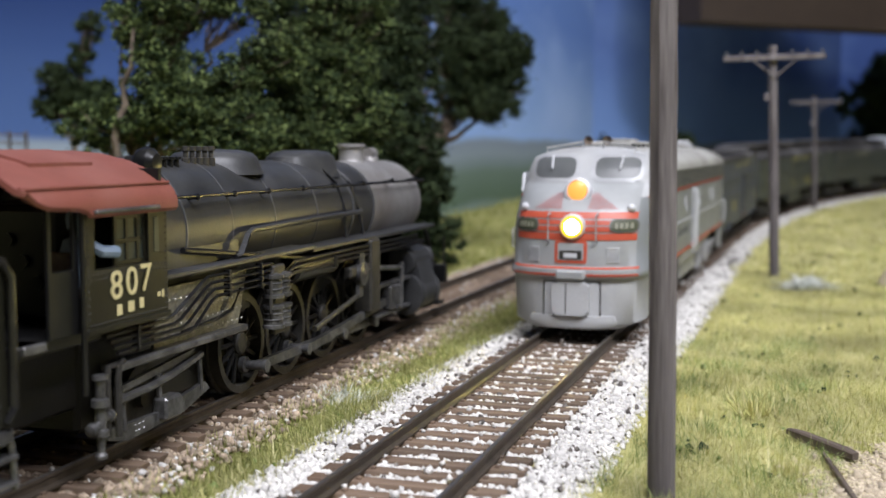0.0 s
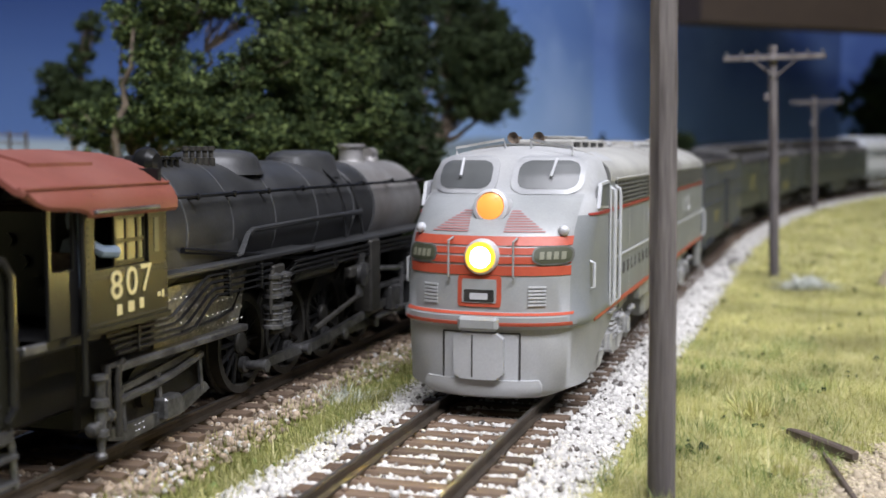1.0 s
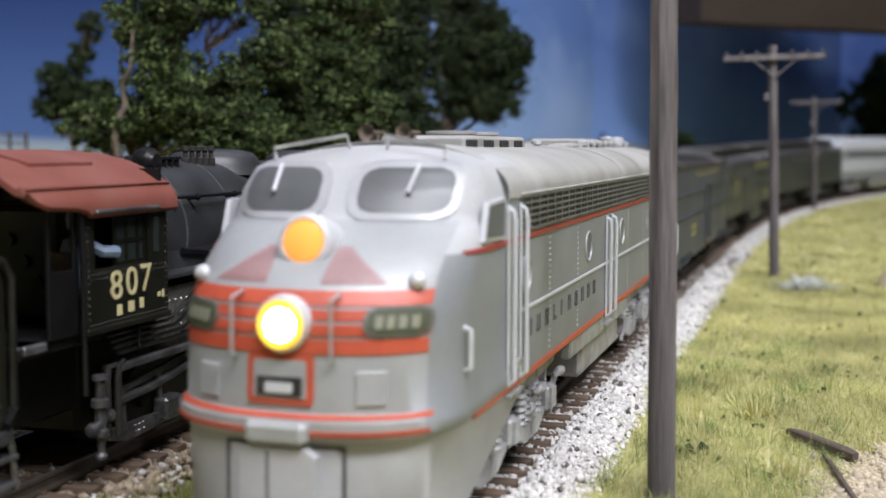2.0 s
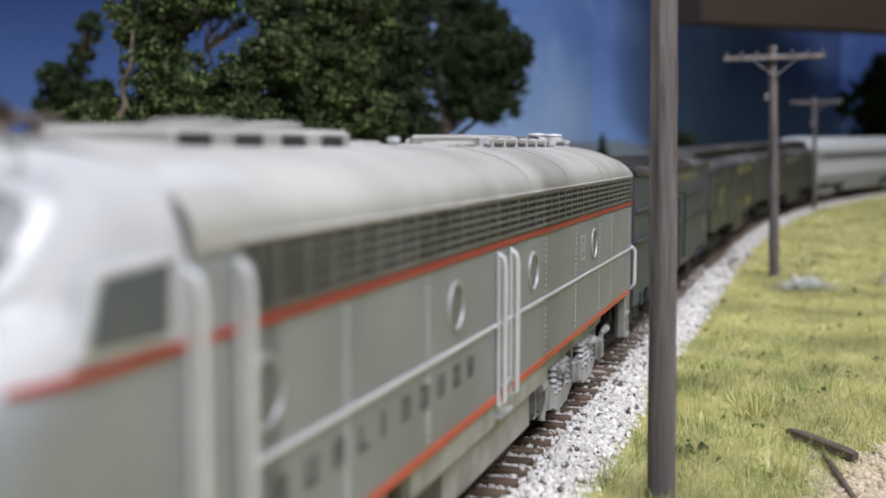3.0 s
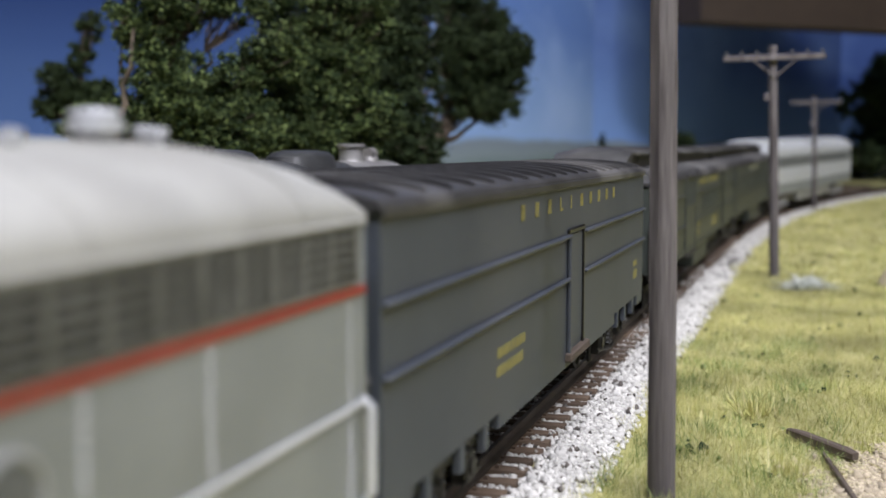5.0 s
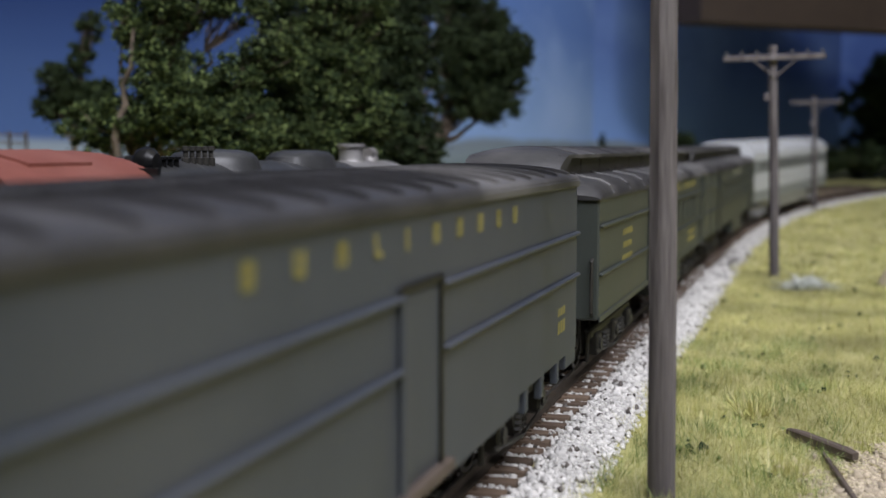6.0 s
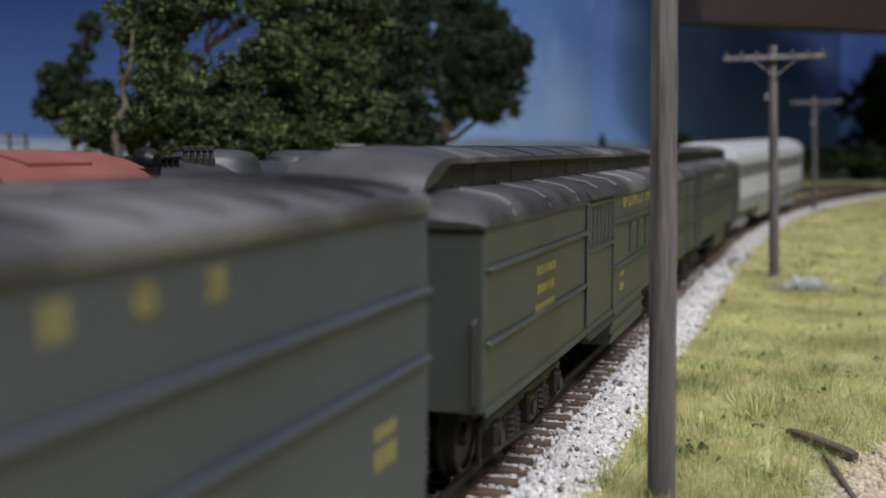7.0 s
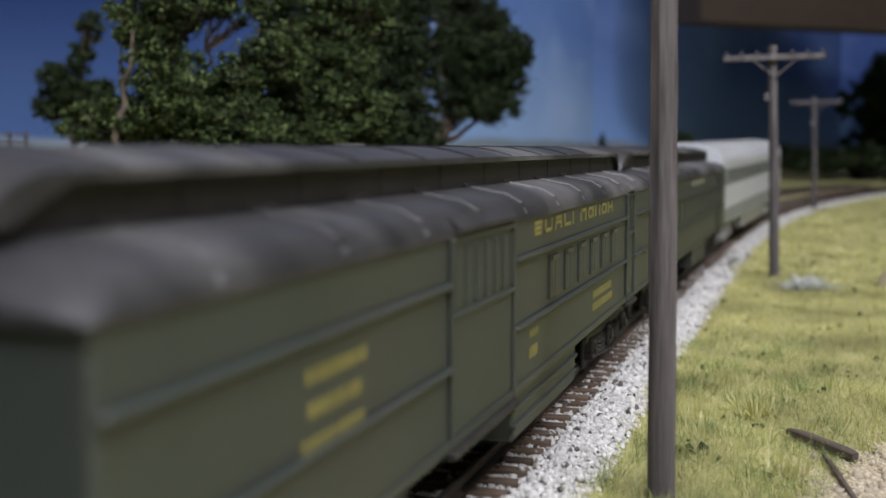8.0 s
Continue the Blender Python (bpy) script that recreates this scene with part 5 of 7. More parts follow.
def baggage_car():
    L, W = 171.5, 17.0
    car = thing("baggage_car", "dark blue-grey weathered model express baggage car with yellow lettering", "rail car")
    bm = B()
    loft(bm, [[(x, y, z) for y, z in section(W, 12.0, 39.7, 41.6, 10, 2.0)] for x in (0, -L)])
    part("body", bm, CAR_GREY, car)
    bm = B()
    loft(bm, [[(x, y * 1.012, z + 0.15) for y, z in section(W, 39.0, 39.8, 41.7, 10, 2.0)[1:-1]] for x in (0.6, -L - 0.6)])
    roof = part("roof", bm, CAR_ROOF, car, "dusty ribbed black roof")
    for x in np.arange(-6, -L + 3, -9.0):
        bm = B()
        loft(bm, [[(x + dx, y * 1.0, z + 0.8) for y, z in section(W - 0.6, 39.6, 39.9, 41.7, 10, 2.0)[2:-2]] for dx in (-0.5, 0.5)])
        part("roof_rib", bm, CAR_ROOF, roof)
    bm = B()
    box(bm, -L + 2, -2, -3.0, 3.0, 41.9, 42.3, 0.1)
    part("running_board", bm, CAR_ROOF, roof)
    for s in (-1, 1):
        for z in (31.0, 24.2):
            for a, b in ((-0.3, -84.0), (-97.5, -L + 0.3)):
                bm = B()
                box(bm, b, a, *sorted((s * W, s * (W + 0.75))), z - 0.35, z + 0.35, 0.25)
                part("belt_rail", bm, CAR_GREY, car)
        bm = B()
        box(bm, -L - 0.1, 0.1, *sorted((s * (W - 0.1), s * (W + 0.5))), 38.7, 39.8, 0.15)
        part("eave_rail", bm, CAR_ROOF, car, "dark board under the roof edge")
        bm = B()
        box(bm, -96.6, -84.4, *sorted((s * (W - 0.6), s * (W + 0.12))), 13.2, 31.2, 0.1)
        door = part("door", bm, CAR_GREY, car)
        # Black strips at rear and top imitate the shadow of a recessed door.
        bm = B()
        box(bm, -96.6, -95.6, *sorted((s * W, s * (W + 0.5))), 12.2, 32.2, 0.2)
        box(bm, -96.6, -83.4, *sorted((s * W, s * (W + 0.5))), 31.4, 32.2, 0.2)
        part("door_edging", bm, BLACK, door, "black strips imitating the shadow of a door recess")
        bm = B()
        box(bm, -84.5, -83.4, *sorted((s * W, s * (W + 0.7))), 12.2, 31.3, 0.2)
        part("door_post", bm, CAR_GREY, door)
        bm = B()
        box(bm, -98.5, -82.8, *sorted((s * (W - 1), s * (W + 1.1))), 11.0, 12.4, 0.2)
        part("door_sill", bm, OLD_WOOD, door, "rusty brown door sill")
        # side sill with cut-outs over the trucks
        for a, b, z in ((-0.2, -9, 9.6), (-42, -132, 9.8), (-163, -L + 0.2, 9.6)):
            bm = B()
            box(bm, b, a, *sorted((s * (W - 1.4), s * (W - 0.05))), z, 12.4, 0.2)
            part("side_sill", bm, CAR_GREY, car)
        for x in (-14, -26, -36, -136, -146, -157):
            bm = B()
            box(bm, x - 0.9, x + 0.9, *sorted((s * (W - 1.2), s * W)), 8.6, 12.2, 0.2)
            part("sill_bracket", bm, CAR_GREY, car)
    letters(car, -53.5, -128.5, 36.4, 2.1, W, YELLOW)
    bars(car, -47.5, 19.6, 15, 2, 1.3, 2.3, W, YELLOW)
    bars(car, -159, 19.6, 7, 1, 1.2, 2.3, W, YELLOW)
    bars(car, -159, 17.2, 7, 1, 1.9, 2.3, W, YELLOW)
    bogie(car, -27, 2, 25, DARK_METAL, "dark four-wheel truck side frame")
    bogie(car, -147, 2, 25, DARK_METAL, "dark four-wheel truck side frame")
    steps_and_ends(car, L, 40, CAR_GREY)
    return car


def monitor_roof(car, L, W, eave, top):
    """The lower curved roof and the raised clerestory with its sloping ends."""
    low = [(-W - 0.3, eave - 0.7), (-W - 0.3, eave), (-W + 0.5, eave + 1.5), (-W + 2.4, eave + 2.6), (-9.6, eave + 3.5), (-8.8, eave + 3.6)]
    low += [(-y, z) for y, z in low[::-1]]
    bm = B()
    def ring(x, k):
        return [(x, y * (1 if abs(y) < 14 else 1), eave - 0.7 + (z - eave + 0.7) * k) for y, z in low]
    loft(bm, [ring(0.4, 0.25), ring(-0.6, 0.6), ring(-3.0, 0.9), ring(-7, 1), ring(-L + 7, 1), ring(-L + 3, 0.9), ring(-L + 0.6, 0.6), ring(-L - 0.4, 0.25)])
    roof = part("roof", bm, CAR_ROOF, car, "dusty black roof")
    z0 = eave + 3.0
    bm = B()
    box(bm, -L + 4.5, -4.5, -8.7, 8.7, z0, top - 1.6, 0.1)
    cl = part("clerestory_side", bm, CLERESTORY, roof, "brown clerestory side with small vents")
    for x in np.arange(-16, -L + 12, -21.0):
        for s in (-1, 1):
            bm = B()
            box(bm, x - 2.8, x + 2.8, *sorted((s * 8.6, s * 9.1)), z0 + 0.3, z0 + 1.1, 0.1)
            part("clerestory_vent", bm, DARK_METAL, roof)
        for s in (-1, 1):
            bm = B()
            box(bm, x - 12.5, x - 7.5, *sorted((s * 8.6, s * 8.85)), z0 + 0.6, top - 2.4, 0.1)
            part("clerestory_panel", bm, CLERESTORY, roof)
    # the raised roof, hooding down over both ends
    bm = B()
    def arch(x, t, w, drop):
        n = 12
        pts = [(x, w * (1 - 2 * i / n), t - 1.5 * abs(1 - 2 * i / n) ** 2.2) for i in range(n + 1)]
        return pts + [(x, -w, t - 2.2 - drop), (x, w, t - 2.2 - drop)]
    end = [(0.4, eave + 4.2, 9.0, 0.0), (-1.2, top - 2.4, 9.4, 0.6), (-3.5, top - 0.9, 9.7, 1.6), (-6.5, top - 0.1, 9.9, 1.0), (-9.5, top, 9.9, 0.0)]
    loft(bm, [arch(*q) for q in end] + [arch(-L - q[0], *q[1:]) for q in end[::-1]])
    part("upper_roof", bm, CAR_ROOF, roof)
    for x in np.arange(-14, -L + 12, -21.0):
        bm = B()
        loft(bm, [[(x + dx, y, z + 0.2) for _, y, z in arch(0, top, 9.9, 0)[:13]] + [(x + dx, y, z - 0.4) for _, y, z in arch(0, top, 9.9, 0)[:13][::-1]] for dx in (-0.2, 0.2)])
        part("roof_seam", bm, CAR_ROOF, roof)
        for s in (-1, 1):
            bm = B()
            pipe(bm, [(x, s * y, z + 0.05) for y, z in ((W + 0.2, eave + 0.1), (W - 0.5, eave + 1.5), (W - 2.4, eave + 2.6), (9.6, eave + 3.5))], 0.3, 6)
            part("roof_seam", bm, CAR_ROOF, roof)
    return roof


def heavyweight_car(name, label, L, mail):
    W, EAVE, TOP = 17.0, 36.1, 45.2
    car = thing(name, label, "rail car")
    bm = B()
    box(bm, -L, 0, -W, W, 13.0, EAVE, 0.3)
    part("body", bm, CAR_GREEN, car)
    monitor_roof(car, L, W, EAVE, TOP)
    doors = ((-91.5, -64.2), (-199.5, -189.0)) if mail else ((-34, -22), (-186, -174))
    for s in (-1, 1):
        spans, a = [], -0.3
        for d0, d1 in sorted(doors, reverse=True):
            spans.append((d1 + 0.4, a))
            a = d0 - 0.4
        spans.append((-L + 0.3, a))
        for z in (30.5, 21.5):
            for x0, x1 in spans:
                bm = B()
                box(bm, x0, x1, *sorted((s * W, s * (W + 0.75))), z - 0.36, z + 0.36, 0.25)
                part("belt_rail", bm, CAR_GREEN, car)
        bm = B()
        box(bm, -L + 0.1, -0.1, *sorted((s * W, s * (W + 0.3))), 12.6, 13.8, 0.1)
        part("side_sill", bm, CAR_GREEN, car)
        for k, (d0, d1) in enumerate(doors):
            bm = B()
            box(bm, d0 + 0.5, d1 - 0.5, *sorted((s * (W - 0.8), s * (W + 0.1))), 14.0, 35.0, 0.1)
            door = part("door", bm, CAR_GREEN, car)
            bm = B()
            for x in (d0, d1):
                box(bm, x - 0.5, x + 0.5, *sorted((s * W, s * (W + 0.45))), 12.6, 35.4, 0.15)
            box(bm, d0, d1, *sorted((s * W, s * (W + 0.45))), 34.8, 35.5, 0.15)
            box(bm, d0, d1, *sorted((s * W, s * (W + 0.5))), 26.6, 27.3, 0.15)
            part("door_edging", bm, CAR_GREEN, door)
            bm = B()
            box(bm, d0 + 1.5, d1 - 1.5, *sorted((s * W, s * (W + 0.18))), 28.0, 34.2, 0.1)
            part("pane", bm, CAR_GREEN if mail and k == 0 else CAR_GLASS, door)
            n = 7 if d1 - d0 > 15 else 3
            for i in range(n):
                x = d0 + 1.5 + (d1 - d0 - 3) * i / (n - 1)
                bm = B()
                box(bm, x - 0.3, x + 0.3, *sorted((s * W, s * (W + 0.4))), 27.6, 34.4, 0.1)
                part("window_bar", bm, CAR_GREEN, door)
            bm = B()
            hull(bm, [(x, s * y, z) for x in (d0 + 1, d1 - 1) for y, z in ((W - 1.0, EAVE + 0.2), (W + 0.9, EAVE - 0.1), (W + 0.9, EAVE + 0.35), (W - 0.6, EAVE + 1.7))])
            part("door_hood", bm, CAR_ROOF, door, "dark rain hood over the door")
            bm = B()
            box(bm, d0 - 0.5, d1 + 0.5, *sorted((s * (W - 1), s * (W + 1.0))), 11.6, 12.5, 0.2)
            part("door_step", bm, DARK_METAL, door)
        wins = [(-116.5 - i * 11.2, 6.4) for i in range(6)] if mail else [(-46 - i * 12.4, 7.5) for i in range(11)]
        for x, w in wins:
            bm = B()
            box(bm, x - w / 2, x + w / 2, *sorted((s * (W - 0.3), s * (W + 0.3))), 22.9, 29.3, 0.1)
            wi = part("window", bm, CAR_GREEN, car)
            bm = B()
            box(bm, x - w / 2 + 0.9, x + w / 2 - 0.9, *sorted((s * W, s * (W + 0.36))), 23.6, 28.7, 0.1)
            part("pane", bm, CAR_GREEN if mail else CAR_GLASS, wi)
            if mail:
                bm = B()
                box(bm, x - w / 2 + 0.7, x + w / 2 - 0.7, *sorted((s * W, s * (W + 0.5))), 28.5, 29.2, 0.05)
                part("blind_gap", bm, CAR_GLASS, wi, "dark gap above a green blind")
            bm = B()
            box(bm, x - 0.25, x + 0.25, *sorted((s * W, s * (W + 0.42))), 23.4, 28.9, 0.05)
            part("sash_bar", bm, CAR_GREEN, wi)
        bm = B()
        box(bm, -137, -94, *sorted((s * 9, s * (W - 0.5))), 6.0, 12.8, 0.3)
        for z in (8.0, 10.4):
            box(bm, -137.2, -93.8, *sorted((s * (W - 0.8), s * (W - 0.1))), z - 0.3, z + 0.3, 0.1)
        part("battery_box", bm, CAR_GREEN, car)
        bm = B()
        for k in range(13):
            z = 14.5 + k * 1.7
            hull(bm, [(-0.6 + dx, s * (W + dy), z + dz) for dx, dy, dz in ((-0.2, 0, 0), (0.2, 0, 0), (0, 0, 0.2), (0, 0, -0.2), (0, 0.18, 0))])
        part("rivet_strip", bm, CAR_GREEN, car)
    if mail:
        letters(car, -106, -168, 33.8, 2.0, W, YELLOW, 10, 0.7)
        bars(car, -33, 27.6, 13, 3, 1.25, 2.7, W + 0.02, YELLOW)
        bars(car, -161, 18.8, 22, 2, 1.3, 2.2, W, YELLOW)
        bars(car, -104, 19.4, 5, 1, 1.0, 2.2, W, YELLOW)
        bars(car, -104, 16.8, 4.5, 1, 1.6, 2.2, W, YELLOW)
    else:
        bars(car, -107, 33.6, 40, 1, 1.6, 2.2, W, CREAM_DULL)
    bogie(car, -38, 3, 38, DARK_METAL, "dark six-wheel truck side frame")
    bogie(car, -L + 38, 3, 38, DARK_METAL, "dark six-wheel truck side frame")
    steps_and_ends(car, L, EAVE, CAR_GREEN)
    return car


def stainless_car():
    L, W = 262.0, 17.0
    car = thing("passenger_car", "bright silver streamlined model passenger car with a grey window band", "rail car")
    bm = B()
    loft(bm, [[(x, y, z) for y, z in section(W, 12.0, 38.0, 46.8, 12, 2.2)] for x in (0, -L)])
    part("body", bm, STAINLESS, car)
    bm = B()
    loft(bm, [[(x, y * 1.01, z + 0.15) for y, z in section(W, 37.4, 38.0, 46.9, 12, 2.2)[1:-1]] for x in (0.3, -L - 0.3)])
    roof = part("roof", bm, STAINLESS, car)
    for x in np.arange(-8, -L + 4, -10.0):
        bm = B()
        loft(bm, [[(x + dx, y * 1.015, z + 0.35) for y, z in section(W, 37.6, 38.2, 46.9, 12, 2.2)[1:-1]] for dx in (-0.4, 0.4)])
        part("roof_rib", bm, GREY_TRUCK, roof)
    for s in (-1, 1):
        bm = B()
        box(bm, -L + 1, -1, *sorted((s * (W - 0.2), s * (W + 0.15))), 28.6, 36.0, 0.1)
        band = part("window_band", bm, PALE_GREEN, car, "grey-green window band")
        for i in range(17):
            x = -24 - i * 13.3
            bm = B()
            box(bm, x - 4.4, x + 4.4, *sorted((s * W, s * (W + 0.25))), 29.8, 35.0, 0.4)
            part("pane", bm, GLASS, band)
        bm = B()
        box(bm, -L + 0.5, -0.5, *sorted((s * (W - 0.2), s * (W + 0.12))), 12.2, 18.6, 0.1)
        part("lower_panel", bm, PALE_GREEN, car)
        for k in range(6):
            z = 19.6 + k * 1.5
            bm = B()
            box(bm, -L + 0.5, -0.5, *sorted((s * W, s * (W + 0.3))), z - 0.35, z + 0.35, 0.15)
            part("flute", bm, STAINLESS, car)
        bm = B()
        box(bm, -180, -80, *sorted((s * 10, s * (W - 0.6))), 5.5, 12.2, 0.4)
        part("skirt", bm, GREY_TRUCK, car)
    bogie(car, -36, 2, 30, SILVER_TRUCK, "silver four-wheel truck side frame")
    bogie(car, -L + 36, 2, 30, SILVER_TRUCK, "silver four-wheel truck side frame")
    steps_and_ends(car, L, 38, STAINLESS)
    return car


BAGGAGE = baggage_car()
MAIL = heavyweight_car("mail_car", "dark green model mail car with clerestory roof and yellow lettering", 228.0, True)
COACH = heavyweight_car("passenger_coach", "dark green model passenger coach with a clerestory roof", 213.0, False)
SILVER_CAR = stainless_car()

# ---- steam locomotive and tender standing on the siding: x forward, its right side at negative y ----
SIDING_POSE = Matrix.Translation(Vector(along(-20.6, SIDING)) * MM) @ pose(0, 0, 0, 0, 0, 90 - 17.4)


def driver(parent, x, r, s, crank):
    """A spoked driving wheel with tyre, hub, counterweight and crank pin."""
    y0 = s * 7.0
    w = new("driving_wheel")
    w.parent = parent
    w.matrix_basis = pose(x * MM, 0, r * MM)
    bm = B()
    n = 30
    rings = [[(rad * math.cos(2 * math.pi * i / n), y0 + s * y, rad * math.sin(2 * math.pi * i / n)) for i in range(n)] for y, rad in ((0, r + 0.6), (0.6, r + 0.6), (0.7, r), (2.6, r), (2.6, r - 1.3), (0.3, r - 1.3))]
    loft(bm, rings + [rings[0]], True, False)
    part("tyre", bm, DARK_METAL, w)
    for k in range(14):
        a = 2 * math.pi * k / 14
        bm = B()
        cyl(bm, (1.2 * math.cos(a), y0 + s * 1.6, 1.2 * math.sin(a)), ((r - 1.2) * math.cos(a), y0 + s * 1.5, (r - 1.2) * math.sin(a)), 0.55, 0.4, 6)
        part("spoke", bm, BLACK, w)
    bm = B()
    turned(bm, (0, y0, 0), (0, s, 0), [(0, 2.2), (2.4, 2.2), (2.8, 1.8), (2.9, 0.2)], 18)
    part("hub", bm, DARK_METAL, w)
    bm = B()
    cw = [((r - 1.1) * math.cos(a), (r - 1.1) * math.sin(a)) for a in [crank + math.pi + math.radians(d) for d in (-48, -30, -10, 10, 30, 48)]]
    hull(bm, [(cx, y0 + s * y, cz) for cx, cz in cw for y in (0.8, 2.3)])
    part("counterweight", bm, BLACK, w)
    bm = B()
    turned(bm, (4.3 * math.cos(crank), y0 + s * 2, 4.3 * math.sin(crank)), (0, s, 0), [(0, 1.5), (1.0, 1.5), (1.2, 0.9), (4.6, 0.9), (4.7, 1.2), (5.3, 1.2), (5.4, 0.2)], 14)
    part("crank_pin", bm, LOCO_STEEL, w)


def font_mesh(text, size):
    cu = bpy.data.curves.new("numerals", "FONT")
    cu.body, cu.size, cu.extrude = text, size, 0.08
    cu.align_x, cu.align_y = "CENTER", "CENTER"
    cu.offset = 0.03
    ob = bpy.data.objects.new("numerals", cu)
    scene.collection.objects.link(ob)
    me = bpy.data.meshes.new_from_object(ob.evaluated_get(bpy.context.evaluated_depsgraph_get()))
    bpy.data.objects.remove(ob)
    return me


def steam():
    e = thing("steam_locomotive", "weathered black model steam locomotive with oxide-red cab roof on the siding", "locomotive", SIDING_POSE)
    CX0, CX1, CW = 7.8, 28.4, 17.0
    ZC = 31.0
    # boiler courses and smokebox
    bm = B()
    turned(bm, (26, 0, ZC), (1, 0, 0), [(0, 12.4), (30, 12.4), (36, 12.2), (60, 11.6), (84, 11.0), (106, 10.6), (106.2, 0.2)], 48)
    boiler = part("boiler", bm, BOILER, e, "", 40)
    bm = B()
    turned(bm, (132, 0, ZC), (1, 0, 0), [(0, 10.9), (34, 10.7), (36.2, 10.2), (37.2, 9.0), (37.6, 6.0), (38.6, 5.6), (39, 0.2)], 48)
    sb = part("smokebox", bm, GRAPHITE, e, "silvery graphite smokebox")
    bm = B()
    turned(bm, (170, 0, ZC), (1, 0, 0), [(0, 5.6), (0.8, 5.2), (1.4, 3.0), (1.6, 0.2)], 24)
    part("smokebox_door", bm, GRAPHITE, sb)
    for x, r in ((30, 12.4), (42, 12.4), (58, 12.2), (76, 11.8), (97, 11.3), (118, 10.95), (131.5, 10.75)):
        bm = B()
        turned(bm, (x, 0, ZC), (1, 0, 0), [(0, r - 0.3), (0.05, r + 0.16), (0.5, r + 0.16), (0.55, r - 0.3)], 48)
        part("boiler_band", bm, BAND, boiler, "worn grey boiler band")
    # firebox side below the boiler
    bm = B()
    for s in (-1, 1):
        hull(bm, [(x, s * y, z) for x, y, z in ((28.5, 11.5, 33), (60, 11.5, 33), (60, 10.0, 16), (28.5, 10.0, 16), (28.5, 12.6, 26), (60, 12.6, 26), (28.5, 5, 30), (60, 5, 16), (28.5, 5, 16), (60, 5, 30))])
    part("firebox", bm, BOILER, e)
    # domes, stack, turret
    bm = B()
    turned(bm, (74, 0, ZC + 9), (0, 0, 1), [(0, 9.6), (1.8, 8.8), (3.0, 8.4), (4.0, 7.4), (4.6, 5.0), (4.8, 0.2)], 28)
    dome = part("steam_dome", bm, BOILER, e)
    for k in range(5):
        bm = B()
        turned(bm, (56 + k * 1.9, -4.4 - 0.2 * k, ZC + 10.8), (0, 0, 1), [(0, 0.75), (1.4, 0.75), (1.5, 0.45), (2.6, 0.45), (2.7, 0.7), (3.4, 0.7), (3.5, 0.2)], 10)
        part("safety_valve", bm, DARK_METAL, dome)
    bm = B()
    loft(bm, [[(114 + rx * math.cos(a), ry * math.sin(a), z) for a in [2 * math.pi * i / 28 for i in range(28)]] for rx, ry, z in ((13, 8.4, ZC + 7.5), (12, 7.0, ZC + 10.2), (11.5, 6.4, ZC + 12.0), (10, 5.2, ZC + 13.0), (6, 3, ZC + 13.5))])
    part("sand_dome", bm, BOILER, e)
    for s in (-1, 1):
        bm = B()
        pipe(bm, [(110, s * 6, ZC + 10), (111, s * 9.6, ZC + 6.5), (112, s * 11.4, ZC), (113, s * 11.2, ZC - 6)], 0.4)
        pipe(bm, [(118, s * 6, ZC + 10), (119, s * 9.6, ZC + 6.3), (121, s * 11.2, ZC), (124, s * 11.0, ZC - 6)], 0.4)
        part("sand_pipe", bm, BOILER, e)
    bm = B()
    turned(bm, (144, 0, ZC + 9.6), (0, 0, 1), [(0, 4.6), (0.8, 3.4), (1.6, 3.0), (4.4, 3.1), (4.6, 3.6), (5.3, 3.6), (5.4, 2.7), (3.0, 2.5)], 24)
    part("smokestack", bm, GRAPHITE, e, "weathered grey smokestack")
    bm = B()
    turned(bm, (157, 0, ZC + 10.2), (0, 0, 1), [(0, 2.4), (1.2, 2.2), (2.4, 1.2), (2.6, 0.2)], 16)
    turned(bm, (157, 0, ZC + 12.4), (1, 0, 0), [(-1.8, 1.6), (1.6, 1.7), (1.8, 1.4)], 16)
    part("headlamp", bm, GRAPHITE, e)
    bm = B()
    turned(bm, (39.5, -7.0, ZC + 11.6), (0, 1, 0.0), [(-2.0, 0.3), (-1.8, 1.5), (-0.9, 2.4), (0.3, 2.6), (1.4, 2.2), (2.2, 1.2), (3.6, 1.2), (3.7, 0.2)], 20)
    box(bm, 38.6, 40.6, -8, -6, ZC + 7.6, ZC + 10.5, 0.3)
    part("turbo_generator", bm, BLACK, e)
    bm = B()
    for k in range(4):
        turned(bm, (44.5 + k * 2.0, -5.8, ZC + 10.4), (0, 0, 1), [(0, 0.5), (1.6, 0.5), (1.7, 0.9), (2.1, 0.9), (2.2, 0.3)], 8)
    part("turret", bm, BLACK, e)
    # handrails with stanchions
    for s in (-1, 1):
        bm = B()
        pipe(bm, [(28.6, s * 12.9, 37.2), (60, s * 12.7, 37.1), (100, s * 11.9, 36.9), (168, s * 11.2, 36.6)], 0.32)
        hr = part("handrail", bm, BLACK, e)
        for x in (32, 45, 58, 72, 88, 104, 122, 142, 160):
            bm = B()
            y = np.interp(x, [28, 60, 100, 168], [12.9, 12.7, 11.9, 11.2])
            cyl(bm, (x, s * (y - 2.4), 36.6), (x, s * y, 37.0), 0.35, seg=7)
            turned(bm, (x, s * (y - 0.4), 37.0), (0, s, 0), [(0, 0.4), (0.3, 0.6), (0.7, 0.6), (1.0, 0.2)], 8)
            part("stanchion", bm, BLACK, hr)
        # running board, its bracket edge and the long pipes
        bm = B()
        box(bm, 28.5, 86, *sorted((s * 9.5, s * 15.8)), 25.0, 25.8, 0.15)
        box(bm, 86, 164, *sorted((s * 8.5, s * 15.4)), 24.4, 25.2, 0.15)
        part("running_board", bm, BOILER, e)
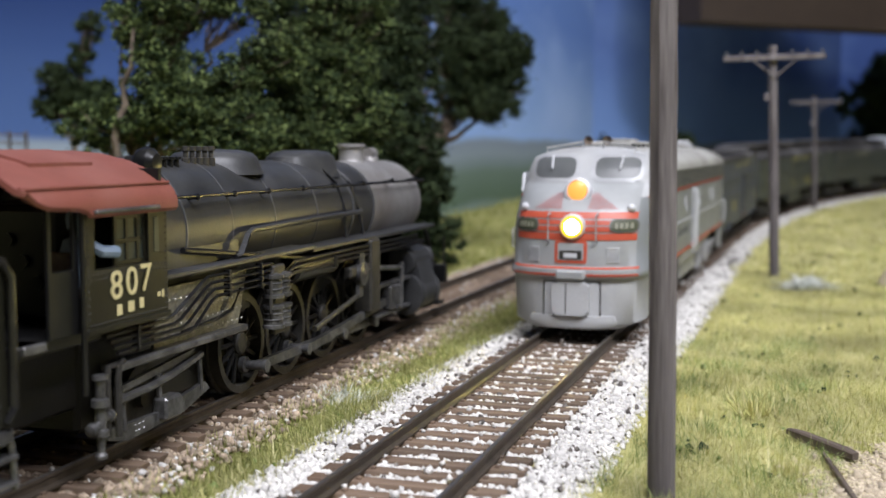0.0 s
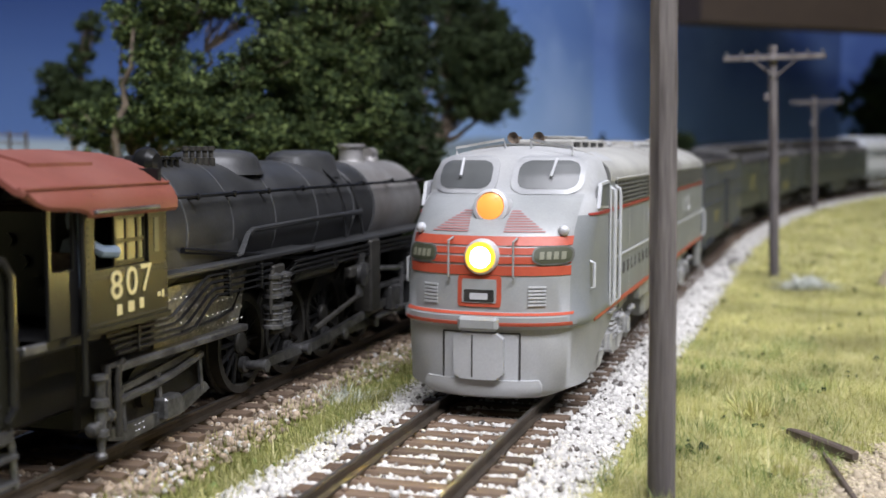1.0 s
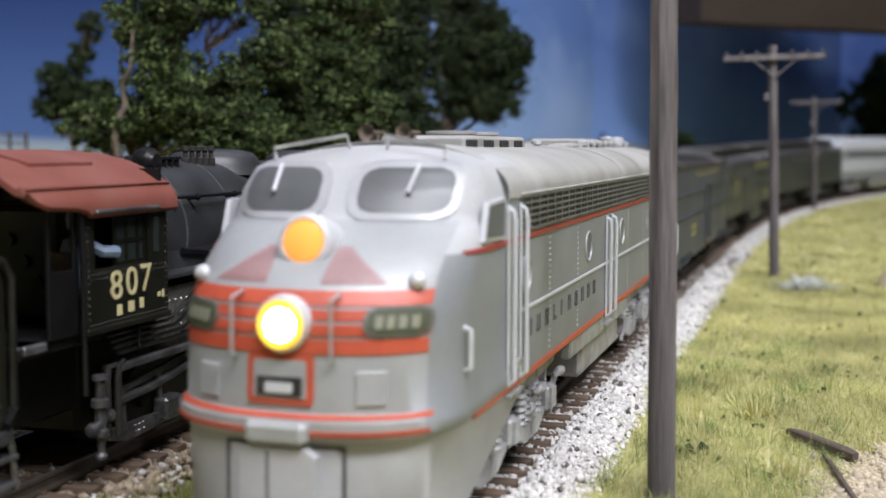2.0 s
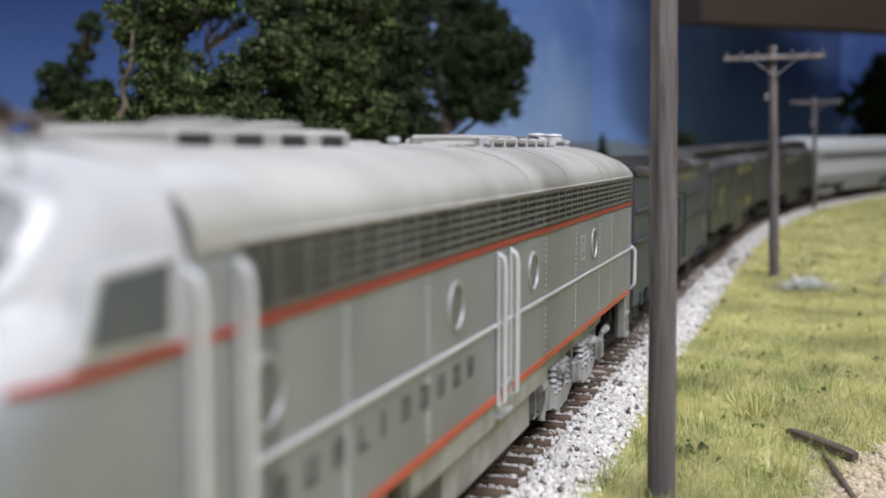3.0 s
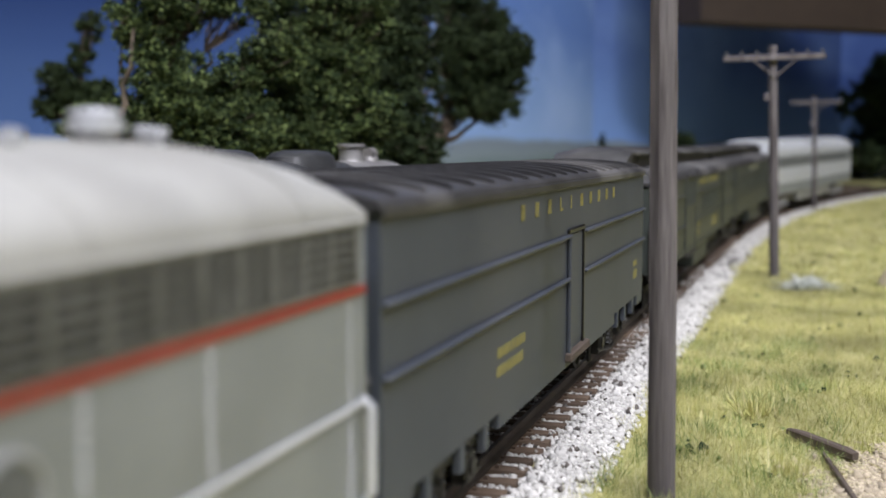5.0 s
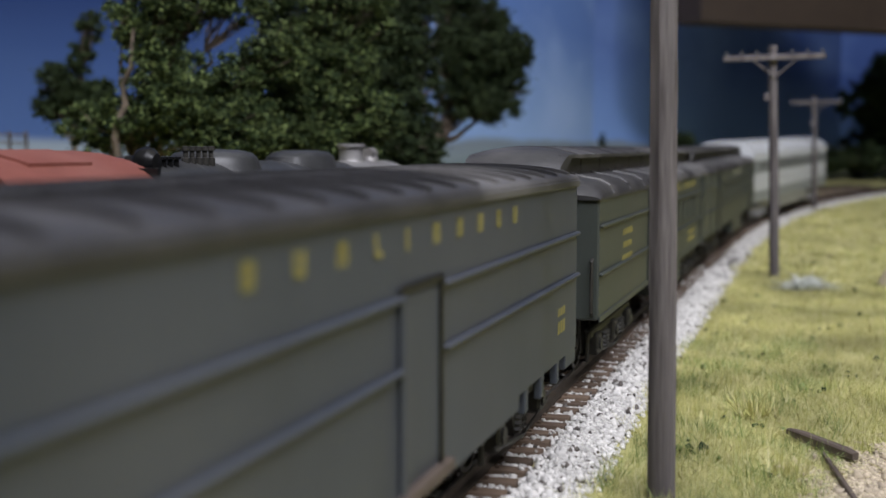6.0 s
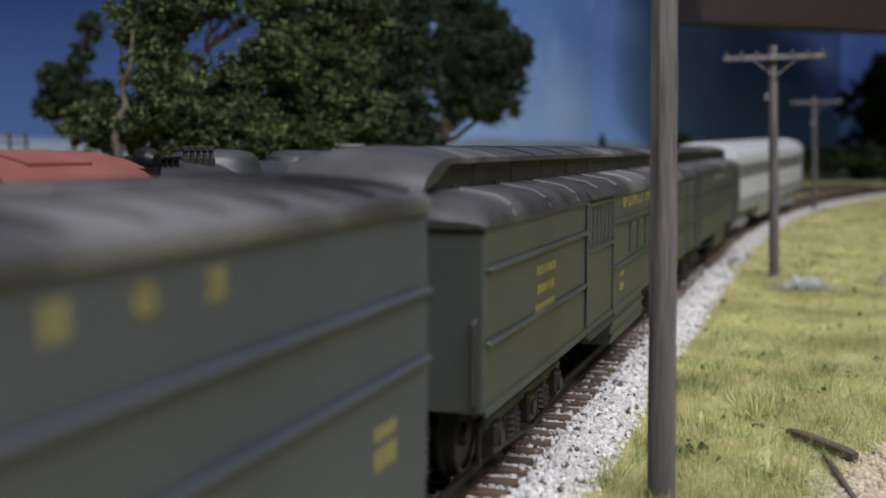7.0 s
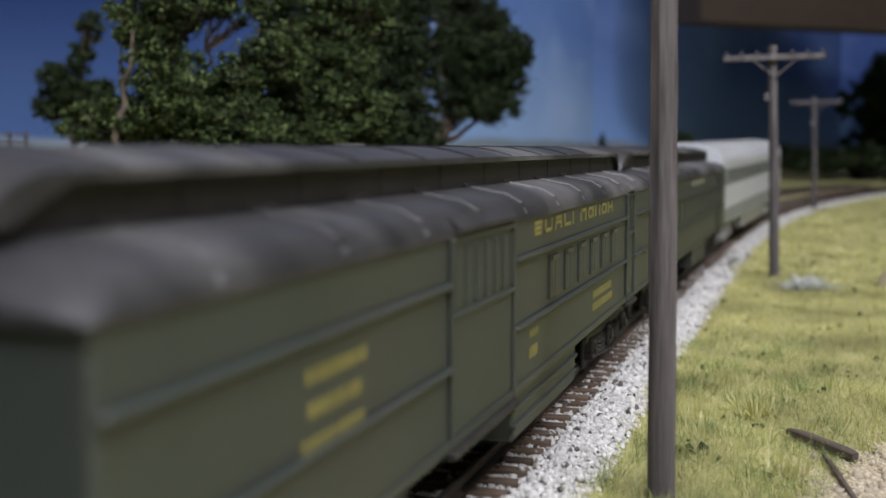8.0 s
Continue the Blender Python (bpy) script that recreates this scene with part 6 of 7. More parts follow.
        bm = B()
        pipe(bm, [(56, s * 14.0, 26.0), (57.5, s * 14.0, 26.6), (61, s * 13.8, 29.8), (63, s * 13.7, 30.4), (90, s * 13.0, 30.6), (118, s * 12.4, 30.7), (121, s * 11.6, 30.8)], 0.55)
        part("feed_pipe", bm, BOILER, e)
        for k in range(3):
            bm = B()
            z = 24.0 - k * 1.15
            pipe(bm, [(70 + k, s * 14.8, 19.5 - k), (72 + k * 0.6, s * 15.4, 21.8 - k * 0.6), (76, s * 15.6, 23.4 - k), (100, s * 15.4, 23.4 - k), (150, s * 15.2, 23.2 - k)], 0.36)
            part("side_pipe", bm, BLACK, e)
    # cab shell
    def cab_side(s):
        ys = sorted((s * (CW - 0.7), s * CW))
        bm = B()
        box(bm, CX0, CX1, *ys, 20.6, 28.6, 0.1)
        box(bm, CX0, CX0 + 2.2, *ys, 28.4, 36.8, 0.1)
        box(bm, 23.2, CX1, *ys, 28.4, 36.8, 0.1)
        box(bm, CX0, CX1, *ys, 35.6, 38.4, 0.1)
        side = part("cab_side", bm, CAB_BLACK, e)
        # sliding window of six panes
        yo = sorted((s * (CW - 0.9), s * (CW - 0.45)))
        bm = B()
        for x in (15.6, 18.4, 21.2, 23.0):
            box(bm, x - 0.35, x + 0.35, *yo, 28.6, 35.8, 0.08)
        for z in (28.9, 32.0, 35.4):
            box(bm, 15.4, 23.2, *yo, z - 0.35, z + 0.35, 0.08)
        wi = part("sash", bm, CAB_BLACK, side)
        bm = B()
        box(bm, 15.6, 23.0, *sorted((s * (CW - 0.75), s * (CW - 0.65))), 28.9, 35.4, 0.02)
        part("pane", bm, CAR_GLASS, wi)
        bm = B()
        box(bm, 8.2, 24.0, *sorted((s * CW, s * (CW + 1.8))), 36.2, 36.8, 0.2)
        part("awning", bm, LOCO_STEEL, side, "grey window awning")
        bm = B()
        box(bm, 24.6, 26.0, *sorted((s * (CW - 0.2), s * (CW + 0.1))), 29.8, 35.0, 0.1)
        part("side_light", bm, CAR_GLASS, side)
        # rivets round the side sheet
        bm = B()
        pts = [(x, z) for x in np.arange(CX0 + 0.8, CX1 - 0.3, 0.95) for z in (21.2, 28.0)] + [(x, z) for z in np.arange(22, 36, 0.95) for x in (CX0 + 0.6, CX1 - 0.6)]
        pts += [(x, 27.3) for x in np.arange(CX0 + 1.2, CX1 - 0.3, 0.95)]
        for x, z in pts:
            hull(bm, [(x + dx, s * (CW + dy), z + dz) for dx, dy, dz in ((-0.2, -0.02, 0), (0.2, -0.02, 0), (0, -0.02, 0.2), (0, -0.02, -0.2), (0, 0.17, 0))])
        part("riveting", bm, CAB_BLACK, side)
        bm = B()
        box(bm, CX0 - 0.2, CX1 + 0.2, *sorted((s * (CW - 1), s * (CW + 0.4))), 19.9, 20.8, 0.15)
        part("cab_sill", bm, CAB_BLACK, side)
        # the rear wing of the cab, set back
        for x0, x1, z0, z1, nm in ((1.2, CX0 - 0.1, 20.2, 29.0, "cab_wing"), (1.2, 2.0, 28.8, 38.0, "wing_post"), (6.6, CX0 - 0.1, 28.8, 38.0, "wing_post")):
            bm = B()
            box(bm, x0, x1, *sorted((s * (CW - 1.6), s * (CW - 1.0))), z0, z1, 0.1)
            part(nm, bm, BLACK, e)
        bm = B()
        box(bm, -3.6, 1.0, *sorted((s * 9, s * (CW - 1.2))), 19.0, 20.2, 0.2)
        part("gangway_step", bm, LOCO_STEEL, e)
        bm = B()
        pipe(bm, [(7.6, s * (CW - 0.4), 36.5), (7.4, s * (CW - 0.2), 30), (7.4, s * (CW - 0.2), 12)], 0.4)
        part("grab_iron", bm, BLACK, e)
        return side
    right = cab_side(-1)
    cab_side(1)
    for txt, x in (("8", 14.7), ("0", 18.5), ("7", 22.1)):
        me = font_mesh(txt, 5.6)
        for v in me.vertices:
            v.co = Vector((v.co.x * MM * 1.1, v.co.y * MM, v.co.z * MM))
        me.materials.append(CREAM)
        ob = new("numeral", me)
        ob.parent = right
        ob.matrix_basis = pose(x * MM, -(CW + 0.12) * MM, (26.0 + 0.04 * (x - 18)) * MM, 90, 0, 0)
        ob["label"] = "cream cab numeral"
    for x, w, hh, z in ((15.4, 1.2, 1.5, 22.5), (18.3, 1.5, 1.5, 22.65), (21.0, 1.1, 1.5, 22.8), (25.7, 0.8, 0.7, 23.5), (26.8, 0.5, 1.1, 23.5)):
        bm = B()
        box(bm, x - w / 2, x + w / 2, -CW - 0.12, -CW, z - hh / 2, z + hh / 2, 0.3)
        part("small_letter_block", bm, CREAM, right)
    bm = B()
    sec = [(-18.2, 36.2), (-18.2, 37.4), (-17.6, 38.8), (-16.4, 40.0), (-14, 41.5), (-10, 43.1), (-5, 44.2), (0, 44.6)]
    sec = sec + [(-y, z) for y, z in sec[-2::-1]]
    inner = [(y * 0.975, z - 0.7) for y, z in sec[::-1]]
    def roof_ring(x, cut):
        return [(x, y, max(z, cut)) for y, z in sec] + [(x, y, max(z, cut - 0.5)) for y, z in inner]
    loft(bm, [roof_ring(x, c) for x, c in ((-5.2, 39.6), (-3.5, 38.4), (-1, 37.6), (5, 37.2), (7.2, 36.7), (7.8, 36.2), (29.6, 36.2))])
    roof = part("cab_roof", bm, ROOF_RED, e, "oxide-red riveted cab roof")
    for s in (-1, 1):
        bm = B()
        pipe(bm, [(-5.0, s * 16.75, 39.9), (29.3, s * 16.75, 39.9)], 0.3, 6)
        part("roof_seam", bm, ROOF_RED, roof)
        bm = B()
        for x in np.arange(8.5, 29, 2.4):
            for z in (37.0, 38.6):
                hull(bm, [(x + dx, s * (18.1 + dy - (0.55 if z > 38 else 0)), z + dz) for dx, dy, dz in ((-0.2, 0, 0), (0.2, 0, 0), (0, 0, 0.2), (0, 0, -0.2), (0, 0.2, 0))])
        part("riveting", bm, ROOF_RED, roof)
    bm = B()
    hull(bm, [(x, y, z) for x in (4, 18) for y, z in ((-11.5, 42.4), (-11.5, 43.0), (-4.5, 44.2), (-4.5, 44.8))])
    part("roof_hatch", bm, ROOF_RED, roof)
    # front wall, floor and dark inside of the cab
    bm = B()
    box(bm, 27.4, 28.3, -16.3, 16.3, 21, 42, 0.1)
    part("cab_front", bm, BLACK, e)
    bm = B()
    box(bm, -4, 28, -15.2, 15.2, 18.5, 20.2, 0.2)
    part("cab_floor", bm, BLACK, e)
    bm = B()
    box(bm, 14, 27.3, -9, 9, 20.3, 37, 1.0)
    for k in range(5):
        cyl(bm, (13.4, -5 + k * 2.4, 26 + (k % 3) * 3), (14.2, -5 + k * 2.4, 26 + (k % 3) * 3), 1.0, seg=10)
    part("backhead", bm, BLACK, e)
    bm = B()
    box(bm, 9, 14, -15.0, -10, 24.8, 26.0, 0.4)
    box(bm, 8.4, 9.2, -15.0, -10, 25, 31, 0.3)
    part("cab_seat", bm, BARK, e)
    # pipes under the cab, firebox sheet and ashpan beam
    for s in (-1, 1):
        for k in range(4):
            bm = B()
            pipe(bm, [(67 - k * 0.4, s * 15.4, 24.0 - k * 1.15), (43 + k * 1.0, s * 15.6, 24.1 - k * 1.15), (41 + k * 1.0, s * 15.6, 23.4 - k * 1.15), (32.0 + k * 2.2, s * 15.6, 19.4 - k * 0.95), (30.0 + k * 2.2, s * 15.6, 18.9 - k * 0.95), (14 + k * 0.9, s * 15.6, 18.9 - k * 0.95)], 0.3)
            part("lubricator_pipe", bm, BLACK, e)
            for x in (62, 50, 22):
                zz = float(np.interp(x, [14, 30, 43, 67], [18.9 - k * 0.95, 18.9 - k * 0.95, 24.1 - k * 1.15, 24.0 - k * 1.15]))
                bm = B()
                box(bm, x - 0.4, x + 0.4, *sorted((s * 14.8, s * 16.1)), zz - 0.5, zz + 0.5, 0.1)
                part("pipe_clip", bm, BLACK, e)
        bm = B()
        hull(bm, [(x, s * y, z) for x, z in ((29.5, 14.4), (57, 14.4), (60.5, 23.4), (30.5, 23.4)) for y in (13.0, 13.6)])
        sh = part("ashpan_sheet", bm, ASHPAN, e, "pale speckled firebox side sheet")
        bm = B()
        for x in np.arange(31, 59, 1.7):
            for z in (15.2, 17.2, 19.2, 21.2):
                hull(bm, [(x + dx, s * (13.6 + dy), z + dz) for dx, dy, dz in ((-0.25, 0, 0), (0.25, 0, 0), (0, 0, 0.25), (0, 0, -0.25), (0, 0.2, 0))])
        part("riveting", bm, PALE_RIVET, sh)
        bm = B()
        pipe(bm, [(56.5, s * 14.4, 20.5), (53, s * 14.6, 17.4), (47, s * 14.8, 16.6), (36, s * 14.8, 16.0)], 0.35)
        part("drain_pipe", bm, BLACK, e)
        bm = B()
        box(bm, 17, 57, *sorted((s * 12.5, s * 15.6)), 13.2, 14.4, 0.25)
        part("ashpan_beam", bm, LOCO_STEEL, e)
        bm = B()
        for x, z1 in ((14.5, 4.5), (17.2, 4.0)):
            pipe(bm, [(19, s * 15.0, 14.6), (x + 0.4, s * 15.2, 14.2), (x, s * 15.3, 12.6), (x, s * 15.3, z1)], 0.55)
        part("injector_pipe", bm, DARK_METAL, e)
        bm = B()
        turned(bm, (12.3, s * 15.6, 2.0), (0, 0, 1), [(0, 0.8), (0.5, 0.9), (0.9, 0.5), (3.0, 0.65), (3.2, 1.1), (4.0, 1.1), (4.2, 0.75), (7.2, 0.8), (7.4, 1.3), (8.4, 1.25), (8.6, 0.7), (11, 0.75), (11.2, 1.2), (11.8, 1.1), (11.9, 0.2)], 14)
        turned(bm, (12.3, s * 15.6, 7.0), (-1, 0, -0.25), [(0, 0.7), (1.6, 0.6), (1.8, 0.95), (2.6, 0.9), (2.8, 0.3)], 12)
        turned(bm, (12.3, s * 15.6, 7.6), (1, 0, 0), [(0, 0.7), (1.8, 0.6), (2.0, 0.95), (2.6, 0.9), (2.7, 0.3)], 12)
        part("injector", bm, LOCO_STEEL, e, "grey cast injector")
        # trailing truck
        bm = B()
        pipe(bm, [(20, s * 13.4, 8.4), (28, s * 13.6, 8.8), (36, s * 13.6, 9.8), (44, s * 13.4, 11.2)], 0.7)
        hull(bm, [(x, s * y, z) for x, z in ((20, 10.2), (42, 12.4), (42, 11.4), (20, 9.2)) for y in (12.6, 13.4)])
        hull(bm, [(x, s * y, z) for x, z in ((17, 4.6), (30, 4.4), (30, 2.4), (22, 2.0), (17, 3.2)) for y in (12.8, 13.6)])
        hull(bm, [(x, s * y, z) for x, z in ((29, 4.2), (45, 6.4), (46.5, 5.0), (38, 2.8), (29, 2.4)) for y in (12.8, 13.6)])
        box(bm, 30.5, 35.5, *sorted((s * 12.4, s * 15.0)), 3.0, 6.6, 0.4)
        for x, z in ((21, 10.0), (31, 10.4), (43.5, 11.6)):
            pipe(bm, [(x, s * 13.3, z), (x + 0.3, s * 13.5, z - 6.4)], 0.45)
        for k in range(6):
            hull(bm, [(24 + 1.1 * (k % 3) + dx, s * (13.6 + dy), 3.0 + 0.9 * (k // 3) + dz) for dx, dy, dz in ((-0.2, 0, 0), (0.2, 0, 0), (0, 0, 0.2), (0, 0, -0.2), (0, 0.2, 0))])
        part("trailing_truck_frame", bm, LOCO_STEEL, e, "grimy trailing truck frame")
        bm = B()
        turned(bm, (33, s * 7.0, 5.8), (0, s, 0), [(0, 6.4), (0.6, 6.4), (0.7, 5.8), (2.5, 5.7), (2.5, 4.6), (1.8, 4.4), (1.8, 1.6), (2.8, 1.4), (2.9, 0.2)], 26)
        part("trailing_wheel", bm, DARK_METAL, e)
        bm = B()
        turned(bm, (163, s * 7.0, 5.0), (0, s, 0), [(0, 5.5), (0.6, 5.5), (0.7, 5.0), (2.5, 4.9), (2.5, 4.0), (1.8, 3.8), (1.8, 1.6), (2.8, 1.4), (2.9, 0.2)], 26)
        part("pilot_wheel", bm, DARK_METAL, e)
        crank = math.radians(-78)
        for x in (66, 85, 104, 123):
            driver(e, x, 9.2, s, crank)
        cx, cz = 4.3 * math.cos(crank), 9.2 + 4.3 * math.sin(crank)
        bm = B()
        for a, b in ((66, 85), (85, 104), (104, 123)):
            hull(bm, [(x + cx, s * y, cz + dz) for x, dz in ((a, -0.9), (a, 0.9), (b, -0.9), (b, 0.9)) for y in (11.8, 12.8)])
        part("side_rod", bm, LOCO_STEEL, e, "worn steel side rod")
        bm = B()
        hull(bm, [(x, s * y, z) for x, z in ((85 + cx, cz - 0.9), (85 + cx, cz + 0.9), (134, 9.8), (134, 8.2)) for y in (13.2, 14.2)])
        part("main_rod", bm, LOCO_STEEL, e)
        # crosshead, guides, valve gear
        bm = B()
        box(bm, 131, 138, *sorted((s * 12.6, s * 15.2)), 6.6, 12.4, 0.4)
        part("crosshead", bm, LOCO_STEEL, e)
        bm = B()
        box(bm, 122, 149, *sorted((s * 12.8, s * 14.6)), 12.4, 13.4, 0.2)
        box(bm, 122, 149, *sorted((s * 12.8, s * 14.6)), 5.6, 6.4, 0.2)
        part("crosshead_guide", bm, LOCO_STEEL, e)
        bm = B()
        box(bm, 116, 122, *sorted((s * 11.5, s * 16.0)), 8, 24.6, 0.5)
        box(bm, 105, 122, *sorted((s * 13.6, s * 15.6)), 17.0, 19.4, 0.4)
        part("guide_yoke", bm, DARK_METAL, e)
        bm = B()
        hull(bm, [(x, s * y, z) for x, z in ((109, 12.5), (111.5, 12.5), (112.5, 22), (109.5, 22)) for y in (15, 15.8)])
        turned(bm, (110.8, s * 14.8, 17.5), (0, s, 0), [(0, 2.6), (1.6, 2.6), (1.8, 1.2), (2.2, 0.2)], 14)
        part("link", bm, LOCO_STEEL, e)
        bm = B()
        cyl(bm, (86, s * 15.4, 9.0), (110, s * 15.4, 13.0), 0.6, 0.5, 8)
        part("eccentric_rod", bm, DARK_METAL, e)
        bm = B()
        cyl(bm, (111, s * 15.2, 18.5), (140, s * 14.8, 16.0), 0.6, 0.6, 8)
        part("radius_rod", bm, LOCO_STEEL, e)
        bm = B()
        cyl(bm, (139, s * 15.0, 17.4), (138, s * 15.2, 6.4), 0.6, 0.5, 8)
        cyl(bm, (138, s * 15.2, 6.6), (134, s * 15.4, 7.2), 0.5, 0.5, 8)
        part("combination_lever", bm, LOCO_STEEL, e)
        bm = B()
        cyl(bm, (96, s * 15.3, 23), (96, s * 15.3, 20.5), 0.9, 0.9, 8)
        pipe(bm, [(40, s * 12.8, 28.6), (96, s * 15.0, 22.0)], 0.5)
        part("reverse_rod", bm, BLACK, e)
        # cylinder and valve chest
        bm = B()
        turned(bm, (147, s * 12.6, 8.4), (1, 0, 0), [(0, 4.2), (0.1, 5.2), (1.4, 5.4), (1.6, 4.9), (13.2, 4.9), (13.4, 5.4), (14.6, 5.2), (15.2, 4.0), (15.3, 0.2)], 26)
        turned(bm, (146, s * 12.4, 16.6), (1, 0, 0), [(0, 2.4), (0.1, 3.2), (1.2, 3.4), (1.4, 3.0), (15.2, 3.0), (15.4, 3.4), (16.4, 3.2), (17, 2.2), (17.1, 0.2)], 22)
        hull(bm, [(x, s * y, z) for x in (149, 160) for y, z in ((8, 4), (8, 22), (14.6, 19), (16.8, 12), (17.2, 8))])
        part("cylinder", bm, BOILER, e)
        # steps and pilot brackets
        bm = B()
        pipe(bm, [(168, s * 11, 25), (176, s * 11, 13)], 0.6)
        pipe(bm, [(176.5, s * 14, 12), (176.5, s * 14, 21)], 0.3)
        part("pilot_brace", bm, BLACK, e)
        # air tank under the running board
        if s > 0:
            continue
        for z0 in (17.6, 12.0):
            bm = B()
            for dx in (-1.7, 1.7):
                turned(bm, (69 + dx, s * 15.4, z0), (0, 0, 1), [(0, 1.5), (0.1, 2.1), (0.7, 2.1), (0.8, 1.75), (1.6, 1.75), (1.7, 1.95), (1.9, 1.75), (2.7, 1.75), (2.8, 1.95), (3.0, 1.75), (3.6, 1.75), (3.7, 2.1), (4.3, 2.1), (4.4, 1.5), (4.8, 0.3)], 14)
            part("air_pump_cylinder", bm, LOCO_STEEL, e, "grey finned air pump")
        bm = B()
        box(bm, 66.6, 71.4, -16.0, -14.6, 10.8, 23.6, 0.3)
        for x in (67, 69.6, 71.2):
            pipe(bm, [(x, -15.6, 16.2), (x, -15.6, 18.0)], 0.45)
        pipe(bm, [(66.2, -15.8, 12), (65.6, -15.8, 15), (65.6, -15.8, 20), (66.5, -15.6, 22.8)], 0.4)
        part("air_pump_bracket", bm, DARK_METAL, e)
        bm = B()
        turned(bm, (78, -13.0, 21.4), (1, 0, 0), [(0, 0.4), (0.4, 2.0), (1.2, 2.6), (20, 2.6), (20.8, 2.0), (21.2, 0.3)], 20)
        part("air_tank", bm, BLACK, e)
    bm = B()
    box(bm, 2, 29, -6.0, 6.0, 6.5, 18.4, 0.5)
    part("cab_underframe", bm, BLACK, e)
    bm = B()
    box(bm, 20, 58, -6.4, 6.4, 2.6, 18, 0.8)
    part("ashpan", bm, BLACK, e)
    bm = B()
    box(bm, 52, 160, -5.5, 5.5, 6, 20, 0.6)
    part("main_frame", bm, BLACK, e)
    bm = B()
    box(bm, 174, 177, -15, 15, 8.4, 13.4, 0.3)
    box(bm, 164, 176, -12, 12, 12.8, 13.8, 0.2)
    part("pilot_beam", bm, BLACK, e)
    bm = B()
    for k in range(13):
        y = -12 + k * 2.0
        hull(bm, [(177 + dx, y + dy, 8.6) for dx in (0, 1) for dy in (-0.4, 0.4)] + [(181 - abs(y) * 0.25 + dx, y * 0.95 + dy, 2.2) for dx in (0, 1) for dy in (-0.4, 0.4)])
    box(bm, 177, 182, -12.5, 12.5, 1.8, 2.8, 0.2)
    part("pilot_grid", bm, BLACK, e)
    bm = B()
    box(bm, 176.5, 184, -1.5, 1.5, 8.4, 11.4, 0.4)
    part("coupler", bm, DARK_METAL, e)
    bm = B()
    box(bm, 164, 175, -9, 9, 19.0, 20.2, 0.2)
    hull(bm, [(x, y, z) for x, z in ((150, 21), (166, 21), (162, 13), (150, 13)) for y in (-8, 8)])
    part("saddle", bm, BLACK, e)
    return e


STEAM = steam()


def figurine(label, m, torso, arm):
    """A painted figure as one plain shape."""
    bm = B()
    turned(bm, (0, 0, 0), (0, 0, 1), [(0, 1.5), (2.0, 2.0), (5.0, 2.3), (6.4, 1.9), (6.9, 0.8), (7.6, 0.8), (8.0, 1.3), (9.4, 1.5), (10.4, 1.1), (10.7, 0.2)], 14)
    pipe(bm, arm, 0.85, 8)
    ob = tagged(part("figurine", bm, torso), label, "figurine")
    ob.matrix_world = m
    return ob


figurine("blue painted plastic figurine seated in the cab", SIDING_POSE @ pose(0.0125, -0.0125, 0.026), FIGURE, [(0, -1.4, 6.0), (0.8, -3.4, 4.8), (3.2, -4.2, 4.6)])
figurine("pale painted plastic figurine standing on the tender", SIDING_POSE @ pose(-0.0125, -0.0115, 0.0265), WHITE_TRIM, [(0.6, -1.6, 6.0), (2.2, -3.4, 4.4), (3.6, -4.6, 3.0)])


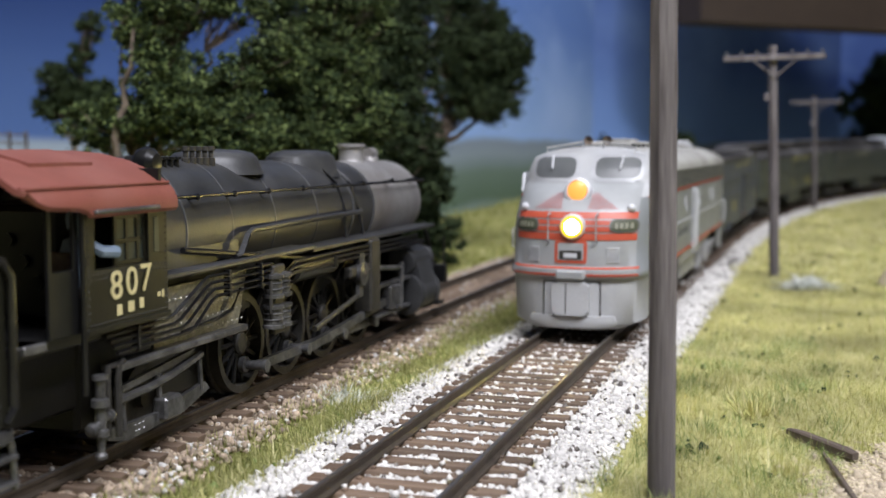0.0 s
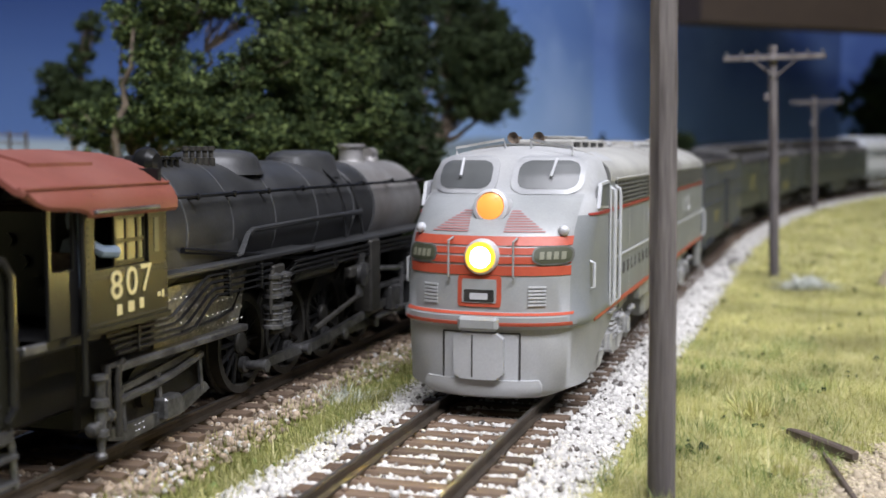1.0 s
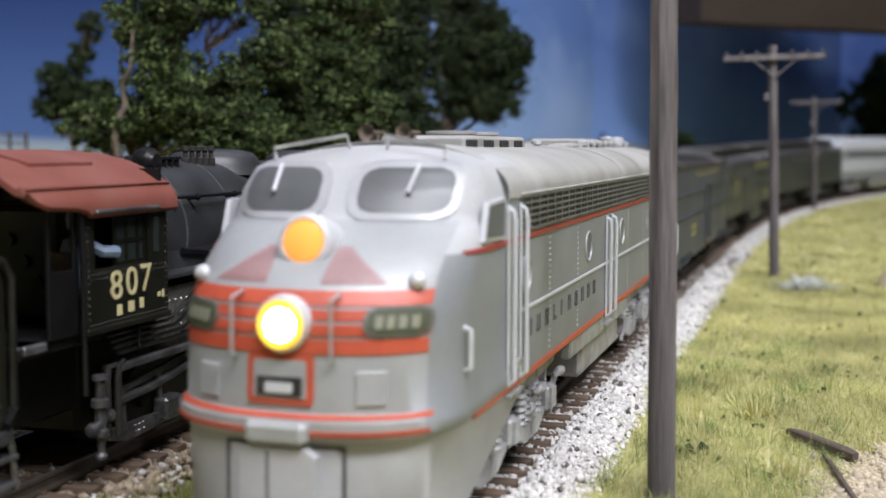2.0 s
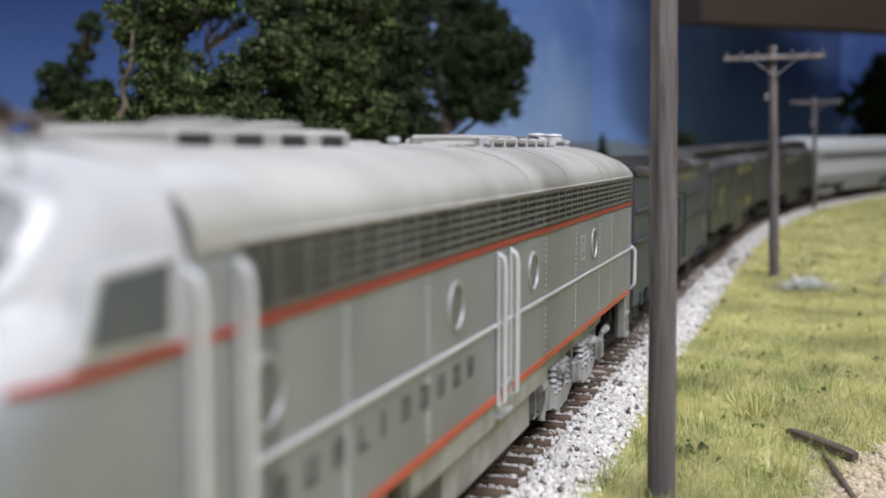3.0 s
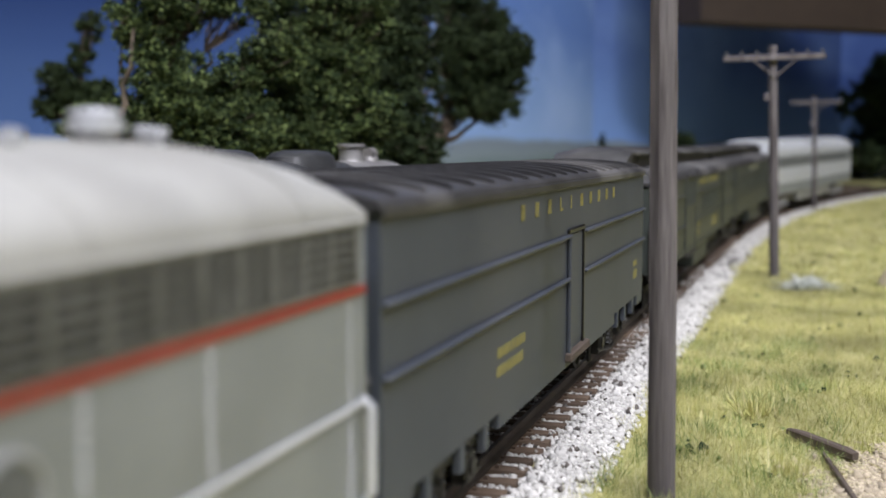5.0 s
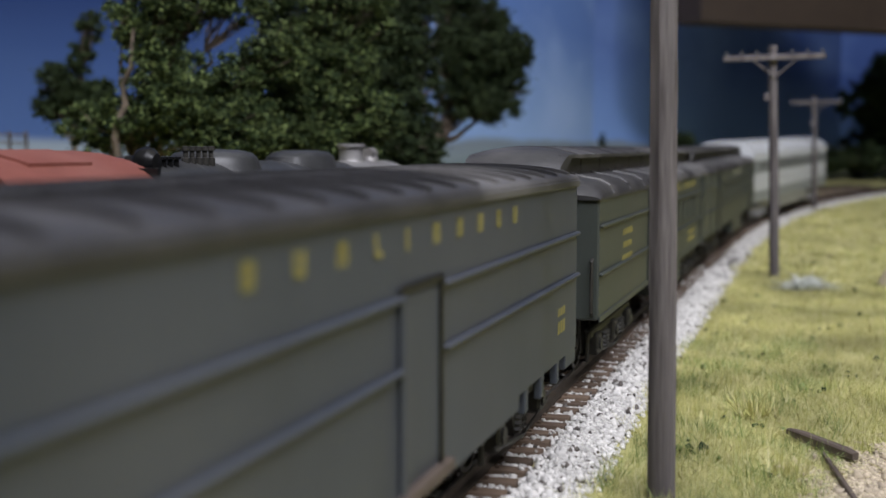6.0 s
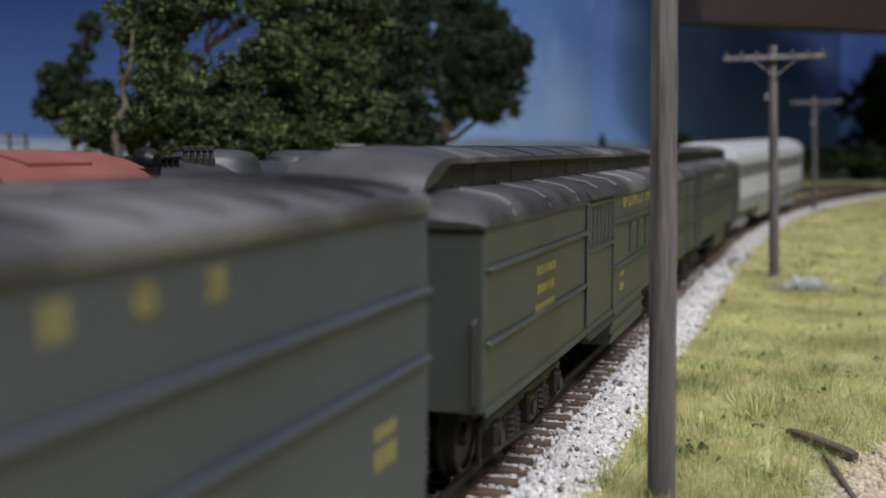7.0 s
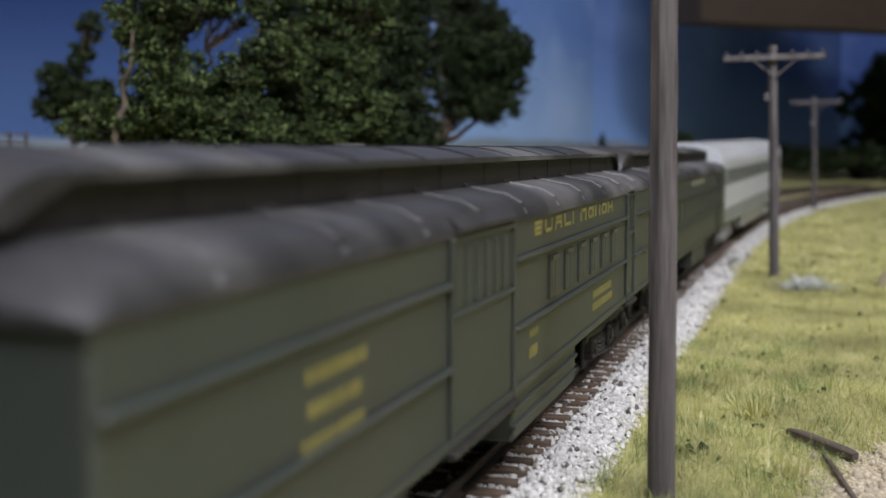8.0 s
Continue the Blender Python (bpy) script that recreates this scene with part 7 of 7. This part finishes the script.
def tender():
    t = thing("tender", "black riveted model tender coupled behind the steam locomotive", "tender", SIDING_POSE)
    bm = B()
    box(bm, -118, -10.5, -17.0, 17.0, 11.5, 29.6, 0.5)
    part("tank", bm, CAB_BLACK, t)
    for s in (-1, 1):
        bm = B()
        box(bm, -118, -8.6, *sorted((s * 16.3, s * 17.1)), 11.5, 30.8, 0.25)
        part("side_sheet", bm, CAB_BLACK, t)
        bm = B()
        pipe(bm, [(-9.2, s * 17.4, 12), (-8.2, s * 17.6, 14), (-8.2, s * 17.6, 29.6), (-9.4, s * 17.4, 31.6), (-11.8, s * 17.2, 32.0), (-13.6, s * 17.0, 31.0)], 0.6)
        part("grab_iron", bm, BLACK, t)
        bm = B()
        box(bm, -14, -8.0, *sorted((s * 14, s * 17.4)), 9.4, 11.2, 0.3)
        for z in (4.2, 7.4):
            box(bm, -13, -7.6, *sorted((s * 14.6, s * 17.6)), z, z + 0.6, 0.1)
        for x in (-12.8, -8.0):
            pipe(bm, [(x, s * 16.6, 11), (x + 0.3, s * 17.0, 3.6)], 0.45)
        part("step", bm, LOCO_STEEL, t)
        bm = B()
        for z in np.arange(13, 30, 1.3):
            for x in (-10.2, -13.0):
                hull(bm, [(x + dx, s * (17.1 + dy), z + dz) for dx, dy, dz in ((-0.2, 0, 0), (0.2, 0, 0), (0, 0, 0.2), (0, 0, -0.2), (0, 0.2, 0))])
        part("riveting", bm, CAB_BLACK, t)
        bm = B()
        hull(bm, [(x, s * y, z) for x, z in ((-40, 9.0), (-13, 9.0), (-16, 3.0), (-37, 3.0)) for y in (12.5, 13.8)])
        box(bm, -20, -15.5, *sorted((s * 12.5, s * 15)), 3.4, 8.0, 0.5)
        box(bm, -38, -33.5, *sorted((s * 12.5, s * 15)), 3.4, 8.0, 0.5)
        part("truck_side_frame", bm, LOCO_STEEL, t, "grimy cast truck side frame")
        for x in (-18, -36, -92, -110):
            bm = B()
            turned(bm, (x, s * 7.0, 5.2), (0, s, 0), [(0, 5.8), (0.6, 5.8), (0.7, 5.2), (2.5, 5.1), (2.6, 4.2), (2.0, 4.0), (2.0, 0.2)], 22)
            part("wheel", bm, DARK_METAL, t)
    bm = B()
    box(bm, -11, -3.0, -4, 4, 10.5, 13, 0.5)
    part("drawbar", bm, BLACK, t)
    bm = B()
    box(bm, -118, -9.0, -15, 15, 9.4, 11.8, 0.3)
    part("underframe", bm, BLACK, t)
    return t


tender()

# ---- trees ----


def limb(bm, a, b, r0, r1, rg, wob=0.12, n=6):
    a, b = Vector(a), Vector(b)
    L = (b - a).length
    pts, rs = [], []
    for i in range(n + 1):
        u = i / n
        k = math.sin(math.pi * u) * wob * L
        pts.append(a.lerp(b, u) + Vector((rg.uniform(-k, k), rg.uniform(-k, k), rg.uniform(-k, k) * 0.4)))
        rs.append(r0 + (r1 - r0) * u)
    rings = []
    for i, p in enumerate(pts):
        d = (pts[min(i + 1, n)] - pts[max(i - 1, 0)]).normalized()
        q = d.to_track_quat("Z", "Y")
        rings.append([p + q @ Vector((rs[i] * math.cos(2 * math.pi * k / 8), rs[i] * math.sin(2 * math.pi * k / 8), 0)) for k in range(8)])
    loft(bm, rings)
    return pts


def tree(x, y, clumps, leaves, leaf, material, label, seed, trunk_r=2.2, lean=(0, 0), name="tree", fork=0.45, bare=()):
    """A tapered trunk, limbs to each clump, and a crown of many small leaves gathered round the limbs' ends.
    clumps: (dx, dy, z, rx, rz) from the foot of the trunk."""
    rg, rn = random.Random(seed), np.random.default_rng(seed)
    z0 = float(ground_z(np.array([float(x)]), np.array([float(y)]))[0]) - 0.5
    t = thing(name, label, "tree", pose(x * MM, y * MM, z0 * MM))
    top = max(c[2] for c in clumps)
    bm = B()
    crotch = (lean[0] * fork, lean[1] * fork, top * fork)
    pts = limb(bm, (0, 0, 0), crotch, trunk_r, trunk_r * 0.7, rg, 0.05)
    hull(bm, [(trunk_r * 1.7 * math.cos(a), trunk_r * 1.7 * math.sin(a), -0.5) for a in range(6)] + [(trunk_r * 0.8 * math.cos(a), trunk_r * 0.8 * math.sin(a), 4) for a in range(6)])
    part("trunk", bm, BARK, t)
    for a, b, r0, r1 in bare:
        bm = B()
        limb(bm, a, b, r0, r1, rg, 0.04)
        part("bare_stem", bm, BARK, t, "pale bare stem before the crown")
    V = []
    tot = sum(c[3] ** 2 * c[4] for c in clumps)
    lb = B()
    for dx, dy, cz, rx, rz in clumps:
        start = Vector(crotch) if cz > crotch[2] * 0.9 else Vector(pts[max(1, int(cz / crotch[2] * 5))])
        end = Vector((dx, dy, cz))
        limb(lb, start, start.lerp(end, 0.92), trunk_r * 0.5, trunk_r * 0.12, rg, 0.1)
        # twigs inside the clump, with leaves in puffs round their ends
        n_puff = max(24, int(95 * (rx * rx * rz / tot) * len(clumps)))
        k = int(leaves * rx * rx * rz / tot / n_puff)
        for _ in range(n_puff):
            d = Vector((rg.gauss(0, 1), rg.gauss(0, 1), rg.gauss(0, 1))).normalized() * (rg.random() ** 0.35)
            c = end + Vector((d.x * rx, d.y * rx, d.z * rz))
            if rg.random() < 0.4:
                limb(lb, start.lerp(end, 0.7), c, trunk_r * 0.14, trunk_r * 0.05, rg, 0.1, 3)
            pr = rg.uniform(0.13, 0.34) * rx
            o = rn.normal(0, 1, (k, 3))
            o /= np.linalg.norm(o, axis=1, keepdims=True)
            o *= np.abs(rn.normal(0, 0.62, (k, 1))) * pr * np.array([1, 1, 0.75])
            V.append(np.array(c) + o)
    part("branchwork", lb, BARK, t)
    P = np.concatenate(V)
    P[:, 2] = np.maximum(P[:, 2], 0.6)
    n = len(P)
    a, b = rn.normal(size=(n, 3)), rn.normal(size=(n, 3))
    a[:, 2] *= 0.6
    a /= np.linalg.norm(a, axis=1, keepdims=True)
    b -= a * (a * b).sum(1, keepdims=True)
    b /= np.linalg.norm(b, axis=1, keepdims=True)
    s = (leaf * rn.uniform(0.5, 1.25, n))[:, None]
    quad = np.stack([P - a * s, P - b * s * 0.55, P + a * s, P + b * s * 0.6], 1)
    soup("crown", quad, 4, material, t)
    return t


tree(-97, 345, [(10, 0, 84, 11, 9), (20, 2, 93, 13, 11), (15, -3, 71, 12, 11), (21, -6, 60, 13, 11), (4, -2, 55, 11, 8), (-11, 0, 56, 8, 6), (35, -3, 66, 11, 9), (47, 2, 76, 10, 9), (27, -8, 52, 12, 10), (35, 4, 91, 9, 7), (3, 0, 92, 7, 6), (-7, 2, 51, 8, 7), (39, -6, 53, 12, 10)], 170000, 0.6, LEAF, "leafy green model tree with a forked brown trunk", 11, 2.4, (8, 0), bare=(((1, -11, 0), (2, -11.5, 50), 1.5, 1.2), ((2, -11.5, 50), (8, -10.5, 82), 1.15, 0.5)))
tree(-52, 372, [(-2, -4, 57, 14, 11), (12, -6, 60, 14, 12), (4, -2, 74, 13, 12), (18, 2, 76, 14, 14), (8, 2, 90, 14, 12), (-4, 4, 94, 8, 7), (23, 4, 92, 14, 12), (27, -2, 59, 12, 11), (11, -6, 50, 13, 10), (22, -4, 47, 11, 9), (-6, -4, 46, 11, 8)], 170000, 0.6, LEAF, "dense green model tree behind the siding", 12, 2.2, (4, 0))
tree(-24, 425, [(-4, -4, 73, 15, 15), (4, 0, 88, 15, 15), (-6, 2, 96, 16, 14), (6, -2, 69, 12, 12), (4, -4, 53, 12, 12), (-10, 0, 57, 15, 15), (6, 2, 105, 15, 12), (-4, 0, 40, 13, 11), (11, 0, 38, 11, 11), (-10, 2, 109, 15, 12), (17, 2, 70, 9, 13), (16, 3, 92, 9, 12), (19, 2, 52, 8, 10)], 140000, 0.75, LEAF_DARK, "tall dark green model tree behind the siding", 13, 2.6, (0, 0))
tree(-6, 520, [(23, 0, 88, 18, 18), (34, 2, 85, 13, 15), (10, -2, 93, 13, 13), (22, 4, 109, 14, 11), (23, -2, 70, 15, 10), (10, 4, 117, 13, 9), (37, 0, 94, 10, 10), (-5, 3, 117, 10, 8), (10, 0, 74, 10, 8), (31, 0, 68, 10, 6), (-8, 4, 89, 9, 9)], 130000, 0.75, LEAF_DARK, "dark round-crowned model tree with a bare brown trunk", 14, 3.4, (6, 0), "tree", 0.42)
tree(-14, 462, [(0, -4, 20, 13, 13), (6, -2, 36, 13, 12), (-6, 0, 8, 12, 8), (12, -4, 14, 11, 12), (-10, 0, 40, 14, 14), (0, 0, 54, 13, 12)], 50000, 0.9, LEAF_DARK, "dark green bush at the wood's edge", 15, 1.6, (0, 0), "bush")
tree(-62, 440, [(-4, 0, 40, 18, 15), (16, 0, 34, 20, 17), (18, 0, 62, 18, 16), (24, 2, 16, 20, 14), (-22, 0, 18, 18, 14)], 70000, 0.95, LEAF_DARK, "dark green tree filling the wood behind the siding", 22, 2.0, (0, 0))
tree(-160, 500, [(8, 0, 94, 6, 8), (4, 0, 80, 7, 7), (-7, 0, 71, 8, 8), (1, 0, 64, 10, 9), (11, 0, 63, 9, 9), (-10, 0, 59, 8, 6)], 34000, 0.85, LEAF_DARK, "small dark bluish-green model tree near the backdrop", 16, 1.8, (0, 0))
tree(-120, 430, [(0, 0, 20, 16, 12), (20, 0, 26, 18, 14), (-22, 2, 14, 14, 10), (40, 4, 24, 16, 14), (-40, 4, 8, 14, 9)], 22000, 1.4, LEAF_DARK, "low dark undergrowth below the trees", 17, 1.4, (0, 0), "bush")
tree(545, 1400, [(0, 0, 60, 45, 36), (-30, 0, 96, 36, 30), (20, 0, 130, 46, 36), (60, 0, 90, 46, 40), (-10, 0, 24, 40, 22), (-40, 0, 30, 30, 24)], 20000, 4.5, LEAF_DARK, "large dark model tree at the end of the layout", 18, 5.0, (0, 0))
tree(150, 1085, [(0, 0, 30, 5, 10), (0, 0, 18, 8, 8), (0, 0, 42, 3, 9), (0, 0, 8, 9, 6)], 3000, 2.2, LEAF_DARK, "small dark conifer before the backdrop", 19, 1.2, (0, 0), "conifer")
tree(245, 1200, [(0, 0, 40, 16, 14), (-12, 0, 24, 12, 10), (12, 0, 26, 14, 12)], 5000, 2.6, LEAF_DARK, "dark rounded bush before the backdrop", 20, 1.6, (0, 0), "bush")
tree(390, 1330, [(0, 0, 28, 20, 12), (-26, 0, 20, 16, 10), (24, 0, 24, 18, 12), (60, 10, 22, 22, 14), (100, 20, 26, 24, 14)], 9000, 3.2, LEAF_DARK, "row of dark shrubs beyond the curve", 21, 1.6, (0, 0), "hedge")


def railing():
    """A low trestle railing far off among the trees."""
    f = thing("trestle_railing", "grey wooden trestle railing near the backdrop", "railing")
    for z in (47, 51):
        bm = B()
        pipe(bm, [(-236, 560, z + 1.5), (-200, 556, z)], 0.5, 6)
        part("rail", bm, WOOD_POLE, f)
    for i in range(5):
        bm = B()
        x = -234 + i * 8
        box(bm, x - 0.6, x + 0.6, 557.4, 559.2, -4, 53, 0.1)
        part("post", bm, WOOD_POLE, f)
    return f


railing()

TRAIN = [(DIESEL, 126.9, 42.0, 167.0), (BAGGAGE, 348.4, 27.0, 147.0), (MAIL, 542.6, 38.0, 190.0), (COACH, 775.6, 38.0, 175.0), (SILVER_CAR, 993.4, 36.0, 226.0)]

# ---- what moves ----
SPEED = 79.3


def car_pose(s, b1, b2):
    """The pose of a car whose front stands s millimetres along the line, with trucks b1 and b2 behind its front."""
    p1, p2 = Vector(along(s + b1)), Vector(along(s + b2))
    d = (p1 - p2).normalized()
    o = p1 + d * b1
    return Matrix.Translation(o * MM) @ d.to_track_quat("X", "Z").to_matrix().to_4x4()


def motions():
    times = [i * 0.4 for i in range(21)]
    for ob, s0, b1, b2 in TRAIN:
        walk(ob, [(t, car_pose(s0 - SPEED * t, b1, b2)) for t in times])
    for ax, x, r in ROLLING:
        steps = [i / 15 for i in range(121)]
        walk(ax, [(t, Matrix.Translation((x * MM, 0, r * MM)) @ Matrix.Rotation(SPEED * t / r, 4, "Y")) for t in steps])


motions()
